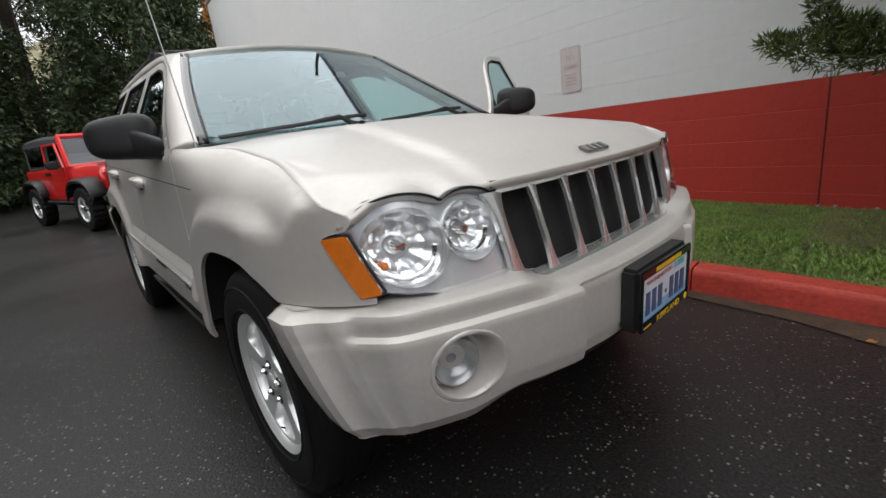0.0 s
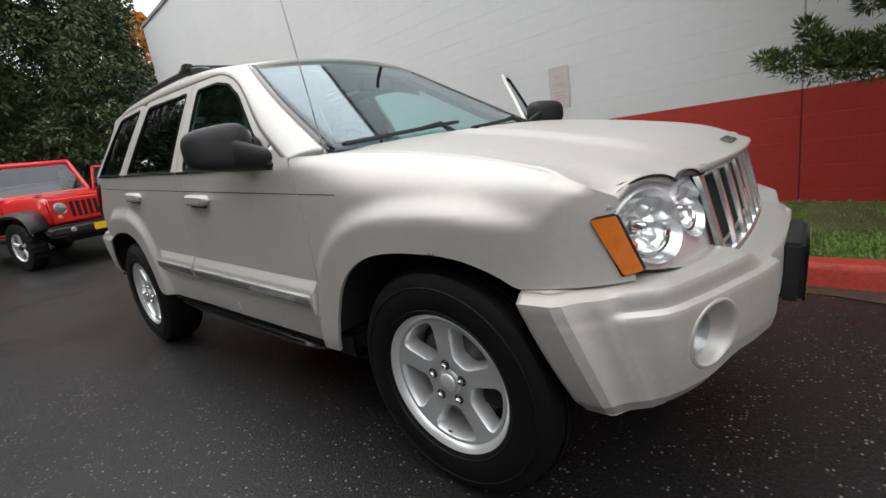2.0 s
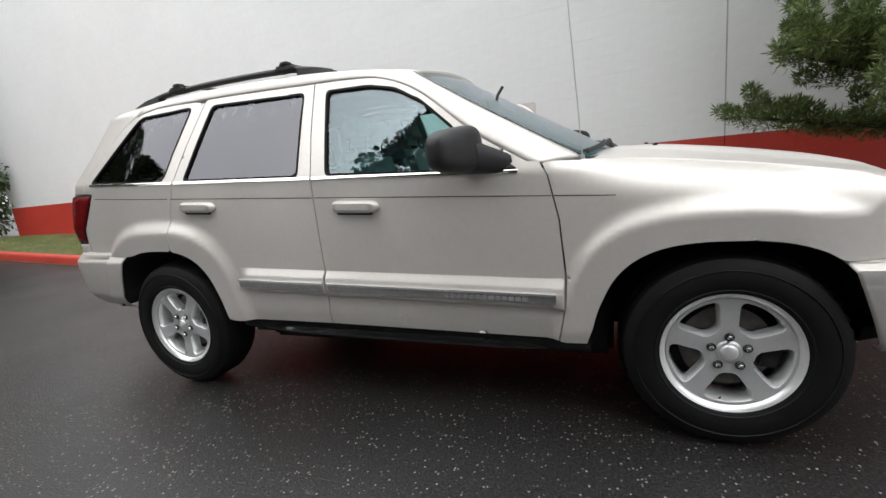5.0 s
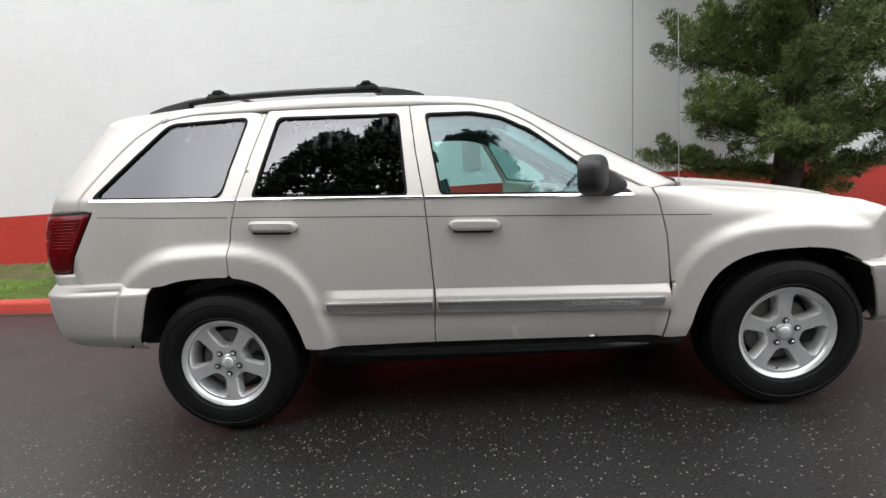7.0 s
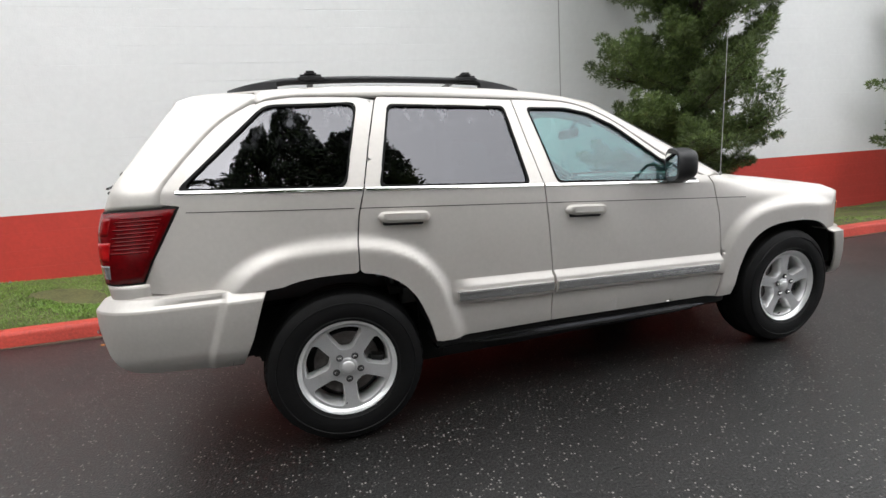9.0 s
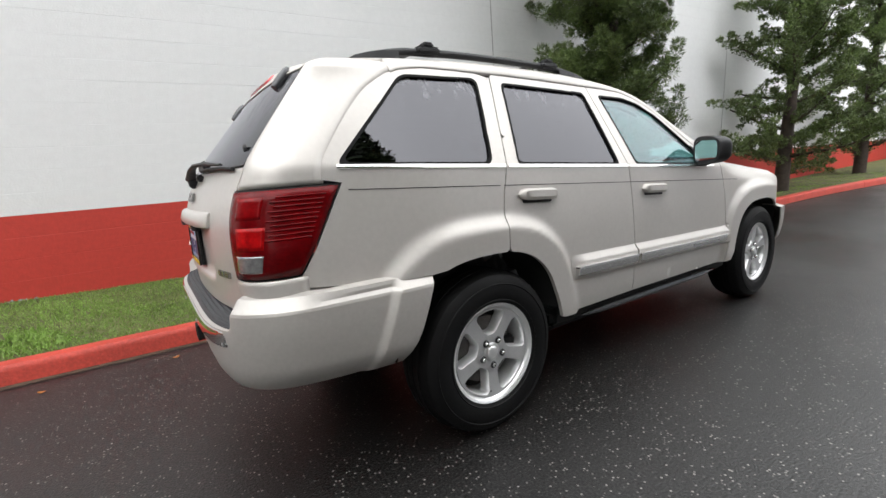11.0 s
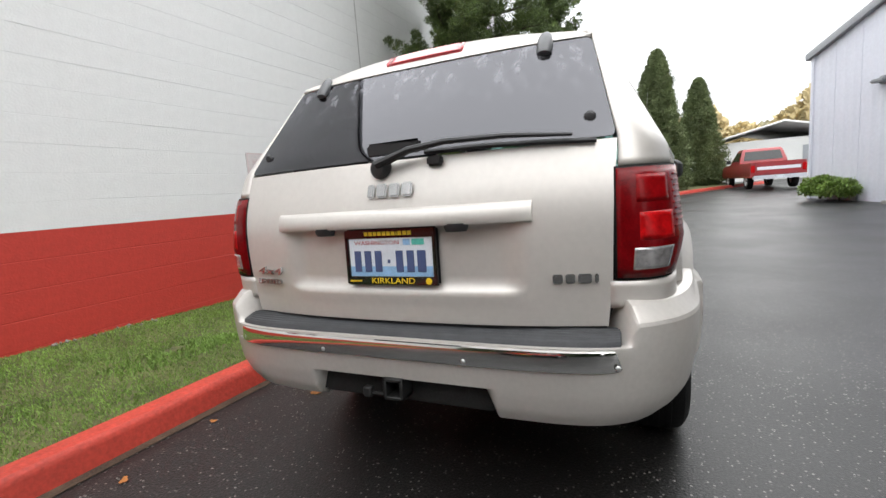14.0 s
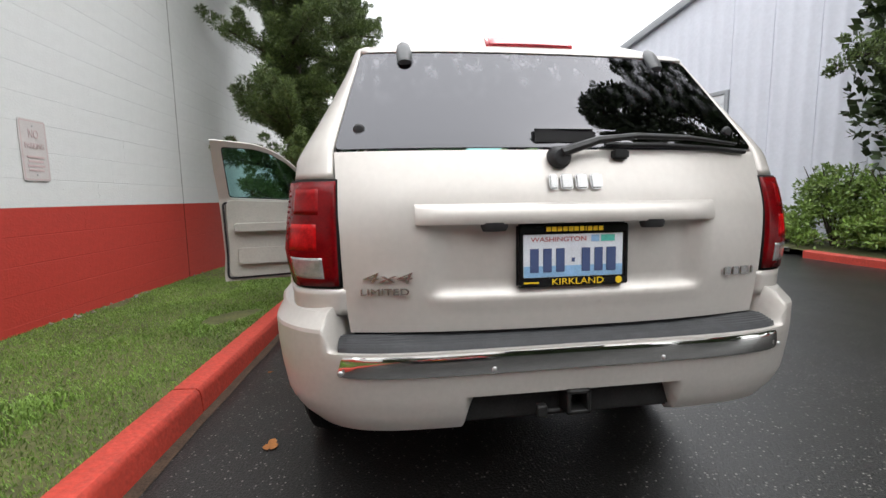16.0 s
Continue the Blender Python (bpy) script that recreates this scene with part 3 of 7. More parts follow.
def arch_curve(arch, n=40):
    """The arch's edge from the rear foot over the top to the front foot."""
    xc, a, b = arch
    pts = []
    for i in range(n + 1):
        th = math.pi * i / n
        c, s = math.cos(th), math.sin(th)
        r = 1 / ((abs(c) ** 2.7 + abs(s) ** 2.7) ** (1 / 2.7))
        x, z = xc - a * r * c, 0.37 + b * r * s
        x += -0.14 * max(0.0, 0.60 - z) * (1 if c > 0 else -1)
        pts.append((x, z))
    return [p for p in pts if p[1] > 0.44]


frame_top = along([(-1.98, 1.30), (-1.80, 1.50), (-1.62, 1.625), (-1.2, 1.637), (-0.8, 1.627), (-0.42, 1.610), (-0.2, 1.60), (0.0, 1.575), (0.2, 1.485), (0.48, 1.265), (0.70, 1.13)])

WINDOWS = {
    "quarter": [(-1.995, 1.249), (-1.622, 1.604), (-1.206, 1.610), (-1.311, 1.213)],
    "rear": [(-1.156, 1.205), (-1.052, 1.597), (-0.432, 1.572), (-0.398, 1.164)],
    "front": [(-0.236, 1.157), (-0.296, 1.562), (-0.06, 1.553), (0.08, 1.52), (0.22, 1.443), (0.46, 1.236), (0.662, 1.106)],
}


def win(name, d=0.0):
    """A window's outline drawn in by d."""
    return rounded(inset(WINDOWS[name], d), 0.045 if name == "quarter" else 0.03)


GAP = 0.003


def fa(x):
    return frame_top(x)


front_arch_pts = arch_curve(FRONT_ARCH)
rear_arch_pts = arch_curve(REAR_ARCH)
# door outlines in x, z
FRONT_DOOR = (
    [(-0.312 + GAP, z) for z in (0.43, 0.50)] + [(-0.298 + GAP, 0.65), (-0.306 + GAP, 0.9), (-0.318 + GAP, 1.15), (-0.352 + GAP, 1.38), (-0.375 + GAP, fa(-0.375))]
    + [(x, fa(x)) for x in np.linspace(-0.34, 0.70, 24)]
    + [(0.745, 1.128), (0.775, 1.07), (0.812, 0.90), (0.829 - GAP, 0.68), (0.822, 0.55), (0.79, 0.402)]
)
REAR_DOOR = (
    [(-0.312 - GAP, 0.43), (-0.312 - GAP, 0.50), (-0.298 - GAP, 0.65), (-0.306 - GAP, 0.9), (-0.318 - GAP, 1.15), (-0.352 - GAP, 1.38), (-0.375 - GAP, fa(-0.375))]
    + [(x, fa(x)) for x in np.linspace(-0.42, -1.10, 16)]
    + [(-1.115 + GAP, 1.62), (-1.18 + GAP, 1.40), (-1.232 + GAP, 1.20), (-1.268 + GAP, 1.08), (-1.288 + GAP, 0.95), (-1.292 + GAP, 0.84)]
    + [p for p in rear_arch_pts if p[0] > -1.28] + [(-0.93, 0.436)]
)
rear_edge_f = along([(1.185, -2.062), (1.25, -2.052), (1.30, -2.020), (1.45, -1.892), (1.55, -1.785), (1.62, -1.665), (1.66, -1.62)])


def rear_edge(z):
    return rear_edge_f(z)


QUARTER = (
    [(-1.115 - GAP, 1.62), (-1.18 - GAP, 1.40), (-1.232 - GAP, 1.20), (-1.268 - GAP, 1.08), (-1.288 - GAP, 0.95), (-1.292 - GAP, 0.84)]
    + [p for p in reversed(rear_arch_pts) if p[0] < -1.30 and p[1] > 0.80]
    + [(-1.69, 0.803), (-1.80, 0.806), (-2.0, 0.822), (-2.16, 0.835), (-2.165, 0.88), (-1.99, 1.185)]
    + [(rear_edge(z), z) for z in np.linspace(1.20, 1.61, 14)]
    + [(x, fa(x)) for x in (-1.62, -1.5, -1.35, -1.2)]
)
FENDER = (
    [(0.79 + 2 * GAP, 0.40), (0.822 + 2 * GAP, 0.55), (0.829 + 2 * GAP, 0.665), (0.812 + 2 * GAP, 0.90), (0.775 + 2 * GAP, 1.07), (0.76, 1.118)]
    + [(x, hood_edge_z(x) - 0.002) for x in np.linspace(0.80, 1.905, 24)]
    + [(1.912, 0.905), (1.902, 0.889), (1.865, 0.881), (1.906, 0.736), (1.93, 0.736), (1.93, 0.722), (1.87, 0.722), (1.70, 0.722)]
    + [p for p in reversed(front_arch_pts) if p[0] < 1.69]
    + [(0.90, 0.40)]
)


def pane(name, poly, s, material, parent, lift, label=""):
    ob = part(name, sheet(win(poly, 0.004), on_side(s, lift), 0.08, out=(0, s, 0.3)), material, parent, label)
    ob.visible_shadow = False
    return grow(ob, 0.004)


def ring_seal(poly, s, parent, lift=0.002, w=0.007):
    """Black rubber surround of a window."""
    bm = sheet(win(poly, -0.004), on_side(s, lift), 0.07, holes=[win(poly, w)], out=(0, s, 0.3))
    return grow(part("window_seal", bm, SEAL, parent, "black rubber window seal"), 0.012)


def strip_on_side(x0, x1, zf, h, s, lift, n=24):
    """A band along the side: its centre height zf(x), with rounded faces."""
    rows = []
    for i in range(n + 1):
        x = x0 + (x1 - x0) * i / n
        z = zf(x)
        rows.append([(x, s * (side_y(x, z + dz * h) + dl), z + dz * h) for dz, dl in ((0.5, -0.004), (0.5, lift * 0.6), (0.38, lift), (-0.38, lift), (-0.5, lift * 0.6), (-0.5, -0.004))])
    bm = loft(rows, (0, s, 0))
    for end in (rows[0], rows[-1]):
        bm.faces.new([bm.verts.new(p) for p in end])
    return bm


def z_strip(x):
    return 0.613 - 0.0395 * x


def pull_handle(x, z, s, parent):
    """A door pull: a bar with a scooped grip over a flat patch of painted shade."""
    y = side_y(x, z)
    bm = bmesh.new()
    rows = []
    for i in range(17):
        t = -1 + 2 * i / 16
        px = x + 0.124 * t
        fat = 0.023 * (1 - abs(t) ** 10) + 0.004
        out = 0.032 * (1 - abs(t) ** 8) + 0.004
        zc = z - 0.0593 * (px - x)
        rows.append([(px, s * (side_y(px, zc) + o * out), zc + h * fat) for h, o in ((1, -0.15), (1.05, 0.5), (0.7, 1), (-0.4, 1.05), (-0.9, 0.75), (-0.85, -0.15))])
    bm = loft(rows, (0, s, 0))
    h = part("handle", bm, PAINT, parent, "silver painted pull handle")
    # flat dark sheet on the skin draws the grip's shade; nothing is hollowed
    bm = sheet(rounded([(x - 0.104, z + 0.002), (x + 0.088, z - 0.010), (x + 0.088, z - 0.043), (x - 0.104, z - 0.032)], 0.012), on_side(s, 0.0015), 0.03, out=(0, s, 0))
    part("grip_shadow", bm, PLASTIC, h, "flat dark patch for the shade under the pull")


def make_side(s):
    parts = {}
    # front wing
    wing = grow(part("front_wing", sheet(FENDER, on_side(s), 0.018, out=(0, s, 0)), PAINT, car), 0.012)
    # rear quarter with its window
    q = grow(part("rear_quarter", sheet(QUARTER, on_side(s), 0.020, holes=[win("quarter")], out=(0, s, 0)), PAINT, car), 0.02)
    pane("window_pane", "quarter", s, TINTED, q, -0.010, "dark privacy glass")
    ring_seal("quarter", s, q)
    rd = grow(part("rear_door", sheet(REAR_DOOR, on_side(s), 0.020, holes=[win("rear")], out=(0, s, 0)), PAINT, car), 0.02)
    pane("window_pane", "rear", s, TINTED, rd, -0.010, "dark privacy glass")
    ring_seal("rear", s, rd)
    pull_handle(-1.06, 1.058, s, rd)
    fd = grow(part("front_door", sheet(FRONT_DOOR, on_side(s), 0.024, holes=[win("front")], out=(0, s, 0)), PAINT, car), 0.02)
    pane("window_pane", "front", s, CLEAR, fd, -0.010, "clear side glass")
    ring_seal("front", s, fd)
    pull_handle(-0.085, 1.003, s, fd)
    # chrome belt strips
    for a, b, who in ((-2.00, -1.24, q), (-1.222, -0.325, rd), (-0.311, 0.665, fd)):
        part("belt_strip", strip_on_side(a, b, lambda x: z_belt(x) + 0.002, 0.016, s, 0.005), CHROME, who, "thin chrome strip under the windows")
    # crease line: its shade is laid on as a thin black strip
    for a, b, who in ((-1.97, -1.285, q), (-1.262, -0.318, rd), (-0.306, 0.79, fd), (0.80, 1.02, wing)):
        part("crease_line", strip_on_side(a, b, z_crease, 0.0034, s, 0.001, 16), UNDER, who, "thin black strip for the shade in the pressed line")
    # lower mouldings with chrome inserts
    for a, b, who, lead in ((-0.86, -0.306, rd, 1), (-0.292, 0.822, fd, 0)):
        rows = []
        for i in range(25):
            x = a + (b - a) * i / 24
            z = z_strip(x)
            k = smooth01((x - a) / 0.10) if lead else 1.0
            rows.append([(x, s * (side_y(x, z + dz) + dl * k), z + dz) for dz, dl in ((0.085, -0.002), (0.066, 0.007), (0.050, 0.020), (0.040, 0.024), (-0.012, 0.025), (-0.034, 0.019), (-0.048, -0.002))])
        bm = loft(rows, (0, s, 0))
        for end in (rows[0], rows[-1]):
            bm.faces.new([bm.verts.new(p) for p in end])
        mo = part("side_moulding", bm, PAINT, who)
        c0, c1 = a + (0.03 if lead else 0.01), b - (0.004 if lead else 0.03)
        rows = []
        for x in np.linspace(c0, c1, 25):
            z = z_strip(x)
            rows.append([(x, s * (side_y(x, z + dz) + dl), z + dz) for dz, dl in ((0.020, -0.002), (0.020, 0.034), (-0.017, 0.0275), (-0.021, 0.024), (-0.021, -0.002))])
        bm = loft(rows, (0, s, 0))
        for end in (rows[0], rows[-1]):
            bm.faces.new([bm.verts.new(p) for p in end])
        part("chrome_insert", bm, CHROME, mo, "bright metal insert")
        part("insert_edge", strip_on_side(c0, c1, lambda x: z_strip(x) + 0.021, 0.012, s, 0.037), GRILLECHROME, mo, "polished chrome edge")
    if s < 0:
        badge((0.03,) * 13, 0.015, 0.0015, STEELTRIM, fd, "moulding_badge", Matrix.Translation((0.50, s * (side_y(0.5, 0.593) + 0.0335), z_strip(0.5) - 0.002)) @ Matrix.Rotation(radians(2.3), 4, "Y") @ Matrix.Rotation(radians(90), 4, "X"), width=0.36, label="row of plain raised chrome marks")
    # sill and side step
    rows = []
    for i in range(21):
        x = -0.93 + 1.84 * i / 20
        z = 0.416 - 0.021 * x
        rows.append([(x, s * y, z + dz) for y, dz in ((0.845, 0.03), (0.855, 0.0), (0.850, -0.05), (0.80, -0.085), (0.70, -0.09))])
    part("sill", loft(rows, (0, s, 0)), UNDER, car, "black lower sill")
    rows = []
    for i in range(21):
        x = -0.76 + 1.50 * i / 20
        z = 0.372 - 0.021 * x
        e = 0.018 * (1 - abs(-1 + 2 * i / 20) ** 8) + 0.003
        rows.append([(x, s * (0.868 + e * math.cos(t)), z + e * math.sin(t)) for t in np.linspace(0, 2 * math.pi, 9)[:-1]])
    part("side_rail", loft(rows, (0, s, 0), closed=True), GLOSSBLACK, car, "glossy black tube along the sill")
    # roof side rail between door frames and roof skin, down the front pillar to the bonnet
    rows = []
    for x in np.linspace(-1.66, 0.16, 40):
        zf = fa(x)
        y0, z0 = side_y(x, zf), zf
        y1, z1 = 0.585, roof_z(x, 0.585)
        row = []
        for t in np.linspace(0, 1, 8):
            cy, cz = 0.5 * (y0 + y1) + 0.022, max(z0, 0.5 * (z0 + z1)) + 0.012
            row.append((x, s * ((1 - t) ** 2 * y0 + 2 * t * (1 - t) * cy + t * t * y1), (1 - t) ** 2 * z0 + 2 * t * (1 - t) * cz + t * t * z1))
        rows.append(row)
    n = 26
    for i in range(1, n + 1):
        t = i / n
        xd = 0.16 + (0.755 - 0.16) * t
        zd = fa(xd) if xd < 0.70 else 1.13 - 0.3 * (xd - 0.70)
        y0, z0 = side_y(xd, zd), zd
        x1, y1, z1 = screen_edge(t)
        row = []
        for u in np.linspace(0, 1, 8):
            cx, cy, cz = 0.5 * (xd + x1) + 0.012, 0.5 * (y0 + y1) + 0.020, 0.5 * (z0 + z1) + 0.014
            row.append(((1 - u) ** 2 * xd + 2 * u * (1 - u) * cx + u * u * x1, s * ((1 - u) ** 2 * y0 + 2 * u * (1 - u) * cy + u * u * y1), (1 - u) ** 2 * z0 + 2 * u * (1 - u) * cz + u * u * z1))
        rows.append(row)
    grow(part("roof_side", loft(rows, (0, s, 0.6)), PAINT, car), 0.03)
    # wheel housings
    for xc, a, b in (FRONT_ARCH, REAR_ARCH):
        rows = []
        for i in range(41):
            th = math.pi * i / 40
            c, z = math.cos(th), math.sin(th)
            r = 1 / ((abs(c) ** 2.7 + abs(z) ** 2.7) ** (1 / 2.7))
            px, pz = xc - (a + 0.012) * r * c, 0.37 + (b + 0.006) * r * z
            px += -0.14 * max(0.0, 0.60 - pz) * (1 if c > 0 else -1)
            if pz > 0.45:
                rows.append([(px, s * y, pz) for y in (side_y(px, pz) - 0.012, 0.80, 0.66, 0.50)])
        part("wheel_housing", loft(rows), UNDER, car, "black wheel housing")
    return fd


def screen_edge(t):
    """Edge of the windscreen, from the roof corner (0) to the bonnet corner (1)."""
    return 0.15 + 0.755 * t - 0.028 * math.sin(math.pi * t), 0.585 + 0.205 * t + 0.008 * math.sin(math.pi * t), roof_z(0.15, 0.585) + (1.130 - roof_z(0.15, 0.585)) * t + 0.012 * math.sin(math.pi * t)


roof_mid = along([(-2.05, 1.684), (-1.87, 1.711), (-1.5, 1.736), (-1.1, 1.742), (-0.6, 1.727), (-0.2, 1.695), (0.1, 1.645), (0.22, 1.615)])


def roof_z(x, y):
    return roof_mid(x) - 0.046 * (abs(y) / 0.6) ** 2.4


# roof skin
rows = []
for x in np.linspace(-1.93, 0.15, 42):
    rows.append([(x + 0.055 * (1 - (y / 0.585) ** 2) * smooth01((x + 0.3) / 0.45), y, roof_z(x, y)) for y in np.linspace(-0.585, 0.585, 25)])
grow(part("roof", loft(rows, (0, 0, 1)), PAINT, car), 0.03)

SIDE_DOORS = {s: make_side(s) for s in (-1, 1)}

# windscreen
rows = []
for i in range(15):
    t = i / 14
    ex, ey, ez = screen_edge(t)
    bow = 0.055 + 0.085 * t
    rows.append([(ex + bow * (1 - u * u) - 0.004, ey * u * 0.995, ez + (0.036 - 0.040 * t) * (1 - u * u) - 0.004) for u in np.linspace(-1, 1, 21)])
ws = part("windscreen", loft(rows, (1, 0, 0.8)), SHIELD, car, "clear curved windscreen")
ws.visible_shadow = False
grow(ws, 0.005)
frit = []
for i in range(15):
    t = i / 14
    ex, ey, ez = screen_edge(t)
    frit.append((ex, ey, ez))
for s in (-1, 1):
    rows = [[(x + 0.004, s * (y - w), z + 0.001 + 0.02 * w) for w in (-0.004, 0.016, 0.034)] for x, y, z in frit]
    grow(part("screen_edge_band", loft(rows, (1, 0, 0.8)), GLOSSBLACK, ws, "black edge band of the windscreen"), 0.006)


def lamp_top(ay):
    """Twin round tops of a headlamp."""
    z = 0.905
    for c, r, t in ((0.540, 0.085, 0.934), (0.690, 0.10, 0.944)):
        if abs(ay - c) < r:
            z = max(z, t - 0.055 + 0.055 * math.sqrt(1 - ((ay - c) / r) ** 2))
    return z


def hood_tip(y):
    """Front lip, scalloped over the twin lamps."""
    ay = abs(y)
    tip = 2.060 - 0.13 * (ay / 0.76) ** 2.2 - 0.035 * smooth01((ay - 0.68) / 0.09)
    for c, r, d in ((0.540, 0.085, 0.014), (0.690, 0.10, 0.018)):
        tip -= d * max(0, 1 - ((ay - c) / r) ** 2) if abs(ay - c) < r else 0
    return tip


# bonnet: x, y field with a raised middle
def hood_z(x, y):
    ay = abs(y)
    z = hood_base(x) + 0.034 * (1 - min(1, ay / 0.76) ** 2.2)
    ridge = 0.30 + 0.16 * smooth01((x - 1.0) / 1.0)
    z += 0.016 * smooth01((ridge + 0.03 - ay) / 0.045) * smooth01((2.02 - x) / 0.25) * smooth01((x - 0.98) / 0.30)
    tip = hood_tip(y)
    b = smooth01((ay - 0.42) / 0.09)
    lip = 0.936 * (1 - b) + (lamp_top(min(max(ay, 0.50), 0.80)) + 0.007) * b
    k = min(1.0, max(0.0, (x - (tip - 0.15)) / 0.15))
    z += (lip - z) * k ** 2.4
    return z


def hood_w(x):
    return side_y(x, hood_edge_z(x) - 0.004) - 0.004


rows = []
NX, NY = 60, 72
for i in range(NX + 1):
    row = []
    for j in range(NY + 1):
        u = -1 + 2 * j / NY
        back = 0.90 + 0.10 * (1 - u * u)
        x = back + (hood_tip(u * 0.76) - back) * (1 - (1 - i / NX) ** 1.25)
        y = u * hood_w(min(x, 1.93))
        row.append((x, y, hood_z(x, y)))
    rows.append(row)
bonnet = grow(part("bonnet", loft(rows, (0, 0, 1)), PAINT, car), 0.02)
# cowl under the windscreen with wipers
rows = []
for u in np.linspace(-1, 1, 31):
    x0 = 0.90 + 0.125 * (1 - u * u)
    rows.append([(x0 + 0.03, u * 0.78, 1.118 + 0.012 * (1 - u * u)), (x0 - 0.02, u * 0.78, 1.118 + 0.014 * (1 - u * u)), (x0 - 0.10, u * 0.76, 1.10)])
grow(part("cowl", loft(rows, (0, 0, 1)), PLASTIC, car, "black plastic cowl panel"), 0.02)
for s0, s1 in ((-0.72, -0.12), (-0.06, 0.52)):
    pts = [(0.897 + 0.14 * (1 - (y / 0.79) ** 2) - 0.007 * i, y, 1.142 + 0.006 * i) for i, y in enumerate(np.linspace(s0, s1, 7))]
    bm = tube(pts, 0.0075, 6)
    join(bm, tube([(p[0] - 0.016, p[1], p[2] + 0.004) for p in pts], 0.0055, 5))
    join(bm, tube([(1.02, s1 - 0.06, 1.128), (pts[5][0] + 0.012, s1 - 0.14, pts[5][2] + 0.006), pts[3]], [0.012, 0.010, 0.007], 6))
    part("wiper", bm, PLASTIC, car, "black windscreen wiper")
for y in (-0.28, 0.28):
    bm = box(1.19, 1.215, y - 0.014, y + 0.014, hood_z(1.2, y) - 0.002, hood_z(1.2, y) + 0.012, 0.005)
    part("washer_jet", bm, PLASTIC, bonnet, "black washer nozzle")
badge((0.030, 0.026, 0.026, 0.028), 0.040, 0.004, BADGE, bonnet, "bonnet_badge", Matrix.Translation((2.012, 0, hood_z(2.012, 0) + 0.006)) @ Matrix.Rotation(radians(90), 4, "Z") @ Matrix.Rotation(radians(25), 4, "X"), width=0.125, label="plain chrome badge")
bm = tube([(0.908, -0.800, 1.03), (0.905, -0.804, 1.135)], [0.013, 0.008], 10)
join(bm, tube([(0.905, -0.804, 1.13), (0.882, -0.832, 1.60), (0.866, -0.850, 1.90)], [0.0024, 0.0019, 0.0014], 6))
part("aerial", bm, STEELTRIM, car, "thin steel whip aerial on the wing")


LAMPBEZEL = mat("lamp_bezel", (0.86, 0.87, 0.89), rough=0.2, metal=0.5, var=0.06, scale=20, bump=0.2, bscale=30)


# nose: grille, lamps, bumper, laid on plan curves
def nose_x(y, tip=2.06, wide=0.93):
    t = min(abs(y) / wide, 0.999)
    return 1.2 + (tip - 1.2) * (1 - t ** 4) ** 0.25


def face_x(y, z):
    """The slanting lamp and grille face."""
    return nose_x(y, 2.052 + 0.22 * (0.82 - z), 0.925) - 0.016 * min(1, abs(y) / 0.46) ** 2


def on_face(lift):
    return lambda u, v: (face_x(u, v) + lift, u, v)


GR_TOP, GR_BOT = 0.915, 0.683
grille = part("grille", sheet([(-0.47, GR_TOP + 0.005), (0.47, GR_TOP + 0.005), (0.44, GR_BOT - 0.008), (-0.44, GR_BOT - 0.008)], on_face(-0.045), 0.05, out=(1, 0, 0)), UNDER, car, "black seven-slot grille with chrome bars")
grow(grille, 0.02)
for k in range(8):
    c = -0.452 + 0.904 * k / 7
    edge = k in (0, 7)
    w = 0.0090 if not edge else 0.018
    rows = []
    for i in range(13):
        z = GR_BOT + 0.004 + (GR_TOP - 0.006 - GR_BOT) * i / 12
        lean = 0.022 * (i / 12 - 0.5) * (c / 0.45)
        wz = w * (1 + 1.1 * abs(2 * i / 12 - 1) ** 4)
        f = 0.008 if not edge else 0.012
        y = c + lean
        rows.append([(face_x(y, z) - 0.006, y - wz, z), (face_x(y, z) + f * 0.6, y - wz * 0.9, z), (face_x(y, z) + f, y, z), (face_x(y, z) + f * 0.6, y + wz * 0.9, z), (face_x(y, z) - 0.006, y + wz, z)])
    part("grille_bar", loft(rows, (1, 0, 0)), GRILLECHROME, grille, "chrome upright bar")
for name, z, h, mt in (("grille_top_bar", GR_TOP, 0.014, GRILLECHROME), ("grille_bottom_bar", GR_BOT, 0.014, GRILLECHROME)):
    rows = [[(face_x(y, z) + o, y, z + d * h) for o, d in ((-0.03, -0.8), (0.006, -0.7), (0.013, 0), (0.006, 0.7), (-0.03, 0.8))] for y in np.linspace(-0.455, 0.455, 25)]
    part(name, loft(rows, (1, 0, 0)), mt, grille, "polished chrome surround")
rows = [[(face_x(y, 0.925) + o, y, z) for o, z in ((-0.05, 0.918), (0.012, 0.922), (0.012, 0.938), (-0.05, 0.945))] for y in np.linspace(-0.47, 0.47, 25)]
part("grille_header", loft(rows, (1, 0, 0)), GLOSSBLACK, grille, "gloss black strip under the bonnet lip")


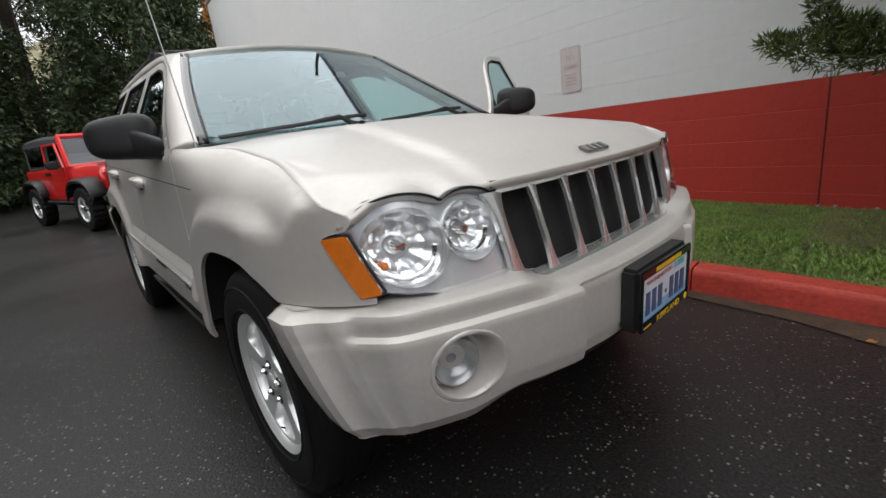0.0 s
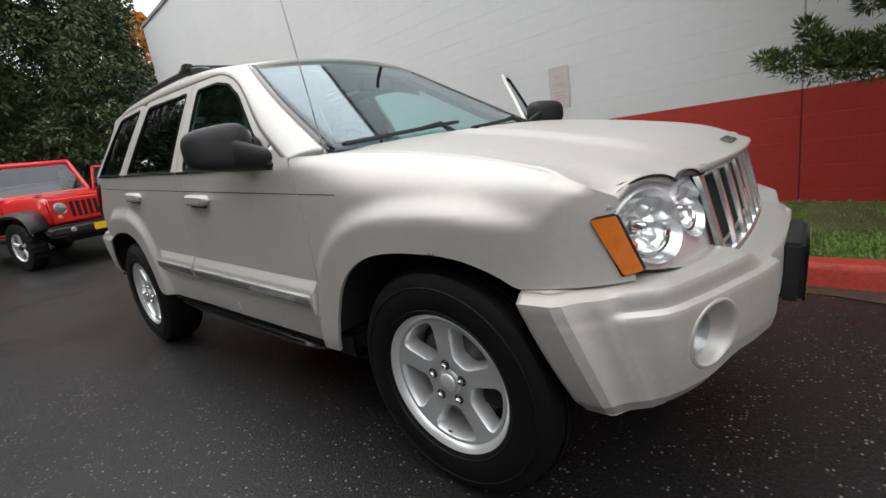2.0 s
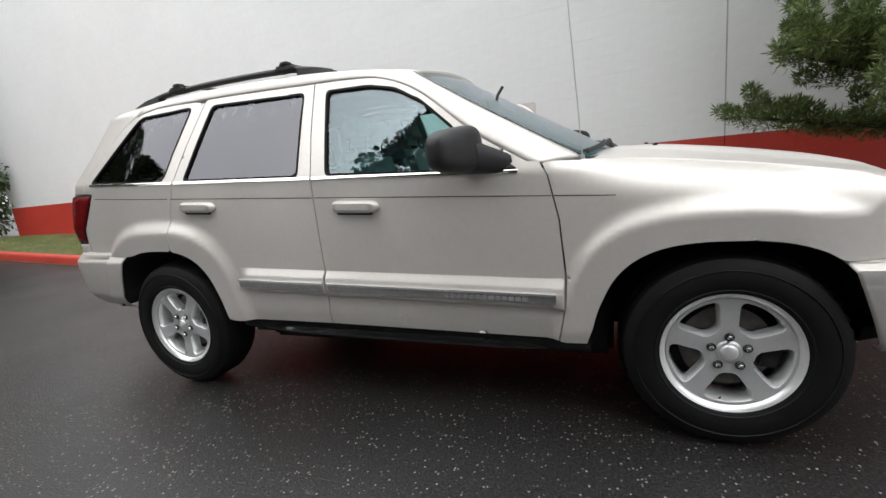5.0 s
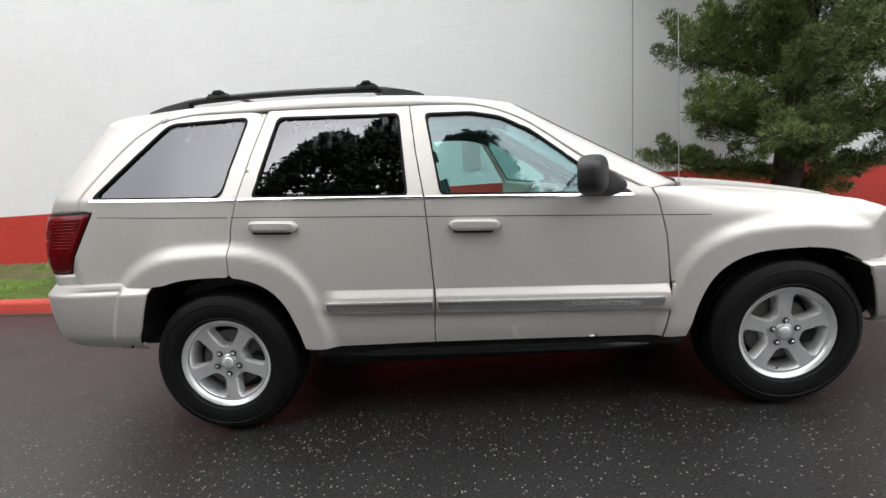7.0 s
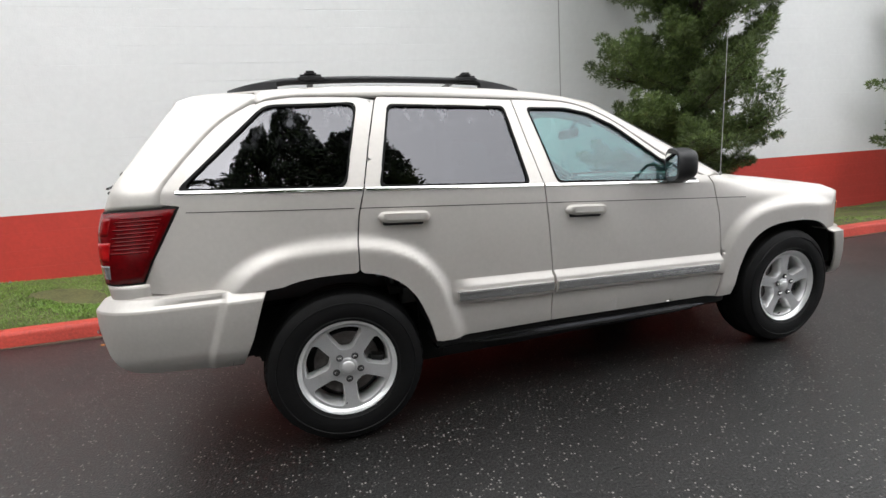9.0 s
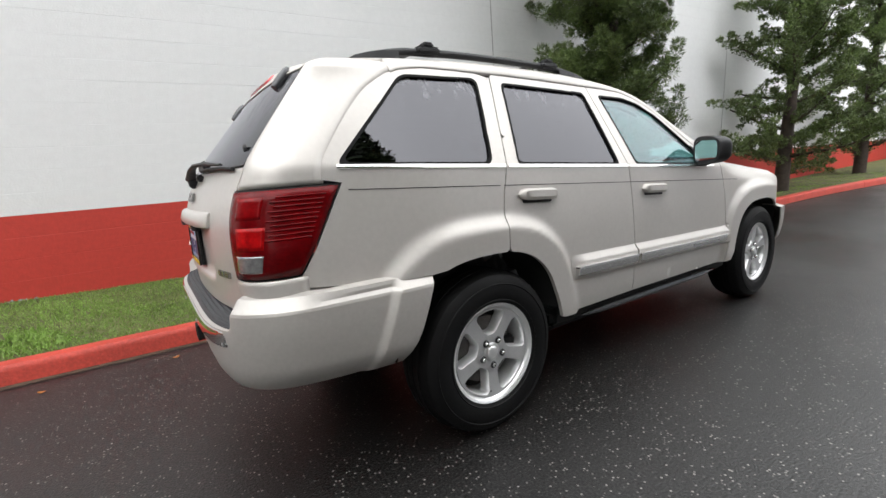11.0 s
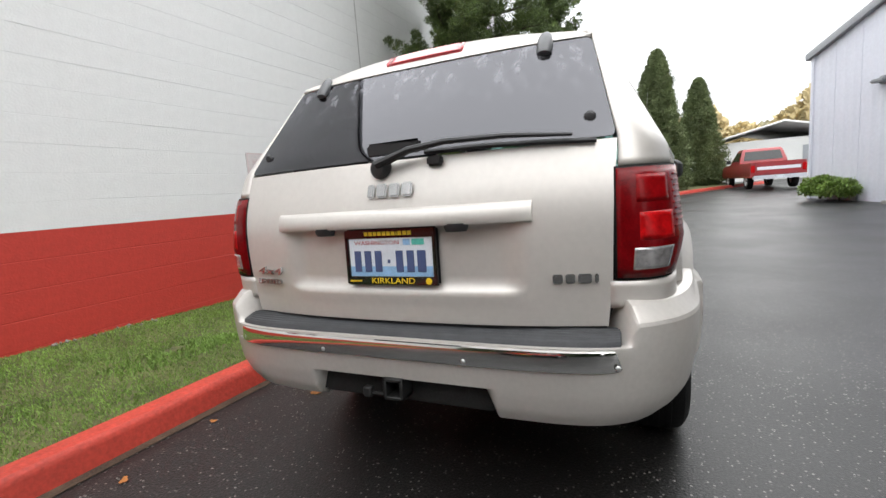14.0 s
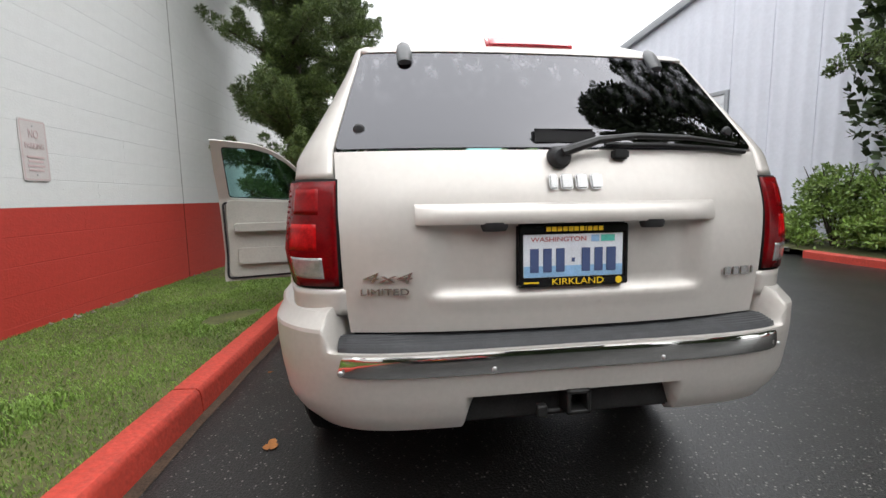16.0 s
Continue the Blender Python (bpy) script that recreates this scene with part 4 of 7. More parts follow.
for s in (-1, 1):
    ol = [(s * a, lamp_top(a)) for a in np.linspace(0.475, 0.800, 34)]
    ol += [(s * 0.806, 0.87), (s * 0.792, 0.80), (s * 0.772, 0.746), (s * 0.70, 0.726), (s * 0.55, 0.704), (s * 0.452, 0.694), (s * 0.462, 0.80)]
    bowls = ((0.688, 0.828, 0.084), (0.536, 0.838, 0.068))
    rings = [[(s * (c + r * math.cos(a)), z + r * math.sin(a)) for a in np.linspace(0, 2 * math.pi, 33)[:-1]] for c, z, r in bowls]
    hl = part("headlamp", sheet(ol, on_face(-0.016), 0.03, holes=rings, out=(1, 0, 0)), LAMPBEZEL, car, "clear twin-round headlamp")
    rows = [[(face_x(p[0], p[1]) + o, p[0], p[1]) for o in (-0.055, 0.003)] for p in dense(ol, 0.02) + [ol[0]]]
    part("lamp_rim", loft(rows), PLASTIC, hl, "dark lamp housing rim")
    lens = part("lens", sheet(ol, on_face(0.007), 0.03, out=(1, 0, 0)), LENS, hl, "clear lamp lens")
    lens.visible_shadow = False
    for c, z, r in bowls:
        rows = []
        for q in np.linspace(0.0, 1.06, 15):
            row = []
            for a in np.linspace(0, 2 * math.pi, 61)[:-1]:
                rr = r * min(q, 1.0) * (1 if q <= 1 else 1.05)
                dep = 0.016 + 0.045 * max(0.0, 1 - q * q) ** 0.8 - (0.010 if q > 1 else 0)
                dep += 0.004 * math.cos(9 * a) * (1 if 0.45 < q < 0.97 else 0) + (0.003 if int(q * 8) % 2 and q < 1 else 0)
                y, zz = c + rr * math.cos(a), z + rr * math.sin(a)
                row.append((face_x(y, zz) - dep, s * y, zz))
            rows.append(row)
        part("reflector_bowl", loft(rows, (1, 0, 0), closed=True), REFLECTOR, hl, "mirror-bright fluted reflector bowl", angle=20)
        bm = lathe([(0.0, 0.022), (0.010, 0.020), (0.014, 0.010), (0.015, -0.012)], 16, "x")
        part("bulb_shield", moved(bm, pose(face_x(c, z) - 0.046, s * c, z)), CHROME, hl, "small chrome bulb shield")
        bm = tube([(face_x(c + r * 0.8 * math.cos(a), z + r * 0.8 * math.sin(a)) - 0.026, s * (c + r * 0.8 * math.cos(a)), z + r * 0.8 * math.sin(a)) for a in np.linspace(math.pi * 1.05, math.pi * 1.95, 15)], 0.006, 6)
        part("bowl_arc", bm, CHROME, hl, "bright lower arc of the bowl")
    bm = lathe([(0.0, 0.008), (0.006, 0.006), (0.010, 0.0), (0.010, -0.02)], 16, "x")
    part("indicator_bulb", moved(bm, pose(face_x(0.735, 0.79) - 0.022, s * 0.732, 0.792)), AMBER, hl, "amber bulb")
    # brow over the twin tops
    rows = [[(face_x(a, lamp_top(a)) + 0.006, s * a, lamp_top(a) - 0.002), (face_x(a, lamp_top(a)) + 0.010, s * a, lamp_top(a) + 0.004), (face_x(a, lamp_top(a)) - 0.03, s * a, lamp_top(a) + 0.008)] for a in np.linspace(0.462, 0.80, 40)]
    part("lamp_brow", loft(rows, (1, 0, 1)), PLASTIC, hl, "black rubber brow")
    # amber corner marker wrapped on the corner
    am = []
    for (xa, za) in rounded([(1.862, 0.876), (1.906, 0.880), (1.946, 0.744), (1.914, 0.739)], 0.006):
        am.append((xa, za))
    amb = part("corner_marker", sheet(am, lambda u, v: (u, s * (side_y(u, v) + 0.010), v), 0.02, out=(0.5, s, 0)), AMBER, car, "ribbed amber corner lamp")
    grow(amb, 0.02)
    rim = part("marker_gasket", sheet(inset(am, -0.003), lambda u, v: (u, s * (side_y(u, v) + 0.004), v), 0.02, holes=[inset(am, 0.0005)], out=(0.5, s, 0)), PLASTIC, amb, "black gasket")
    grow(rim, 0.01)

FOGGLASS = mat("fog_lamp_glass", (0.46, 0.46, 0.46), rough=0.2, metal=0.5, var=0.2, scale=40)
# front bumper: a faceted plan times an upright section
half = dense([(1.69, 0.932), (1.775, 0.930), (1.800, 0.918), (1.838, 0.872), (1.862, 0.846), (1.966, 0.785), (1.986, 0.768), (2.002, 0.742), (2.050, 0.632), (2.118, 0.452), (2.150, 0.336), (2.168, 0.20), (2.175, 0.08)], 0.011, closed=False)
plan = [(x, -y) for x, y in half] + [(2.176, 0.0)] + [(x, y) for x, y in reversed(half)]
sec = dense([(-0.12, 0.726), (-0.060, 0.722), (-0.030, 0.7175), (-0.012, 0.7145), (-0.002, 0.7115), (0.006, 0.707), (0.009, 0.700), (0.0095, 0.690), (0.009, 0.668), (0.0105, 0.662), (0.021, 0.652), (0.0235, 0.644), (0.024, 0.635), (0.023, 0.560), (0.018, 0.500), (0.008, 0.462), (-0.016, 0.440), (-0.08, 0.428)], 0.007, closed=False)


def flare_edge(z):
    """Where the arch's edge runs down the bumper's end."""
    return 1.700 + 0.38 * max(0.0, 0.72 - z)


def front_row(i):
    p = plan[i]
    a, b = plan[max(i - 3, 0)], plan[min(i + 3, len(plan) - 1)]
    tx, ty = b[0] - a[0], b[1] - a[1]
    ln = math.hypot(tx, ty)
    nx, ny = ty / ln, -tx / ln
    row = []
    ay = abs(p[1])
    mid = smooth01((0.338 - ay) / 0.012)
    shelf = smooth01((ay - 0.37) / 0.12)
    for o, z in sec:
        off, zz = o, z
        if z > 0.66:
            zz = z - (z - 0.656) * 0.55 * (1 - shelf)
            off = o + (-0.9 * (z - 0.656)) * (1 - shelf) * 0.6
        if 0.645 < z < 0.7055:
            off += (0.022 - off) * (1 - smooth01((p[0] - 1.855) / 0.05))
        side = 1 - smooth01((p[0] - 1.815) / 0.05)
        off -= side * (0.015 + 0.10 * max(0.0, z - 0.70)) * (1 if o > -0.03 else 0)
        off -= 0.022 * mid * smooth01((0.67 - z) / 0.01)
        if z < 0.50:
            zz -= 0.036 * smooth01((ay - 0.50) / 0.16) * min(1.0, (0.50 - z) / 0.06)
        x, y = p[0] + nx * off, p[1] + ny * off
        if p[0] < 1.87:
            t = (p[0] - 1.69) / 0.18
            f0 = flare_edge(zz)
            x = f0 + t * (1.87 + 0.30 * max(0.0, 0.72 - zz) - f0) + nx * off
        else:
            x += 0.30 * max(0.0, 0.72 - zz) * max(0.0, 1 - (p[0] - 1.87) / 0.12)
        tuck = smooth01((ay - 0.60) / 0.2)
        y -= math.copysign(0.17 * max(0.0, 0.68 - zz) * tuck * smooth01((2.05 - p[0]) / 0.2), y)
        row.append((x, y, zz))
    return row


rows = [front_row(i) for i in range(len(plan))]
bm = loft(rows, (1, 0, 0))
skin = BVHTree.FromBMesh(bm)
FOG_Y, FOG_Z = 0.648, 0.556
hole = [f for f in bm.faces if f.calc_center_median().x > 1.9 and math.hypot(abs(f.calc_center_median().y) - FOG_Y, f.calc_center_median().z - FOG_Z) < 0.081]
bmesh.ops.delete(bm, geom=hole, context="FACES")
bumper = part("front_bumper", bm, CLAD, car, "silver moulded front bumper", angle=24)
grow(bumper, 0.008)
for s in (-1, 1):
    # rounded lip and tube of the fog lamp opening, laid on the bumper's skin
    rows = []
    for r, lift in ((0.089, -0.003), (0.0875, 0.0015), (0.084, 0.0035), (0.079, 0.0025), (0.075, -0.003), (0.073, -0.012), (0.071, -0.050), (0.066, -0.062), (0.050, -0.066), (0.012, -0.066)):
        row = []
        for a in np.linspace(0, 2 * math.pi, 49)[:-1]:
            y, z = s * (FOG_Y + r * math.cos(a)), FOG_Z + r * math.sin(a)
            hit = skin.ray_cast(Vector((2.6, y, z)), Vector((-1, 0, 0)))[0]
            row.append(((hit.x if hit else 2.0) + lift, y, z))
        rows.append(row)
    part("fog_pocket", loft(rows, (1, 0, 0), closed=True), CLAD, bumper, "round moulded opening for the fog lamp")
    fog = part("fog_lamp", moved(lathe([(0.0, -0.030), (0.030, -0.028), (0.050, -0.012), (0.056, 0.0), (0.061, 0.003), (0.064, -0.004), (0.064, -0.03)], 32, "x"), pose(2.026, s * 0.654, 0.556, 0, 0, s * 20) @ Matrix.Diagonal((1, 0.92, 0.92, 1))), FOGGLASS, bumper, "round clear fog lamp")
    fl = part("lens", moved(lathe([(0.0, 0.010), (0.030, 0.008), (0.050, 0.004), (0.057, 0.0)], 32, "x"), pose(2.032, s * 0.654, 0.556, 0, 0, s * 20) @ Matrix.Diagonal((1, 0.92, 0.92, 1))), LENS, fog)
    fl.visible_shadow = False
rows = [[(p[0] - 0.06, p[1] * 0.93, 0.455), (p[0] - 0.07, p[1] * 0.92, 0.40), (p[0] - 0.20, p[1] * 0.88, 0.36)] for p in plan if p[0] > 1.86]
part("air_dam", loft(rows, (1, 0, 0)), UNDER, car, "black lower air dam")


def number_plate(name, m, holder_depth, label, lettered):
    """Plate in its dealer frame; the registration stands as plain bars."""
    holder = tagged(part(name, moved(box(-0.168, 0.168, -0.092, 0.092, -holder_depth, 0.0, 0.010), m), PLASTIC, car), label)
    part("plate", moved(box(-0.150, 0.150, -0.063, 0.060, 0.0005, 0.004, 0.001), m), PLATEWHITE, holder, "pale blue and white plate")
    part("sky_band", moved(box(-0.149, 0.149, -0.062, -0.030, 0.0042, 0.0046), m), SKYBLUE, holder, "blue lower band of the plate", smooth=False)
    for i, w in enumerate((0.026, 0.026, 0.026, 0.010, 0.026, 0.026, 0.030)):
        x = -0.118 + 0.0385 * i
        h = 0.034 if w > 0.02 else 0.006
        part("character_bar", moved(box(x - w / 2, x + w / 2, -0.014 - h, -0.014 + h, 0.0048, 0.0065, 0.001), m), PLATEBLUE, holder, "dark blue bar", smooth=False)
    for a in ((-0.164, 0.164, 0.062, 0.088), (-0.164, 0.164, -0.088, -0.064), (-0.164, -0.152, -0.07, 0.07), (0.152, 0.164, -0.07, 0.07)):
        part("plate_frame", moved(box(a[0], a[1], a[2], a[3], 0.001, 0.010, 0.003), m), GLOSSBLACK, holder, "black dealer frame")
    def flat(x, y, z):
        return m @ Matrix.Translation((x, y, z))
    if lettered:
        text("WASHINGTON", 0.018, 0.0004, PLATERED, holder, "state_name", flat(-0.045, 0.045, 0.0052), width=0.165, label="red state name")
        badge((0.016,) * 7 + (0.005,) + (0.016,) * 3, 0.013, 0.0005, YELLOW, holder, "dealer_mark", flat(0.0, 0.075, 0.0108), width=0.17, label="row of plain yellow marks")
        text("KIRKLAND", 0.026, 0.0005, YELLOW, holder, "dealer_town", flat(0.01, -0.076, 0.0108), width=0.155, label="yellow frame lettering")
    else:
        text("WASHINGTON", 0.018, 0.0004, PLATERED, holder, "state_name", flat(-0.045, 0.045, 0.0052), width=0.165, label="red state name")
        badge((0.016,) * 7 + (0.005,) + (0.016,) * 3, 0.013, 0.0005, YELLOW, holder, "dealer_mark", flat(0.0, 0.075, 0.0108), width=0.17, label="row of plain yellow marks")
        text("KIRKLAND", 0.026, 0.0005, YELLOW, holder, "dealer_town", flat(0.01, -0.076, 0.0108), width=0.155, label="yellow frame lettering")
    part("month_sticker", moved(box(0.052, 0.076, 0.037, 0.056, 0.0045, 0.0055), m), SKYBLUE, holder, "blue sticker", smooth=False)
    part("year_sticker", moved(box(0.082, 0.124, 0.037, 0.056, 0.0045, 0.0055), m), mat("sticker_green", (0.10, 0.50, 0.42), rough=0.4), holder, "green sticker", smooth=False)
    for x in (-0.135, -0.118):
        part("yellow_mark", moved(box(x - 0.016, x + 0.012, -0.079, -0.074, 0.0105, 0.0112), m), YELLOW, holder, "small yellow mark", smooth=False)
    part("crest_mark", moved(lathe([(0.0, 0.0115), (0.010, 0.0115), (0.011, 0.0100)], 10, "z"), m @ Matrix.Translation((0.135, -0.076, 0))), YELLOW, holder, "small yellow crest")
    return holder


FACE_FWD = Matrix(((0, 0, 1, 0), (1, 0, 0, 0), (0, 1, 0, 0), (0, 0, 0, 1)))
FACE_BACK = Matrix(((0, 0, -1, 0), (-1, 0, 0, 0), (0, 1, 0, 0), (0, 0, 0, 1)))
number_plate("front_plate", Matrix.Translation((2.218, 0.0, 0.560)) @ Matrix.Rotation(radians(2), 4, "Y") @ FACE_FWD, 0.055, "number plate in a black dealer frame on a thick bracket", False)

# ---- the car's tail ----
gate_c = along([(0.70, -2.395), (0.95, -2.412), (1.10, -2.402), (1.255, -2.345), (1.30, -2.318), (1.45, -2.195), (1.64, -2.035), (1.74, -1.95)])


def gate_x(y, z):
    return gate_c(z) + 0.062 * (abs(y) / 0.66) ** 2.6


def on_gate(lift):
    return lambda u, v: (gate_x(u, v) - lift, u, v)


def gate_panel(u, v):
    ay = abs(u)
    d = 0.022 * smooth01((0.44 - ay) / 0.09) * smooth01((v - 0.842) / 0.035) * smooth01((1.066 - v) / 0.016)
    lip = 0.007 * smooth01((0.44 - ay) / 0.06) * math.exp(-((v - 0.838) / 0.012) ** 2)
    return gate_x(u, v) + d - lip, u, v


gate_outline = [(-0.640, 0.748), (0.640, 0.748), (0.655, 0.88), (0.660, 1.05), (0.672, 1.262), (-0.672, 1.262), (-0.660, 1.05), (-0.655, 0.88)]
gate = grow(part("tailgate", sheet(gate_outline, gate_panel, 0.022, out=(-1, 0, 0)), PAINT, car, "silver tailgate"), 0.02)
glass_outline = rounded([(-0.670, 1.270), (0.670, 1.270), (0.594, 1.616), (-0.594, 1.616)], 0.02)
rg = grow(part("rear_window", sheet(glass_outline, on_gate(0.0), 0.06, out=(-1, 0, 0.3)), TINTED, gate, "dark rear privacy glass"), 0.005)
rg.visible_shadow = False
# number plate bar
rows = []
for y in np.linspace(-0.452, 0.452, 31):
    e = 1 - (abs(y) / 0.452) ** 14
    rows.append([(gate_x(y, z) - o * (0.4 + 0.6 * e), y, z) for z, o in ((1.112, -0.006), (1.108, 0.016), (1.098, 0.024), (1.066, 0.028), (1.054, 0.022), (1.050, -0.02))])
bm = loft(rows, (-1, 0, 0))
for end in (rows[0], rows[-1]):
    bm.faces.new([bm.verts.new(p) for p in end])
part("plate_bar", bm, PAINT, gate, "silver light bar over the number plate")
for y in (-0.235, 0.235):
    part("plate_light", lathe([(0.0, -0.012), (0.022, -0.012), (0.026, 0.0), (0.026, 0.012)], 16, "z"), PLASTIC, gate, "small black plate light").matrix_local = Matrix.Translation((gate_x(y, 1.04) - 0.008, y, 1.046)) @ Matrix.Diagonal((0.7, 1.5, 1, 1))
number_plate("rear_plate", Matrix.Translation((-2.404, 0.0, 0.960)) @ Matrix.Rotation(radians(1.5), 4, "Y") @ FACE_BACK, 0.014, "number plate in a black and yellow dealer frame", True)
badge((0.024, 0.034, 0.034, 0.034), 0.046, 0.005, BADGE, gate, "gate_badge", Matrix.Translation((gate_x(0, 1.165) - 0.008, -0.01, 1.168)) @ Matrix.Rotation(radians(18), 4, "Y") @ FACE_BACK, width=0.160, label="plain chrome badge")
badge((0.026, 0.024, 0.034, 0.010), 0.026, 0.003, BADGE, gate, "engine_badge", Matrix.Translation((gate_x(0.56, 0.888) - 0.006, -0.560, 0.888)) @ Matrix.Rotation(radians(10.5), 4, "Z") @ FACE_BACK, width=0.122, label="plain chrome badge")
text("4x4", 0.040, 0.004, BADGE, gate, "drive_badge", Matrix.Translation((gate_x(0.53, 0.905) - 0.006, 0.535, 0.908)) @ Matrix.Rotation(radians(-10), 4, "Z") @ FACE_BACK, width=0.140, label="chrome badge letters", shear=0.2)
text("LIMITED", 0.026, 0.004, BADGE, gate, "trim_badge", Matrix.Translation((gate_x(0.53, 0.865) - 0.006, 0.540, 0.868)) @ Matrix.Rotation(radians(-10), 4, "Z") @ FACE_BACK, width=0.135, label="chrome badge letters")
# rear wiper
bm = lathe([(0.0, 0.045), (0.022, 0.042), (0.032, 0.030), (0.034, 0.0)], 20, "x")
for v in bm.verts:
    v.co.x *= -1
bmesh.ops.reverse_faces(bm, faces=bm.faces)
moved(bm, pose(gate_x(0.0, 1.245) + 0.004, 0.03, 1.238))
arm = [(gate_x(y, 1.27) - 0.040 + k, y, z) for y, z, k in ((0.03, 1.250, 0.0), (-0.08, 1.285, 0), (-0.20, 1.298, 0.0), (-0.38, 1.295, 0.004), (-0.56, 1.280, 0.008))]
join(bm, tube(arm, [0.022, 0.017, 0.013, 0.011, 0.007], 8, flat=0.7))
join(bm, tube([(gate_x(y, z) - 0.016, y, z - 0.008) for y, z in ((-0.12, 1.285), (-0.3, 1.284), (-0.48, 1.276), (-0.62, 1.268))], 0.008, 6))
join(bm, box(gate_x(0.16, 1.25) - 0.026, gate_x(0.16, 1.25), -0.185, -0.135, 1.232, 1.262, 0.006))
part("rear_wiper", bm, PLASTIC, gate, "black rear wiper arm and blade")
join_box = box(gate_x(0.05, 1.29) - 0.006, gate_x(0.05, 1.29) + 0.012, -0.10, 0.10, 1.276, 1.325, 0.012)
part("latch_cover", join_box, PLASTIC, gate, "black glass latch cover")
for y in (-0.45, 0.45):
    bm = lathe([(0.0, 0.056), (0.012, 0.052), (0.022, 0.036), (0.026, 0.010), (0.026, -0.034), (0.021, -0.050), (0.0, -0.054)], 20, "z")
    bmesh.ops.scale(bm, vec=(0.62, 1, 1), verts=bm.verts)
    part("glass_hinge", moved(bm, Matrix.Translation((gate_x(y, 1.612) - 0.010, y, 1.612)) @ Matrix.Rotation(radians(38), 4, "Y")), HINGEGREY, gate, "dark grey glass hinge cover")
for y in (-0.60, 0.60):
    bm = lathe([(0.0, 0.010), (0.012, 0.008), (0.018, 0.0)], 14, "x")
    for v in bm.verts:
        v.co.x *= -1
    part("glass_stud", moved(bm, pose(gate_x(y, 1.33), y, 1.33)), PLASTIC, rg, "black glass mounting stud")

# rear roof edge with its stop lamp
rows = []
for y in np.linspace(-0.60, 0.60, 31):
    zr = roof_z(-1.90, min(abs(y), 0.585))
    xe = gate_x(y * 0.992, 1.622) - 0.005
    rows.append([(-1.88, y * 0.97, zr + 0.001), (xe + 0.105, y * 0.985, zr - 0.006), (xe + 0.072, y * 0.992, zr - 0.013), (xe + 0.008, y * 0.992, 1.632), (xe, y * 0.99, 1.622), (xe + 0.014, y * 0.985, 1.610)])
grow(part("roof_spoiler", loft(rows, (-1, 0, 0.4)), PAINT, car, "silver rear roof lip"), 0.012)
rows = []
for y in np.linspace(-0.152, 0.152, 13):
    rows.append([(-1.983 - 0.064 * f - 0.70 * d + 0.10 * y * y, y, 1.695 - 0.063 * f + 0.71 * d - 0.08 * y * y) for f, d in ((0.02, -0.004), (0.10, 0.007), (0.66, 0.010), (0.76, -0.004))])
bm = loft(rows, (-1, 0, 0))
for end in (rows[0], rows[-1]):
    bm.faces.new([bm.verts.new(p) for p in end])
STOPRED = mat("stop_lamp_red", (0.62, 0.06, 0.075), rough=0.15, var=0.12, scale=30, coat=1.0)
grow(part("stop_lamp", bm, STOPRED, car, "red high stop lamp"), 0.01)


LAMPCLEAR = mat("reversing_lens_clear", (0.46, 0.45, 0.45), rough=0.15, metal=0.5, var=0.35, scale=40, coat=1.0)


def tail_edge_x(z):
    """Forward edge of the tail lamp on the body side."""
    return -2.172 + (z - 0.878) * 0.575


def wrap(ax, ay, bx, by, slope=-0.05, n=14):
    """A rounded turn in plan from the body side a to the tail b, leaving the side at the slope given."""
    cx = bx + 0.006
    cy = ay - slope * (ax - cx)
    pts = []
    for t in np.linspace(0, 1, n):
        pts.append(((1 - t) ** 2 * ax + 2 * t * (1 - t) * cx + t * t * bx, (1 - t) ** 2 * ay + 2 * t * (1 - t) * cy + t * t * by))
    return pts


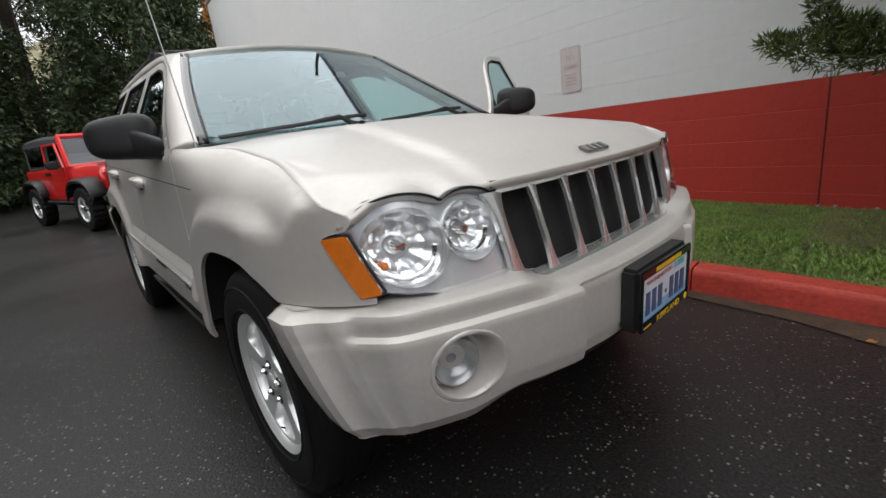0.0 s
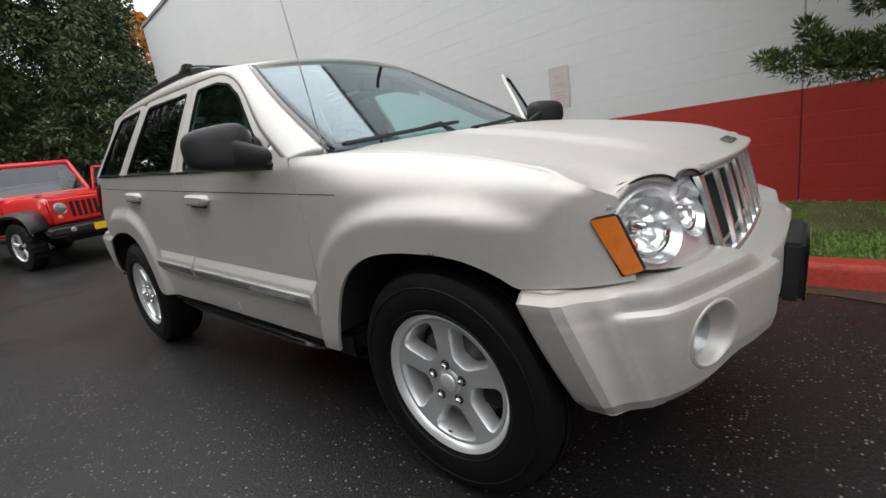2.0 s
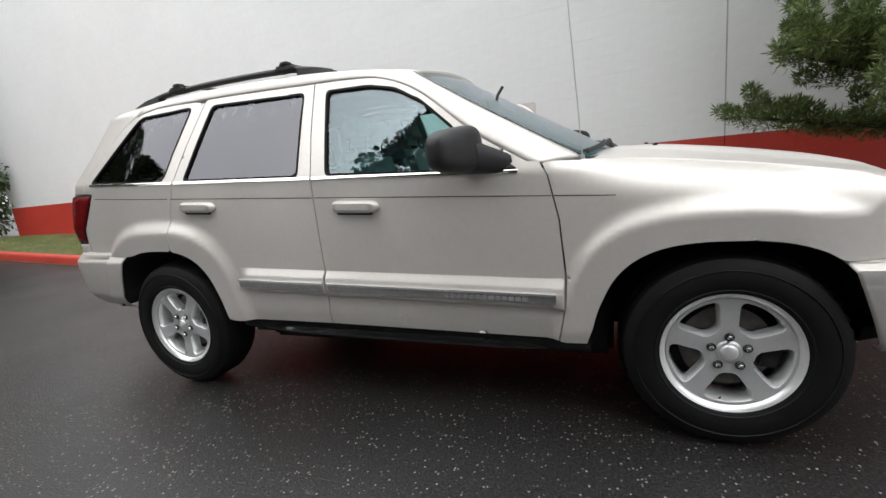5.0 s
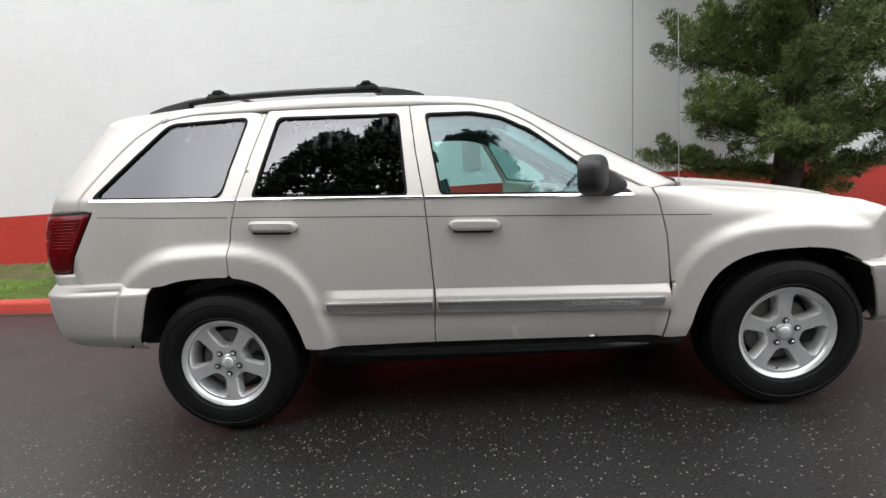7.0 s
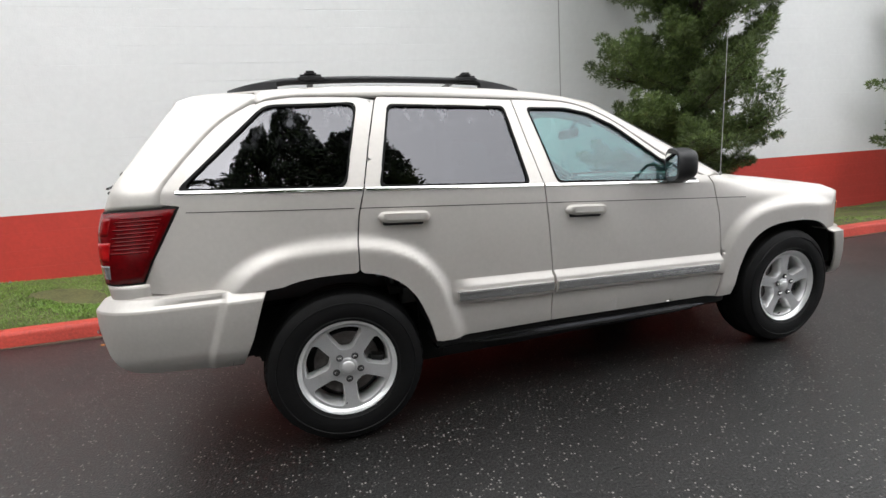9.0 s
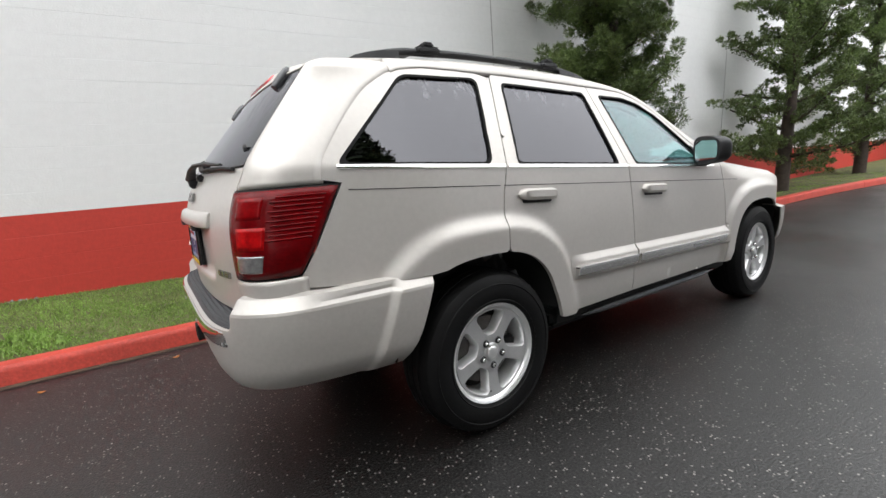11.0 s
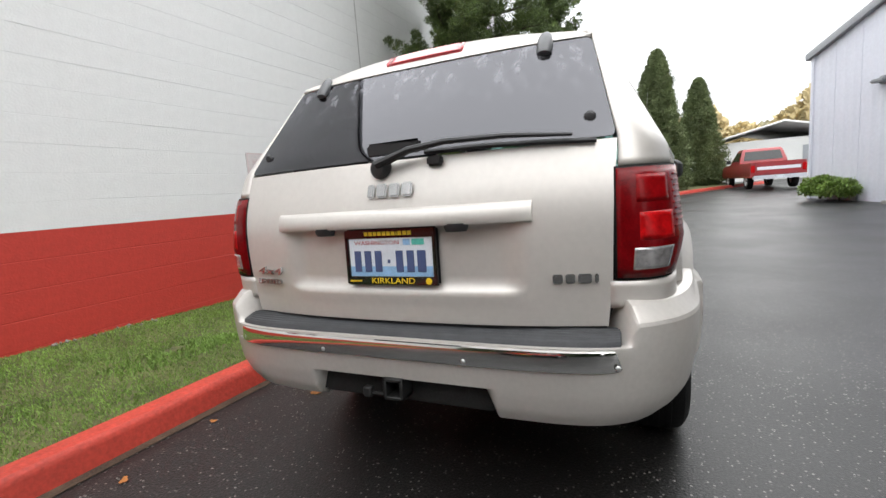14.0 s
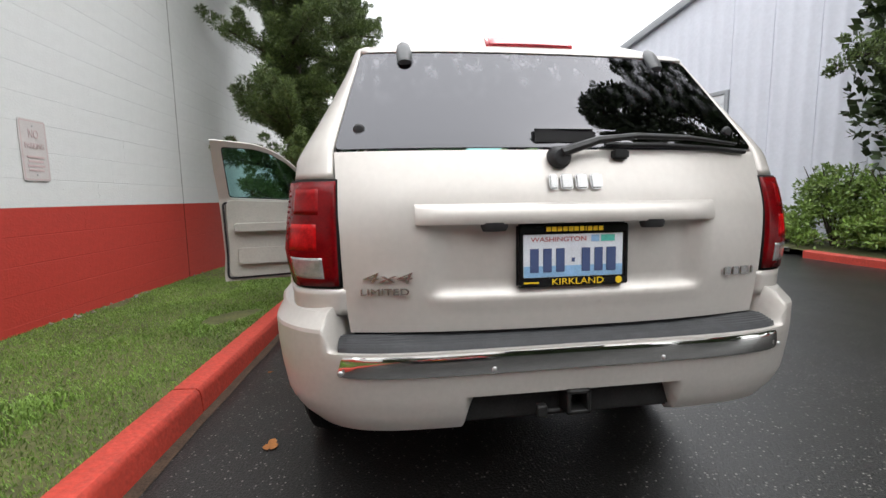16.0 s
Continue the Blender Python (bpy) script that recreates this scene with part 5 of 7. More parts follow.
for s in (-1, 1):
    # rear pillar, from the quarter window's edge round to the rear glass
    rows = []
    for t in np.linspace(0, 1, 26):
        z = 1.187 + (1.640 - 1.187) * t
        ax = rear_edge(z) + 0.007
        ay = side_y(ax, z) - 0.0007
        zb = z
        by = 0.674 if z < 1.27 else 0.674 - (z - 1.27) * 0.22
        bx = gate_x(by, zb)
        pts = wrap(ax, ay, bx, by, min(0.25, max(0.0, (side_y(ax + 0.04, z) - side_y(ax, z)) / 0.04)))
        rows.append([(px, s * py, z) for px, py in pts])
    # close up to the roof
    top = rows[-1]
    rows.append([(x + 0.035, s * (abs(y) - 0.018), z + 0.018) for x, y, z in top])
    rows.append([(-1.80 - 0.1 * i / 13, s * (0.585 - 0.002 * i), roof_z(-1.80, 0.58)) for i in range(14)])
    grow(part("rear_pillar", loft(rows, (-0.5, s, 0.2)), PAINT, car), 0.02)
    # corner under the lamp
    rows = []
    for z in np.linspace(0.800, 0.876, 5):
        ax = -2.150
        rows.append([(px, s * py, z) for px, py in wrap(ax, side_y(ax, z), gate_x(0.648, z), 0.648)])
    grow(part("lamp_shelf", loft(rows, (-0.5, s, 0)), PAINT, car), 0.02)

    # tail lamp: housing, red lens with ribs, painted glow zones, clear reversing lamp
    def lamp_skin(z0, z1, t0, t1, lift, nz=8, nt=14, oval=False):
        rows = []
        for z in np.linspace(z0, z1, nz):
            pts = wrap(tail_edge_x(z), side_y(tail_edge_x(z), z), gate_x(0.662, z), 0.662, n=41)
            row = []
            m = (2 * (z - z0) / (z1 - z0) - 1) * 0.98
            half_t = 0.5 * (t1 - t0) * (math.sqrt(1 - m * m) if oval else 1.0)
            for t in np.linspace(0.5 * (t0 + t1) - half_t, 0.5 * (t0 + t1) + half_t, nt):
                i = min(39, int(t * 40))
                f = t * 40 - i
                px, py = pts[i][0] * (1 - f) + pts[i + 1][0] * f, pts[i][1] * (1 - f) + pts[i + 1][1] * f
                nx, ny = pts[i + 1][1] - pts[i][1], -(pts[i + 1][0] - pts[i][0])
                ln = math.hypot(nx, ny)
                nx, ny = nx / ln, ny / ln
                if ny - nx < 0:
                    nx, ny = -nx, -ny
                row.append((px + nx * lift, s * (py + ny * lift), z))
            rows.append(row)
        return loft(rows, (-1, s, 0))

    tail = grow(part("tail_lamp", lamp_skin(0.880, 1.184, 0.0, 1.0, 0.002), SEAL, car, "red and clear tail lamp wrapped round the corner"), 0.03)
    grow(part("red_lens", lamp_skin(0.886, 1.178, 0.012, 0.985, 0.0055, 10, 24), REDLENS, tail, "deep red ribbed lens"), 0.012)
    grow(part("reversing_lens", lamp_skin(0.908, 0.966, 0.46, 0.86, 0.0062), LAMPCLEAR, tail, "clear reversing lamp"), 0.012)
    for k in range(10):
        z = 1.012 + 0.0155 * k
        grow(part("lens_rib", lamp_skin(z, z + 0.0055, 0.07, 0.42 if k % 2 else 0.46, 0.0068, 2, 10), REDLENS, tail, "raised red rib"), 0.006)
    # two brighter reds put the lens's glow and highlight into colour
    grow(part("brake_glow", lamp_skin(0.986, 1.060, 0.46, 0.82, 0.0058, 6, 10), REDBRIGHT, tail, "brighter red zone painted for the lens glow"), 0.012)
    grow(part("upper_glow", lamp_skin(1.086, 1.158, 0.52, 0.84, 0.0058, 6, 10), REDMID, tail, "paler red upper zone painted for the lens glow"), 0.012)

# rear bumper
fine = []
for k in range(4001):
    th = math.pi * k / 4000
    c, sn = math.cos(th), math.sin(th)
    fine.append((-1.2 - (2.452 - 1.2) * abs(sn) ** (2 / 5.5), math.copysign(0.922 * abs(c) ** (2 / 5.5), c)))
cum = [0.0]
for a, b in zip(fine, fine[1:]):
    cum.append(cum[-1] + math.hypot(b[0] - a[0], b[1] - a[1]))
rplan, k = [], 0
for i in range(801):
    d = cum[-1] * i / 800
    while k < 3999 and cum[k + 1] < d:
        k += 1
    f = (d - cum[k]) / max(cum[k + 1] - cum[k], 1e-9) if k < 4000 else 0
    rplan.append(tuple(fine[k][c] + (fine[min(k + 1, 4000)][c] - fine[k][c]) * f for c in (0, 1)))
rplan = [p for p in rplan if p[0] < -1.685]
RSEC = dense([(-0.10, 0.826), (-0.050, 0.824), (-0.026, 0.816), (0.009, 0.776), (0.012, 0.766), (0.0115, 0.70), (0.007, 0.64), (-0.004, 0.56), (-0.018, 0.508), (-0.038, 0.472), (-0.080, 0.452)], 0.014, closed=False)


def bumper_row(p, i, plan_pts, sec_pts):
    a, b = plan_pts[max(i - 1, 0)], plan_pts[min(i + 1, len(plan_pts) - 1)]
    tx, ty = b[0] - a[0], b[1] - a[1]
    ln = math.hypot(tx, ty)
    nx, ny = ty / ln, -tx / ln
    if nx * p[0] + ny * p[1] < 0:
        nx, ny = -nx, -ny
    row = []
    ay = abs(p[1])
    mid = smooth01((0.715 - ay) / 0.035)
    cut = smooth01((0.335 - ay) / 0.05)
    for o, z in sec_pts:
        zz, off = z, o
        if z > 0.712:
            zz = z - (z - 0.712) * mid
            off = o - 0.35 * (z - 0.712) * mid
        if z < 0.575:
            zz = z + (0.575 - z) * 0.97 * cut
            off = o - 0.02 * cut
        x, y = p[0] + nx * off, p[1] + ny * off
        back = -1.695 - 0.36 * max(0.0, 0.81 - zz) - 0.14 * max(0, 0.60 - zz)
        if x > -1.93:
            x += (back + 1.69) * max(0.0, 1 - (-1.69 - x) / 0.24)
        lead = -1.70 - x - 0.36 * max(0.0, 0.81 - zz)
        step = 0.020 * smooth01((lead - 0.13) / 0.04) * smooth01((-x - 1.6) / 0.1) * (1 - smooth01((lead - 0.28) / 0.3)) * smooth01((0.815 - zz) / 0.03)
        y -= math.copysign(step, y)
        y -= math.copysign(0.035 * smooth01((0.56 - zz) / 0.12) * smooth01((ay - 0.5) / 0.3), y)
        row.append((x, y, zz))
    return row


rows = [bumper_row(p, i, rplan, RSEC) for i, p in enumerate(rplan)]
rbump = grow(part("rear_bumper", loft(rows, (-1, 0, 0)), CLAD, car, "silver moulded rear bumper", angle=16), 0.008)
# ribbed step pad
pad_rows = []
for y in np.linspace(-0.672, 0.672, 41):
    x1 = -1.2 - (2.452 - 1.2) * (1 - (abs(y) / 0.922) ** 5.5) ** (1 / 5.5)
    row = []
    for i in range(29):
        t = i / 28
        x = -2.335 + (x1 + 0.002 + 2.335) * t
        rib = 0.004 if (i % 4 in (1, 2)) and 2 < i < 27 else 0.0
        row.append((x, y, 0.742 - 0.020 * t - 0.014 * smooth01((t - 0.9) / 0.1) + rib))
    pad_rows.append(row)
grow(part("step_pad", loft(pad_rows, (0, 0, 1)), TRIMGREY, rbump, "ribbed dark grey step pad"), 0.02)
rows = []
for y in np.linspace(-0.688, 0.688, 41):
    x1 = -1.2 - (2.452 - 1.2) * (1 - (abs(y) / 0.922) ** 5.5) ** (1 / 5.5)
    e = 1 - (abs(y) / 0.70) ** 20
    rows.append([(x1 - 0.006, y, 0.709), (x1 - 0.017 * e, y, 0.704), (x1 - 0.020 * e, y, 0.696), (x1 - 0.020 * e, y, 0.655), (x1 - 0.016 * e, y, 0.648), (x1 - 0.004, y, 0.645)])
chrome = part("chrome_strip", loft(rows, (-1, 0, 0)), CHROME, rbump, "polished chrome step strip")
for y in (-0.665, -0.25, 0.25, 0.665):
    x1 = -1.2 - (2.452 - 1.2) * (1 - (abs(y) / 0.922) ** 5.5) ** (1 / 5.5)
    bm = lathe([(0.0, 0.004), (0.005, 0.003), (0.008, 0.0)], 10, "x")
    for v in bm.verts:
        v.co.x *= -1
    part("rivet", moved(bm, pose(x1 - 0.0195, y, 0.662)), STEELTRIM, chrome)
# recess and tow hitch
bm = box(-2.40, -2.10, -0.33, 0.33, 0.475, 0.60, 0.01)
part("hitch_recess", bm, UNDER, rbump, "black recess in the bumper")
hitch = bmesh.new()
for y0, y1, z0, z1 in ((-0.036, 0.036, 0.566, 0.578), (-0.036, 0.036, 0.506, 0.518), (-0.036, -0.024, 0.506, 0.578), (0.024, 0.036, 0.506, 0.578)):
    box(-2.465, -2.25, y0, y1, z0, z1, 0.003, 1, hitch)
box(-2.36, -2.32, -0.42, 0.42, 0.515, 0.57, 0.008, 2, hitch)
box(-2.455, -2.43, 0.09, 0.12, 0.50, 0.535, 0.004, 1, hitch)
join(hitch, tube([(-2.44, 0.05, 0.512), (-2.44, 0.11, 0.512)], 0.006, 8))
part("tow_hitch", hitch, HITCHSTEEL, car, "black square tow hitch receiver")
for s in (-1, 1):
    part("rear_liner", box(-1.915, -1.845, min(s * 0.58, s * 0.875), max(s * 0.58, s * 0.868), 0.50, 0.80, 0.012), UNDER, rbump, "black wheel liner behind the bumper")

# ---- underbody and floor ----
# chassis_frame is also set low and wide for this
# unseen low middle, front and rear boxes added to block red kerb light
for nm, *dims in (("floor_pan", -0.93, 0.90, -0.83, 0.83, 0.335, 0.44), ("chassis_frame", -1.00, 1.00, -0.60, 0.60, 0.20, 0.60), ("transmission_skid", -0.85, 0.85, -0.40, 0.40, 0.13, 0.30), ("skid_plate", 1.02, 1.92, -0.46, 0.46, 0.27, 0.50), ("fuel_tank", -2.15, -1.78, -0.50, 0.50, 0.36, 0.60), ("axle_frame", -1.85, 1.98, -0.50, 0.50, 0.32, 0.60), ("engine_block", 0.86, 1.93, -0.60, 0.60, 0.52, 0.86), ("rear_crossmember", -2.26, -1.92, -0.66, 0.66, 0.49, 0.72), ("front_crossmember", 1.84, 1.97, -0.64, 0.64, 0.47, 0.66), ("cabin_floor", -2.28, 0.90, -0.56, 0.56, 0.58, 0.66)):
    part(nm, box(*dims, 0.03, 2), UNDER, car, "black underbody")
for xa in (1.39, -1.39):
    bm = tube([(xa, -0.70, 0.37), (xa, 0.70, 0.37)], 0.045, 12)
    if xa < 0:
        join(bm, lathe([(0.0, -0.14), (0.10, -0.10), (0.14, 0.0), (0.10, 0.10), (0.0, 0.14)], 16, "y"), Matrix.Translation((xa, 0, 0.37)))
    part("axle", bm, UNDER, car, "dark axle beam")

# hinge, middle and rear door pillars behind the door gaps
for s in (-1, 1):
    for x0, x1, z0, z1 in ((0.775, 0.86, 0.44, 1.09), (-0.36, -0.26, 0.44, 1.12), (-1.33, -1.24, 0.88, 1.16)):
        y = side_y(0.5 * (x0 + x1), 0.5 * (z0 + z1))
        part("door_pillar", box(x0, x1, min(s * (y - 0.10), s * (y - 0.032)), max(s * (y - 0.10), s * (y - 0.032)), z0, z1, 0.01), UNDER, car, "black door pillar")

# ---- wheels ----
def wheel_face_y(u, v):
    return -(0.086 + 0.008 * (u * u + v * v) / 0.205 ** 2)


def window_edge():
    """Edge of a wheel opening along one side of a spoke, from the hub side out to the rim side."""
    a = radians(36)
    def bend(p, q, r, n=6):
        return [tuple((1 - t) ** 2 * np.array(p) + 2 * t * (1 - t) * np.array(q) + t * t * np.array(r)) for t in np.linspace(0, 1, n)]
    foot, head = (0.083 * math.sin(a), 0.083 * math.cos(a)), (0.1985 * math.sin(a), 0.1985 * math.cos(a))
    pts = [foot] + bend((0.047, 0.069), (0.031, 0.076), (0.0270, 0.098))
    pts += bend((0.0300, 0.164), (0.032, 0.193), (0.054, 0.1905)) + bend((0.080, 0.1815), (0.10, 0.172), head, 4)
    return [(float(p[0]), float(p[1])) for p in pts]


def spoke_outline():
    a = radians(36)
    right = [(0.040 * math.sin(a), 0.040 * math.cos(a))] + window_edge() + [(0.208 * math.sin(t), 0.208 * math.cos(t)) for t in np.linspace(a, 0, 7)]
    return right + [(-x, z) for x, z in reversed(right[:-1])]


def spoke_mesh(turn):
    """One broad flat-faced spoke, pointing up before the turn."""
    c, q = math.cos(turn), math.sin(turn)
    return sheet(spoke_outline(), lambda u, v: (u * c + v * q, wheel_face_y(u, v), -u * q + v * c), 0.016, out=(0, -1, 0))


def flank_mesh(turn, s):
    """Bright slanting flank of the opening on one side of a spoke."""
    edge = window_edge()
    rows = []
    for i, (u, v) in enumerate(edge):
        a, b = edge[max(i - 1, 0)], edge[min(i + 1, len(edge) - 1)]
        tx, tz = b[0] - a[0], b[1] - a[1]
        ln = math.hypot(tx, tz)
        nx, nz = tz / ln, -tx / ln
        rows.append([(s * (u + nx * d), wheel_face_y(u, v) + y, v + nz * d) for d, y in ((0.0, 0.0), (0.002, 0.003), (0.006, 0.030), (0.006, 0.056))])
    return moved(loft(rows, (s, -1, 0)), Matrix.Rotation(turn, 4, "Y"))


def make_wheel(name, at, spin, s):
    w = tagged(empty(name, at), "", "")
    w.parent = car
    # tyre with a rounded shoulder and cut tread
    prof = [(0.219, 0.098), (0.229, 0.110), (0.256, 0.123), (0.300, 0.126), (0.335, 0.118), (0.356, 0.103), (0.366, 0.088)]
    full = prof + [(0.371, 0.06), (0.372, 0.02), (0.372, -0.02), (0.371, -0.06)] + [(r, -h) for r, h in reversed(prof)]
    bm = lathe(full, 96, "y")
    for v in bm.verts:
        r = math.hypot(v.co.x, v.co.z)
        if 0.362 < r < 0.3712 and abs(v.co.y) > 0.05:
            k = round(math.atan2(v.co.z, v.co.x) / (2 * math.pi) * 96) % 2
            f = (r - 0.007 * k) / r
            v.co.x *= f
            v.co.z *= f
    tyre = part("tyre", bm, RUBBER, w, "black road tyre with a block tread", angle=25)
    bm = bmesh.new()
    for hgt in (-0.045, 0.0, 0.045):
        join(bm, lathe([(0.3735, hgt - 0.012), (0.3760, hgt - 0.010), (0.3760, hgt + 0.010), (0.3735, hgt + 0.012)], 72, "y"))
    part("tread_ribs", bm, RUBBER, tyre)
    for r0 in (0.318, 0.246):
        bm = lathe([(r0 - 0.003, -0.1235 if r0 > 0.3 else -0.1175), (r0, -0.1265 if r0 > 0.3 else -0.1225), (r0 + 0.003, -0.1225 if r0 > 0.3 else -0.120)], 72, "y")
        part("sidewall_ring", bm, RUBBER, tyre)
    rim = part("rim", moved(lathe([(0.212, 0.10), (0.228, 0.095), (0.234, 0.08), (0.208, 0.05), (0.202, -0.03), (0.217, -0.085), (0.224, -0.098), (0.234, -0.108), (0.242, -0.112), (0.244, -0.104), (0.236, -0.100)], 72, "y"), Matrix.Diagonal((0.95, 1, 0.95, 1))), ALLOY, w, "silver five-spoke alloy rim")
    for k in range(5):
        turn = radians(spin + 72 * k)
        sp = grow(part("spoke", spoke_mesh(turn), FACEALLOY, w, "flat machined grey spoke"), 0.006)
        for flank_side in (1, -1):
            part("spoke_flank", flank_mesh(turn, flank_side), ALLOY, w, "bright bevelled flank", angle=28)
    part("hub_plate", moved(lathe([(0.0, -0.012), (0.034, -0.012), (0.042, -0.007), (0.046, 0.0), (0.048, 0.03)], 40, "y"), Matrix.Translation((0, -0.082, 0))), FACEALLOY, rim)
    cap = part("hub_cap", moved(lathe([(0.0, -0.008), (0.018, -0.0075), (0.026, -0.004), (0.030, 0.0), (0.031, 0.01)], 32, "y"), Matrix.Translation((0, -0.094, 0))), ALLOY, w, "round silver hub cap")
    for k in range(5):
        a = radians(spin + 72 * k)
        m = Matrix.Rotation(a, 4, "Y") @ Matrix.Translation((0, -0.093, 0.060))
        part("lug_recess", moved(lathe([(0.010, 0.002), (0.015, -0.0035), (0.0165, 0.0)], 16, "y"), m), PLASTIC, rim)
        part("lug_nut", moved(lathe([(0.0, -0.014), (0.006, -0.0135), (0.0095, -0.009), (0.0105, 0.004)], 6, "y"), m), CHROME, w, "chrome wheel nut")
    part("brake_disc", lathe([(0.06, -0.03), (0.155, -0.03), (0.155, -0.005), (0.06, -0.005)], 40, "y"), mat("brake_disc_steel", (0.14, 0.13, 0.125), rough=0.45, metal=0.8, var=0.3, scale=30), w, "dull steel brake disc")
    bm = box(-0.05, 0.05, -0.055, 0.02, 0.10, 0.178, 0.012)
    part("brake_caliper", moved(bm, Matrix.Rotation(radians(100), 4, "Y")), UNDER, w, "dark brake caliper")
    part("drum", lathe([(0.0, 0.01), (0.19, 0.01), (0.19, 0.09), (0.0, 0.09)], 32, "y"), UNDER, w)
    part("valve", moved(tube([(0, 0, 0.192), (0, -0.012, 0.180)], 0.003, 6), Matrix.Rotation(radians(188), 4, "Y") @ Matrix.Translation((0, -0.085, 0))), PLASTIC, rim)
    return w


wheels = []
for nm, x, y, spin in (("wheel", 1.39, -0.782, 0.0), ("wheel", -1.39, -0.782, 36.0), ("wheel", 1.39, 0.782, 20.0), ("wheel", -1.39, 0.782, 50.0)):
    w = make_wheel(nm, (x, y, 0.3765), spin, 1)
    if y > 0:
        w.rotation_euler = (0, 0, math.pi)
    wheels.append(w)


# ---- mirrors ----
def door_mirror(s, parent):
    # a rounded shell, full in front and cut flat behind
    rows = []
    for i in range(25):
        v = math.pi * (i / 24 - 0.5)
        row = []
        for j in range(40):
            h = 2 * math.pi * j / 40
            cx, cy = math.cos(h), math.sin(h)
            q = lambda c, e: math.copysign(abs(c) ** e, c)
            y, z = q(cy, 0.62) * q(math.cos(v), 0.55), q(math.sin(v), 0.62)
            x = max(-0.035, 0.072 * q(cx, 0.75) * q(math.cos(v), 0.6))
            row.append((x + 0.012 * y, s * 0.126 * y, 0.088 * z * (1 - 0.14 * y)))
        rows.append(row)
    bm = loft(rows, None, closed=True)
    bmesh.ops.recalc_face_normals(bm, faces=bm.faces)
    m = Matrix.Translation((0.443, s * 0.957, 1.200)) @ Matrix.Rotation(radians(33 * s), 4, "Z")
    house = part("door_mirror", moved(bm, m), PLASTIC, parent, "black door mirror housing")
    rows = []
    for t in np.linspace(0, 1, 9):
        y = side_y(0.60, 1.11) - 0.012 + 0.090 * t
        cx, cz = 0.575 - 0.105 * t, 1.138 + 0.040 * t
        rx, rz = 0.068 - 0.006 * t, 0.044 + 0.024 * t
        rows.append([(cx + rx * math.cos(a), s * y, cz + rz * math.copysign(abs(math.sin(a)) ** 0.7, math.sin(a))) for a in np.linspace(0, 2 * math.pi, 19)[:-1]])
    part("mirror_arm", loft(rows, None, closed=True), PLASTIC, house, "black mirror arm")
    bm = sheet([(0.50, 1.118), (0.655, 1.112), (0.52, 1.215), (0.47, 1.24)], on_side(s, 0.006), 0.05, out=(0, s, 0))
    grow(part("sail_panel", bm, PLASTIC, house, "black triangular mirror base"), 0.012)
    bm = sheet(rounded([(-0.098, -0.066), (0.098, -0.054), (0.100, 0.056), (-0.096, 0.066)], 0.034), lambda u, v: tuple(m @ Vector((-0.038 + 0.012 * u / 0.126, s * u, v))), 0.05, out=(-1, 0, 0))
    part("mirror_glass", bm, DARKWING, house, "mirror glass")
    return house


for s in (-1, 1):
    door_mirror(s, SIDE_DOORS[s])

# ---- roof rails ----
for s in (-1, 1):
    pts = []
    for t in np.linspace(0, 1, 25):
        x = -1.76 + 1.44 * t
        lift = 0.026 * min(1, 6 * t, 6 * (1 - t)) ** 0.7 + 0.006
        pts.append((x, s * 0.545, roof_z(x, 0.545) + lift))
    rail = part("roof_rail", tube(pts, [0.010 + 0.007 * min(1, 8 * t, 8 * (1 - t)) for t in np.linspace(0, 1, 25)], 10), PLASTIC, car, "black roof rail")
    for x0, x1 in ((-1.78, -1.56), (-0.52, -0.30)):
        rows = []
        for t in np.linspace(0, 1, 9):
            x = x0 + (x1 - x0) * t
            h = 0.030 * math.sin(math.pi * min(1, max(0, (t if x0 < -1 else 1 - t) * 0.62 + 0.03))) + 0.004
            z = roof_z(x, 0.545)
            rows.append([(x, s * 0.572, z - 0.006), (x, s * 0.566, z + h * 0.9), (x, s * 0.545, z + h), (x, s * 0.524, z + h * 0.9), (x, s * 0.518, z - 0.004)])
        part("rail_foot", loft(rows, (0, 0, 1)), PLASTIC, rail, "black moulded rail end")
for x in (-1.40, -0.60):
    pts = [(x, y, roof_z(x, abs(y)) + 0.036 - 0.015 * (1 - (abs(y) / 0.5) ** 4) + 0.02) for y in np.linspace(-0.50, 0.50, 15)]
    bar = part("cross_bar", tube(pts, 0.017, 8, flat=0.55), PLASTIC, car, "black roof cross bar")
    for s in (-1, 1):
        z = roof_z(x, 0.545)
        bm = box(x - 0.062, x + 0.062, s * 0.545 - 0.035, s * 0.545 + 0.035, z + 0.020, z + 0.056, 0.012, 3)
        join(bm, box(x - 0.028, x + 0.028, s * 0.545 - 0.03, s * 0.545 + 0.03, z + 0.050, z + 0.074, 0.009, 2))
        part("bar_clamp", bm, PLASTIC, bar, "black cross bar clamp")

# ---- cabin ----
rows = []
for y in np.linspace(-0.76, 0.76, 21):
    rows.append([(1.00, y, 1.06), (0.80, y, 1.075), (0.60, y, 1.045 + 0.02 * math.exp(-((y - 0.37) / 0.18) ** 2)), (0.50, y, 0.98), (0.47, y, 0.86), (0.56, y, 0.70), (0.60, y, 0.50)])
grow(part("dashboard", loft(rows, (0, 0, 1)), CABIN, car, "dark grey dashboard"), 0.02)
wheel_bm = bmesh.new()
R = 0.185
ring = [(0.0, R * math.cos(a), R * math.sin(a)) for a in np.linspace(0, 2 * math.pi, 33)]
join(wheel_bm, tube(ring, 0.015, 8, cap=False))
for a in (0, 180, 270):
    join(wheel_bm, tube([(0, 0, 0), (0, R * math.cos(radians(a)), R * math.sin(radians(a)))], 0.014, 6))
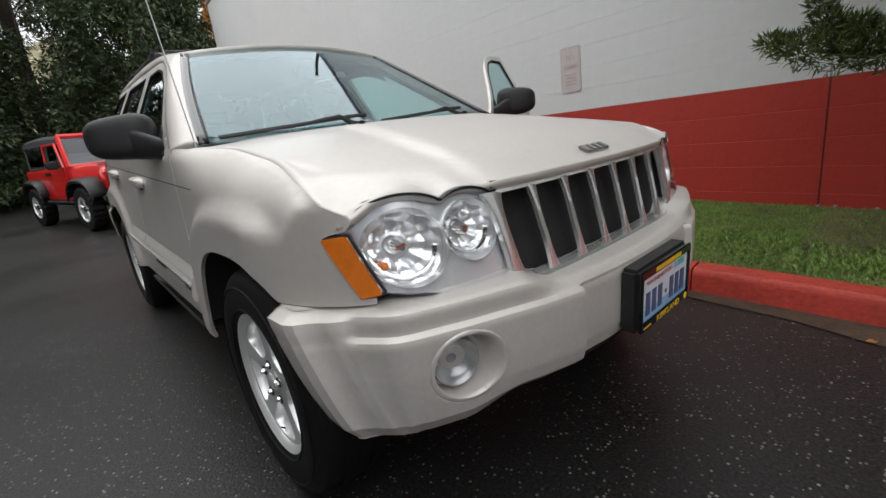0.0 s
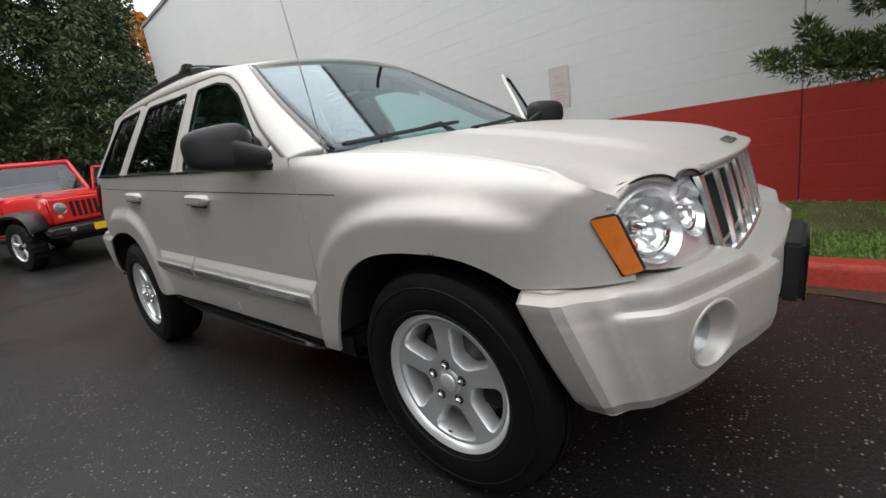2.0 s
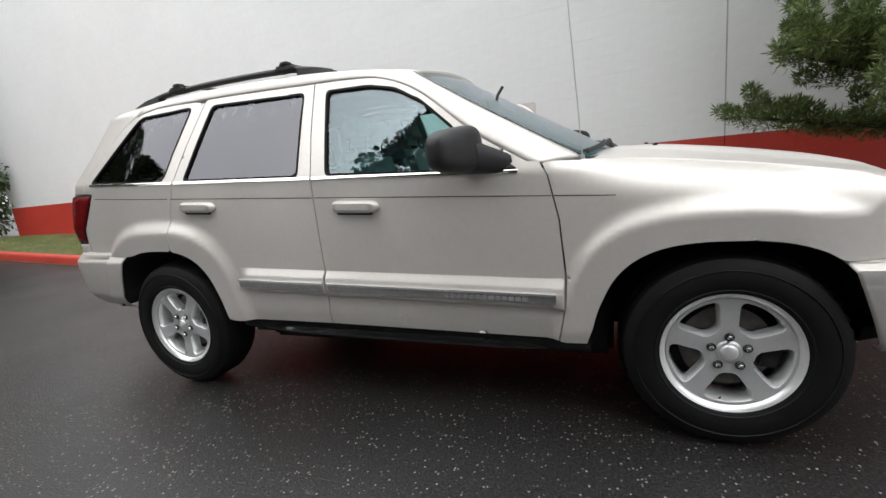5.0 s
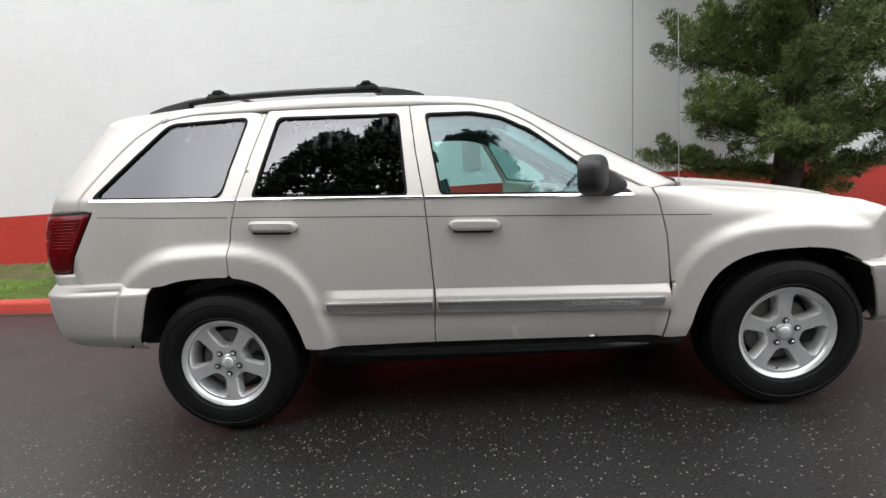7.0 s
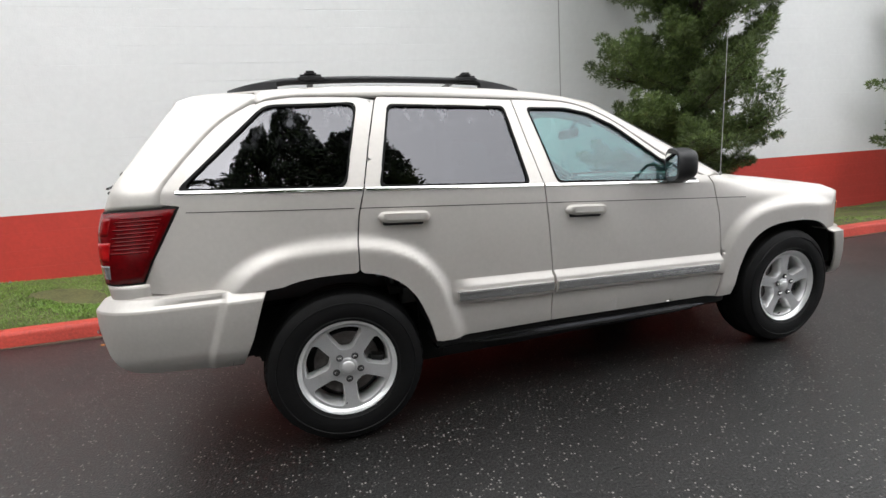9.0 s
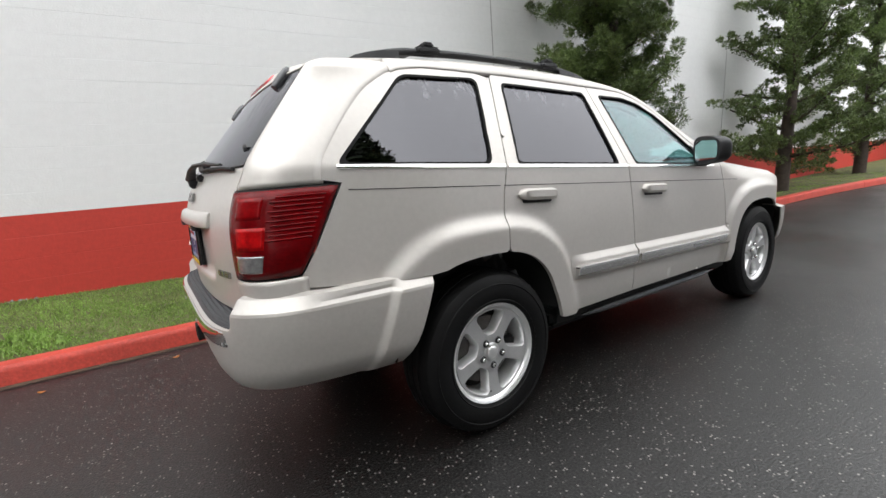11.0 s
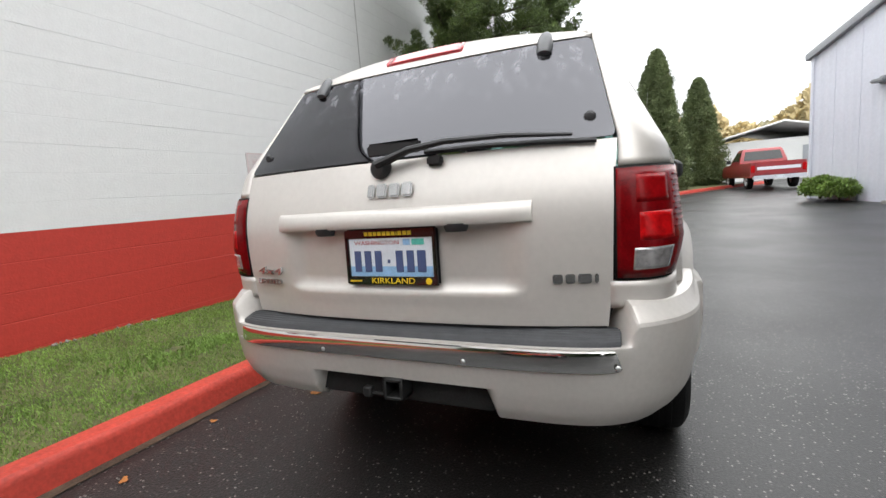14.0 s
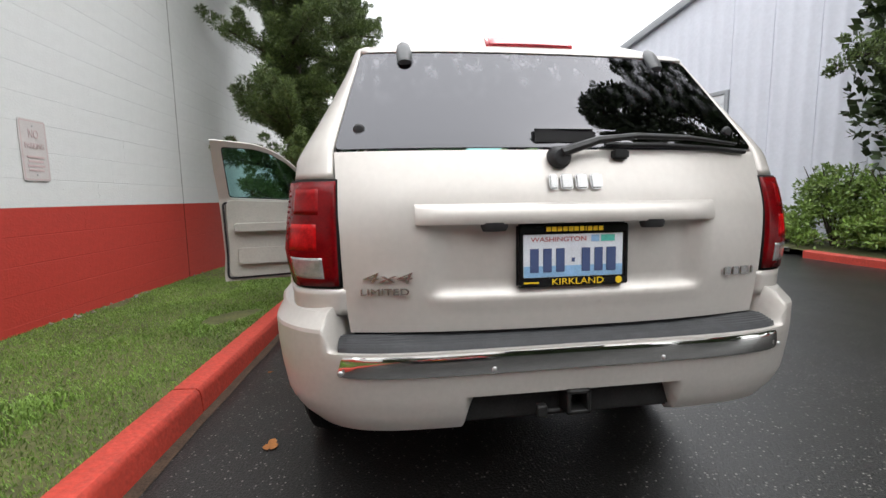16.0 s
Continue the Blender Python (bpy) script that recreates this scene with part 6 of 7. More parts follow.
join(wheel_bm, lathe([(0.0, -0.035), (0.05, -0.03), (0.065, 0.0), (0.05, 0.03), (0.0, 0.035)], 20, "x"))
join(wheel_bm, tube([(0.0, 0, 0), (0.25, 0, 0)], 0.03, 8))
part("steering_wheel", moved(wheel_bm, pose(0.36, 0.37, 0.985, 0, 24, 0)), CABINPALE, car, "pale grey steering wheel")


def seat(x, y, wide, tall):
    bm = box(x - 0.02, x + 0.50, y - wide, y + wide, 0.56, 0.72, 0.06, 4)
    st = part("seat", bm, SEATGREY, car, "grey leather seat")
    bm = box(-0.07, 0.07, -wide, wide, 0.0, tall, 0.06, 4)
    part("backrest", moved(bm, Matrix.Translation((x, y, 0.68)) @ Matrix.Rotation(radians(-13), 4, "Y")), SEATGREY, st)
    for yy in ((0,) if wide < 0.4 else (-0.42, 0.42)):
        bm = box(-0.05, 0.05, -0.125, 0.125, tall + 0.03, tall + 0.20, 0.045, 4)
        join(bm, tube([(0, -0.06, tall - 0.03), (0, -0.06, tall + 0.06)], 0.006, 6))
        join(bm, tube([(0, 0.06, tall - 0.03), (0, 0.06, tall + 0.06)], 0.006, 6))
        part("headrest", moved(bm, Matrix.Translation((x, y + yy, 0.68)) @ Matrix.Rotation(radians(-13), 4, "Y")), SEATGREY, st)
    return st


seat(-0.18, -0.37, 0.26, 0.60)
seat(-0.18, 0.37, 0.26, 0.60)
seat(-1.10, 0.0, 0.66, 0.55)
bm = box(-0.25, 0.52, -0.11, 0.11, 0.55, 0.80, 0.03, 3)
part("centre_console", bm, CABIN, car, "dark centre console")
rows = []
for x in np.linspace(-1.90, 0.12, 12):
    rows.append([(x, y, roof_z(x, y) - 0.055) for y in np.linspace(-0.56, 0.56, 9)])
grow(part("headlining", loft(rows, (0, 0, -1)), HEADLINER, car, "grey headlining"), 0.01, 1)
for s in (-1, 1):
    rows = []
    for x in np.linspace(-1.70, 0.12, 20):
        low = min(1.515, frame_top(x) - 0.085)
        rows.append([(x, s * 0.54, roof_z(x, 0.54) - 0.054), (x, s * 0.60, roof_z(x, 0.585) - 0.062), (x, s * 0.645, 0.5 * (low + 1.60) + 0.01), (x, s * (side_y(x, low) - 0.075), low), (x, s * (side_y(x, low) - 0.050), low + 0.004)])
    part("roof_side_trim", loft(rows, (0, -s, -0.5)), HEADLINER, car, "grey cloth trim along the roof side")
bm = box(-0.014, 0.014, -0.12, 0.12, -0.035, 0.035, 0.012, 3)
join(bm, tube([(0, 0, 0), (0.05, 0, 0.09)], 0.009, 6))
part("inner_mirror", moved(bm, pose(0.38, 0.0, 1.46, 0, 8, 0)), PLASTIC, car, "black rear-view mirror")
# pale pillar trims and inner door trims
for s in (-1, 1):
    rows = []
    for t in np.linspace(0.0, 1, 12):
        x, y, z = screen_edge(t)
        rows.append([(x - 0.04, s * (y - 0.035), z - 0.045), (x - 0.06, s * (y - 0.012), z - 0.05), (x - 0.11, s * (y + 0.005), z - 0.055)])
    grow(part("pillar_trim", loft(rows, (0, -s, 0)), CABIN, car, "pale inner pillar trim"), 0.01)
    trim = [(-0.27, 0.47), (-0.27, 0.60), (-0.262, 0.65), (-0.27, 1.13), (0.63, 1.085), (0.70, 1.06), (0.755, 0.85), (0.765, 0.66), (0.745, 0.46)]
    it = grow(part("inner_trim", sheet(rounded(trim, 0.06), on_side(s, -0.055), 0.06, out=(0, -s, 0)), CABINPALE, SIDE_DOORS[s], "pale grey inner door trim"), 0.03, -1)
    pocket = rounded([(-0.20, 0.58), (-0.20, 0.72), (0.60, 0.70), (0.60, 0.56)], 0.04)
    grow(part("door_pocket", sheet(pocket, on_side(s, -0.065), 0.06, out=(0, -s, 0)), CABINPALE, it, "grey door pocket"), 0.03, 1)
    rest = rounded([(-0.22, 0.865), (-0.22, 0.935), (0.40, 0.93), (0.55, 0.90), (0.40, 0.86)], 0.03)
    grow(part("armrest", sheet(rest, on_side(s, -0.065), 0.05, out=(0, -s, 0)), CABINPALE, it, "grey armrest"), 0.05, 1)
    jamb = rounded([(-0.295, 0.45), (-0.285, 0.65), (-0.30, 1.12), (0.66, 1.07), (0.78, 0.90), (0.80, 0.66), (0.77, 0.43)], 0.05)
    grow(part("door_seal", sheet(jamb, on_side(s, -0.030), 0.06, holes=[inset(jamb, 0.016)], out=(0, -s, 0)), PLASTIC, it, "black door seal"), 0.014, 1)
    rd_trim = [(-1.20, 0.85), (-1.19, 1.17), (-0.36, 1.13), (-0.35, 0.46), (-0.86, 0.46), (-0.95, 0.70)]
    grow(part("rear_inner_trim", sheet(rd_trim, on_side(s, -0.05), 0.1, out=(0, -s, 0)), CABIN, car), 0.02)
    qt = [(-2.02, 0.84), (-1.95, 1.22), (-1.30, 1.19), (-1.26, 0.86)]
    grow(part("cargo_trim", sheet(qt, on_side(s, -0.05), 0.1, out=(0, -s, 0)), CABIN, car), 0.02)
# the driver's door stands wide open
hinge = Matrix.Translation((0.815, 0.868, 0))
SIDE_DOORS[1].matrix_local = hinge @ Matrix.Rotation(radians(-66), 4, "Z") @ hinge.inverted()


# ---- trees and shrubs ----
def raw_np(name, V, F, material, parent=None, label="", kind=""):
    me = bpy.data.meshes.new(name)
    V, F = np.asarray(V, np.float32), np.asarray(F, np.int32)
    me.vertices.add(len(V))
    me.vertices.foreach_set("co", V.ravel())
    me.loops.add(F.size)
    me.loops.foreach_set("vertex_index", F.ravel())
    me.polygons.add(len(F))
    me.polygons.foreach_set("loop_start", np.arange(0, F.size, F.shape[1], dtype=np.int32))
    me.update(calc_edges=True)
    me.materials.append(material)
    ob = new(name, me)
    if parent is not None:
        ob.parent = parent
    if label or kind:
        tagged(ob, label, kind=kind)
    return ob


def needles(rng, centres, radii, per, length, width, up=0.35, squash=0.45, quad=True):
    """Sprays of narrow leaves on the shells of flattened clumps."""
    c = np.repeat(np.asarray(centres, float), per, axis=0)
    r = np.repeat(np.asarray(radii, float), per)
    n = len(c)
    d = rng.normal(size=(n, 3))
    d /= np.linalg.norm(d, axis=1, keepdims=True)
    shell = rng.random(n) ** 0.45
    sc = np.stack([r, r, r * squash], 1)
    base = c + d * sc * (0.25 + 0.75 * shell)[:, None]
    aim = d + rng.normal(size=(n, 3)) * 0.55 + np.array([0, 0, up])
    aim /= np.linalg.norm(aim, axis=1, keepdims=True)
    side = np.cross(aim, rng.normal(size=(n, 3)))
    side /= np.linalg.norm(side, axis=1, keepdims=True) + 1e-9
    ln = length * rng.uniform(0.6, 1.4, n)[:, None]
    w = width * rng.uniform(0.6, 1.4, n)[:, None]
    tip = base + aim * ln
    midl = base + aim * ln * 0.5
    V = np.stack([base, midl - side * w, tip, midl + side * w], 1).reshape(-1, 3)
    F = np.arange(4 * n, dtype=np.int32).reshape(-1, 4)
    return V, F


def limb_points(rng, start, direction, length, sag, n=7):
    pts = [np.array(start, float)]
    d = np.array(direction, float)
    d /= np.linalg.norm(d)
    for i in range(n - 1):
        d = d + rng.normal(size=3) * 0.10 + np.array([0, 0, sag])
        d /= np.linalg.norm(d)
        pts.append(pts[-1] + d * length / (n - 1))
    return pts


def pine(at, height, spread, seed, label, clumps=7, per=230, lean=(0.0, 0.0), low=0.5, material=None, top_spread=0.5, extra=(), plume=1.0, limbs_per=6.5, blade=0.0042, tuft=1.0, lee=1.0):
    """A ragged garden pine: trunk, separate limbs, flat pads of needles along each, kept off the wall."""
    rng = np.random.default_rng(seed)
    tree = tagged(empty("pine_tree", at), label, "tree", group="pines on the verge")
    trunk = [(lean[0] * t * height + 0.05 * math.sin(5 * t), lean[1] * t * height + 0.04 * math.cos(4 * t), height * t - 0.1) for t in np.linspace(0, 1, 12)]
    part("trunk", tube(trunk, [0.15 * (1 - 0.85 * t) for t in np.linspace(0, 1, 12)], 10), BARK, tree, "rough dark brown trunk")
    cs, rs = [], []
    limbs = []
    count = int(height * limbs_per)
    for i in range(count):
        t = low / height + (1 - low / height) * (i + 0.5) / count
        a = i * 2.399 + rng.uniform(-0.3, 0.3)
        k = min(int(t * 11), 10)
        s = tuple(a0 + (b0 - a0) * (t * 11 - k) for a0, b0 in zip(trunk[k], trunk[k + 1]))
        ln = spread * (1 - (1 - top_spread) * t) * rng.uniform(0.7, 1.2) * (1 - max(0, t - 0.8) * 2.5)
        if math.cos(a) > 0.2 and t * height < 3.0:
            ln *= lee
        back = math.sin(a) * (0.35 if math.sin(a) > 0 and at[1] > 0 else 1.0)
        limbs.append(limb_points(rng, s, (math.cos(a), back, rng.uniform(0.0, 0.35)), max(ln, 0.25), 0.03))
    for s, d, ln in extra:
        limbs.append(limb_points(rng, s, d, ln, 0.02, 10))
    for pts in limbs:
        part("limb", tube(pts, [0.035 * (1 - 0.8 * j / len(pts)) for j in range(len(pts))], 5), BARK, tree)
        for j in range(clumps):
            f = 0.14 + 0.86 * j / (clumps - 1)
            q = f * (len(pts) - 1)
            b = min(int(q), len(pts) - 2)
            p = pts[b] + (pts[b + 1] - pts[b]) * (q - b)
            way = pts[b + 1] - pts[b]
            way = way / np.linalg.norm(way) * 0.55 + rng.normal(size=3) * 0.55 + np.array([0, 0, 0.45])
            way /= np.linalg.norm(way)
            ln = rng.uniform(0.16, 0.42) * plume
            if at[1] > 0 and at[1] + p[1] > wall_y(at[0] + p[0]) - 0.22:
                continue
            for k in range(4):
                cs.append(p + way * ln * (k / 3) + np.array([0, 0, 0.10 * ln * (k / 3) ** 2]))
                rs.append((0.135 - 0.026 * k) * rng.uniform(0.75, 1.2) * plume * tuft)
    V, F = needles(rng, cs, rs, per, 0.055, blade, up=0.5, squash=0.7)
    raw_np("crown", V, F, material or NEEDLE, tree, "dark green needle pads with paler tips")
    return tree


def cone_tree(name, at, height, radius, seed, label, clumps, per, material, leaf=(0.16, 0.035), bare=0.0, round_top=0.75, group="", up=0.7, squash=1.3):
    """A dense upright conifer with an uneven outline."""
    rng = np.random.default_rng(seed)
    tree = tagged(empty(name, at), label, "tree", group=group)
    part("trunk", tube([(0, 0, -0.1), (0.05, 0, height * 0.5), (0, 0.03, height * 0.92)], [radius * 0.12, radius * 0.08, 0.02], 8), BARK, tree, "brown trunk")
    t = rng.random(clumps) ** 1.15
    a = rng.uniform(0, 2 * math.pi, clumps)
    lump = 1 + 0.16 * np.sin(3 * a + 5 * t) + 0.12 * np.sin(7 * a - 11 * t) + rng.normal(size=clumps) * 0.06
    R = radius * (1 - t) ** round_top * lump * np.minimum(1, (t + 0.12) * 5) + 0.05
    rad = R * rng.uniform(0.72, 1.0, clumps)
    cs = np.stack([rad * np.cos(a), rad * np.sin(a), bare + (height - bare) * t], 1)
    rs = radius * rng.uniform(0.10, 0.2, clumps) * (1 - 0.5 * t)
    V, F = needles(rng, cs, rs, per, leaf[0], leaf[1], up=up, squash=squash)
    raw_np("crown", V, F, material, tree, "dense evergreen foliage")
    return tree


# height and wide limbs above 4.5 m are unseen, added to shade wall and road
pine((3.26, 1.78, 0.12), 8.6, 1.30, 11, "ragged dark green pine on the grass verge by the wall", lean=(0.02, -0.01), clumps=9, per=250, blade=0.0042, tuft=1.0, low=0.8, plume=1.05, limbs_per=8.0, lee=0.7,
     extra=(((0.1, 0, 3.4), (1, -0.25, 0.35), 2.7), ((0.1, 0, 3.8), (0.9, -0.5, 0.3), 2.5), ((0.0, 0, 1.5), (-1, -0.3, 0.08), 1.0), ((0.0, 0, 1.9), (-1, -0.1, 0.1), 1.05), ((0.0, 0, 1.25), (-0.6, -0.8, 0.1), 1.0), ((0.0, 0, 3.1), (-1, -0.3, 0.25), 1.2), ((0.0, 0, 3.9), (-1, 0.1, 0.2), 1.25))
     + tuple(((0.1, 0, 4.5 + 0.33 * k), (math.cos(2.4 * k), 0.5 * math.sin(2.4 * k) - 0.45, 0.06), 2.7 - 0.12 * k) for k in range(11)))
pine((9.2, 1.45, gz(9.2) + 0.1), 6.6, 1.85, 12, "ragged pine standing further along the verge", clumps=8, per=130, blade=0.0095, tuft=0.72, lean=(0.03, -0.02), low=0.5, top_spread=0.3, plume=1.45, limbs_per=6.6)
pine((13.6, 1.1, gz(13.6) + 0.1), 5.4, 1.6, 13, "smaller pine at the verge's far end", clumps=7, per=120, blade=0.010, tuft=0.74, lean=(-0.02, -0.02), low=0.4, top_spread=0.3, plume=1.45, limbs_per=6.6)
pine((1.35, -8.0, 0.1), 9.0, 1.85, 14, "dark conifer overhanging the planted bed", clumps=8, per=130, blade=0.013, low=2.3, plume=1.5, limbs_per=7, top_spread=0.7)
for i, (x, y, h, r) in enumerate(((0.9, -9.2, 16.0, 2.4), (-1.9, -8.4, 17.5, 2.4), (-4.6, -9.0, 16.5, 2.3))):
    cone_tree("tall_conifer", (x, y, 0.1), h, r, 90 + i, "tall dark conifer in the planted bed across the road", 900, 44, CEDAR, leaf=(0.20, 0.06), bare=1.2, round_top=0.38, group="tall conifers across the road")
for i, (x, y, h, r) in enumerate(((-16.2, 2.25, 12.0, 2.9), (-17.2, -3.4, 11.5, 2.4), (-15.5, -6.8, 10.0, 2.2), (-12.5, -10.2, 9.0, 2.0), (-20.5, -0.8, 13.5, 3.3), (-19.5, -6.0, 13.0, 3.2))):
    cone_tree("hedge_conifer", (x, y, gz(x) - 0.02), h, r, 30 + i, "tall dark green conifer behind the red car", 1100 if i < 4 else 700, 110 if i < 4 else 60, CEDAR, leaf=(0.17, 0.030), round_top=0.42, group="conifers behind the red car", up=-0.5, squash=0.8)
cone_tree("cypress_tree", (20.8, -1.9, gz(20.8)), 6.75, 1.26, 41, "tall clipped cone-shaped conifer by the road", 1700, 80, CYPRESS, leaf=(0.10, 0.022), round_top=0.56, group="cone conifers")
cone_tree("cypress_tree", (24.5, -4.1, gz(24.5)), 5.75, 1.30, 42, "cone-shaped conifer further down the road", 1400, 70, CYPRESS, leaf=(0.10, 0.022), round_top=0.62, group="cone conifers")
cone_tree("autumn_tree", (-30.0, 9.7, gz(-30)), 11.0, 2.0, 43, "orange autumn tree beyond the end of the wall", 350, 40, AUTUMN, leaf=(0.16, 0.07), bare=1.5, round_top=0.5)


def shrub(at, r, h, seed, label):
    rng = np.random.default_rng(seed)
    sh = tagged(empty("shrub", at), label, "shrub", group="shrubs in the bed")
    stems = bmesh.new()
    for k in range(7):
        a = k * 0.9
        join(stems, tube([(0, 0, -0.05), (0.3 * r * math.cos(a), 0.3 * r * math.sin(a), h * 0.5), (0.6 * r * math.cos(a), 0.6 * r * math.sin(a), h * 0.85)], [0.02, 0.014, 0.006], 5))
    part("stems", stems, BARK, sh, "thin brown stems")
    n = 160
    d = rng.normal(size=(n, 3))
    d /= np.linalg.norm(d, axis=1, keepdims=True)
    d[:, 2] = np.abs(d[:, 2])
    cs = d * np.array([r, r, h * 0.8]) * rng.uniform(0.55, 1.0, (n, 1)) + np.array([0, 0, 0.15])
    V, F = needles(rng, cs, rng.uniform(0.08, 0.17, n), 60, 0.07, 0.02, up=0.5, squash=0.8)
    raw_np("leaves", V, F, SHRUB, sh, "glossy yellow-green leaves")
    return sh


for i, (x, y, r, h) in enumerate(((3.35, -7.7, 0.85, 1.75), (2.2, -7.7, 0.85, 1.6), (4.5, -7.4, 0.5, 0.7), (12.4, -5.7, 0.45, 0.5), (11.7, -5.9, 0.4, 0.4))):
    shrub((x, y, 0.1 + gz(x)), r, h, 60 + i, "rounded yellow-green shrub in a kerbed bed" if i < 3 else "low dark shrub at the foot of the metal building")

# planted bed across the road
bed = tagged(empty("planted_bed"), "kerbed bed of bark and soil across the road", "bed", kind="structure")
bed_ol = rounded([(7.0, -6.75), (2.0, -6.55), (-6.0, -7.6), (-6.0, -10.0), (2.0, -8.9), (6.6, -7.6)], 0.5)
part("bed_soil", sheet(inset(bed_ol, 0.12), lambda u, v: (u, v, gz(u) + 0.11 + 0.03 * noise.noise(Vector((u, v, 0)))), 0.5, out=(0, 0, 1)), SOIL, bed)
ring = dense(bed_ol, 0.4)
inn = inset(ring, 0.14)


def bed_kerb(ids):
    rows = []
    for i in ids:
        (x, y), (u, v) = ring[i % len(ring)], inn[i % len(ring)]
        z = gz(x)
        rows.append([(x, y, z - 0.02), (x, y, z + 0.11), (x + (u - x) * 0.15, y + (v - y) * 0.15, z + 0.13), (u, v, z + 0.13), (u, v, z + 0.05)])
    return loft(rows)


cut = [i for i in range(len(ring) + 1)]
red_ids = [i for i in cut if ring[i % len(ring)][0] < 2.9 and ring[i % len(ring)][1] > -8.6]
grey_ids = [i for i in cut if not (ring[i % len(ring)][0] < 2.9 and ring[i % len(ring)][1] > -8.6)]
part("red_kerb", bed_kerb(red_ids), KERBRED, bed, "red painted length of kerb")
split = [i for i in range(1, len(grey_ids)) if grey_ids[i] - grey_ids[i - 1] > 1]
for seg in ((grey_ids[:split[0]], grey_ids[split[0]:]) if split else (grey_ids,)):
    part("grey_kerb", bed_kerb(seg), CONCRETE, bed, "bare grey concrete kerb")

# ---- pale metal building across the road ----
BX0, BY0, BX1, BY1, BH = 13.4, -5.75, -3.0, -10.5, 4.4


def gable(u):
    return BH + 0.26 * min(u, 9.0) - 0.26 * max(0.0, u - 9.0)


blen = math.hypot(BX1 - BX0, BY1 - BY0)
bm_m = Matrix.Translation((BX0, BY0, 0)) @ Matrix.Rotation(math.atan2(BY1 - BY0, BX1 - BX0), 4, "Z")
shed = tagged(empty("metal_building"), "pale lavender-white metal-sided warehouse with a roller door", "building")
part("core", moved(box(0.0, blen, 0.06, 9.0, -0.2, BH - 0.05), bm_m), SIDING, shed, smooth=False)
DOORS = ((4.3, 7.4, 0.15, 3.5),)


def siding(u0, u1, z0, z1):
    rows = []
    u = u0
    while u <= u1 + 1e-6:
        rows += [[(min(u + du, u1), dy, z) for z in (z0, gable(min(u + du, u1)))] for du, dy in ((0.0, 0.0), (0.04, -0.014), (0.10, -0.014), (0.14, 0.0))]
        u += 0.30
    rows.append([(u1, 0.0, z) for z in (z0, gable(u1))])
    return moved(loft(rows, (0, -1, 0)), bm_m)


edges = [0.0, 0.9, 1.8, 2.7, 3.6, 4.2, 7.5, 8.4, 9.3, 10.2, 11.4, 12.3, 13.2, 14.1, 15.0, 15.9, blen]
for a, b in zip(edges, edges[1:]):
    low = 0.0
    for d0, d1, _, top in DOORS:
        if a <= d0 and b >= d1:
            low = top + 0.08
    part("siding_panel", siding(a, b, low, BH), SIDING, shed, angle=20)
for d0, d1, z0, z1 in DOORS:
    wide = d1 - d0 > 2
    dr = part("roller_door" if wide else "side_door", moved(box(d0, d1, 0.0, 0.05, z0, z1), bm_m), DOORWHITE, shed, "white slatted roller door" if wide else "plain pale steel door", smooth=False)
    if wide:
        for k in range(14):
            z = z0 + (z1 - z0) * k / 14
            part("slat", moved(box(d0 + 0.02, d1 - 0.02, -0.022, 0.0, z + 0.012, z + (z1 - z0) / 14 - 0.012, 0.006, 1), bm_m), DOORWHITE, dr)
    for u0, u1, za, zb in ((d0 - 0.09, d0, z0, z1 + 0.09), (d1, d1 + 0.09, z0, z1 + 0.09), (d0, d1, z1, z1 + 0.09)):
        part("door_frame", moved(box(u0, u1, -0.045, 0.03, za, zb, 0.006, 1), bm_m), EAVE, dr, "grey steel frame")
rows = [[(u, v, gable(u) + h) for v, h in ((0.05, -0.10), (-0.14, -0.10), (-0.16, 0.04), (-0.14, 0.10), (0.1, 0.10))] for u in (-0.12, 3.0, 6.0, 9.0, 12.0, blen)]
part("eave", moved(loft(rows, (0, -1, 0)), bm_m), EAVE, shed, "grey metal verge trim")
rows = [[(u, v, gable(u) + 0.10) for v in (-0.12, 4.5, 9.1)] for u in (-0.15, 3.0, 6.0, 9.0, 12.0, blen + 0.1)]
part("roof", moved(loft(rows, (0, 0, 1)), bm_m), EAVE, shed)
part("corner_trim", moved(box(-0.03, 0.10, -0.05, 0.02, 0.0, BH, 0.01), bm_m), SIDING, shed)
lamp = box(2.35, 2.75, -0.24, -0.03, 3.05, 3.14, 0.03, 2)
box(2.48, 2.62, -0.12, 0.0, 3.0, 3.2, 0.02, 2, lamp)
part("wall_lamp", moved(lamp, bm_m), EAVE, shed, "grey wall lamp")
apron = box(3.0, blen, -0.35, 0.05, -0.2, 0.18, 0.02)
part("footing", moved(apron, bm_m), CONCRETE, shed, "low concrete footing")

# ---- far distance: a low house, and woods with mist put into their colour ----
far = tagged(empty("low_house", (34.0, -9.0, gz(30))), "low white house with a shallow roof in the mist", "house")
part("wall", box(-5, 5, -4, 4, -0.3, 2.4), mat("far_house_wall", (0.62, 0.63, 0.62), rough=0.8, var=0.05, scale=1), far, smooth=False)
rows = [[(x, y, 2.35 + h) for y, h in ((-4.5, 0.0), (0.0, 1.1), (4.5, 0.0))] for x in (-5.4, 5.4)]
grow(part("roof", loft(rows, (0, 0, 1)), mat("far_house_roof", (0.74, 0.74, 0.73), rough=0.8, var=0.05, scale=1), far, "pale grey roof"), 0.12)
for y in (-2.2, 0.8):
    part("window", box(-5.03, -4.98, y, y + 1.2, 0.9, 1.9), mat("far_window", (0.30, 0.32, 0.34), rough=0.3), far, smooth=False)
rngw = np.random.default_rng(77)
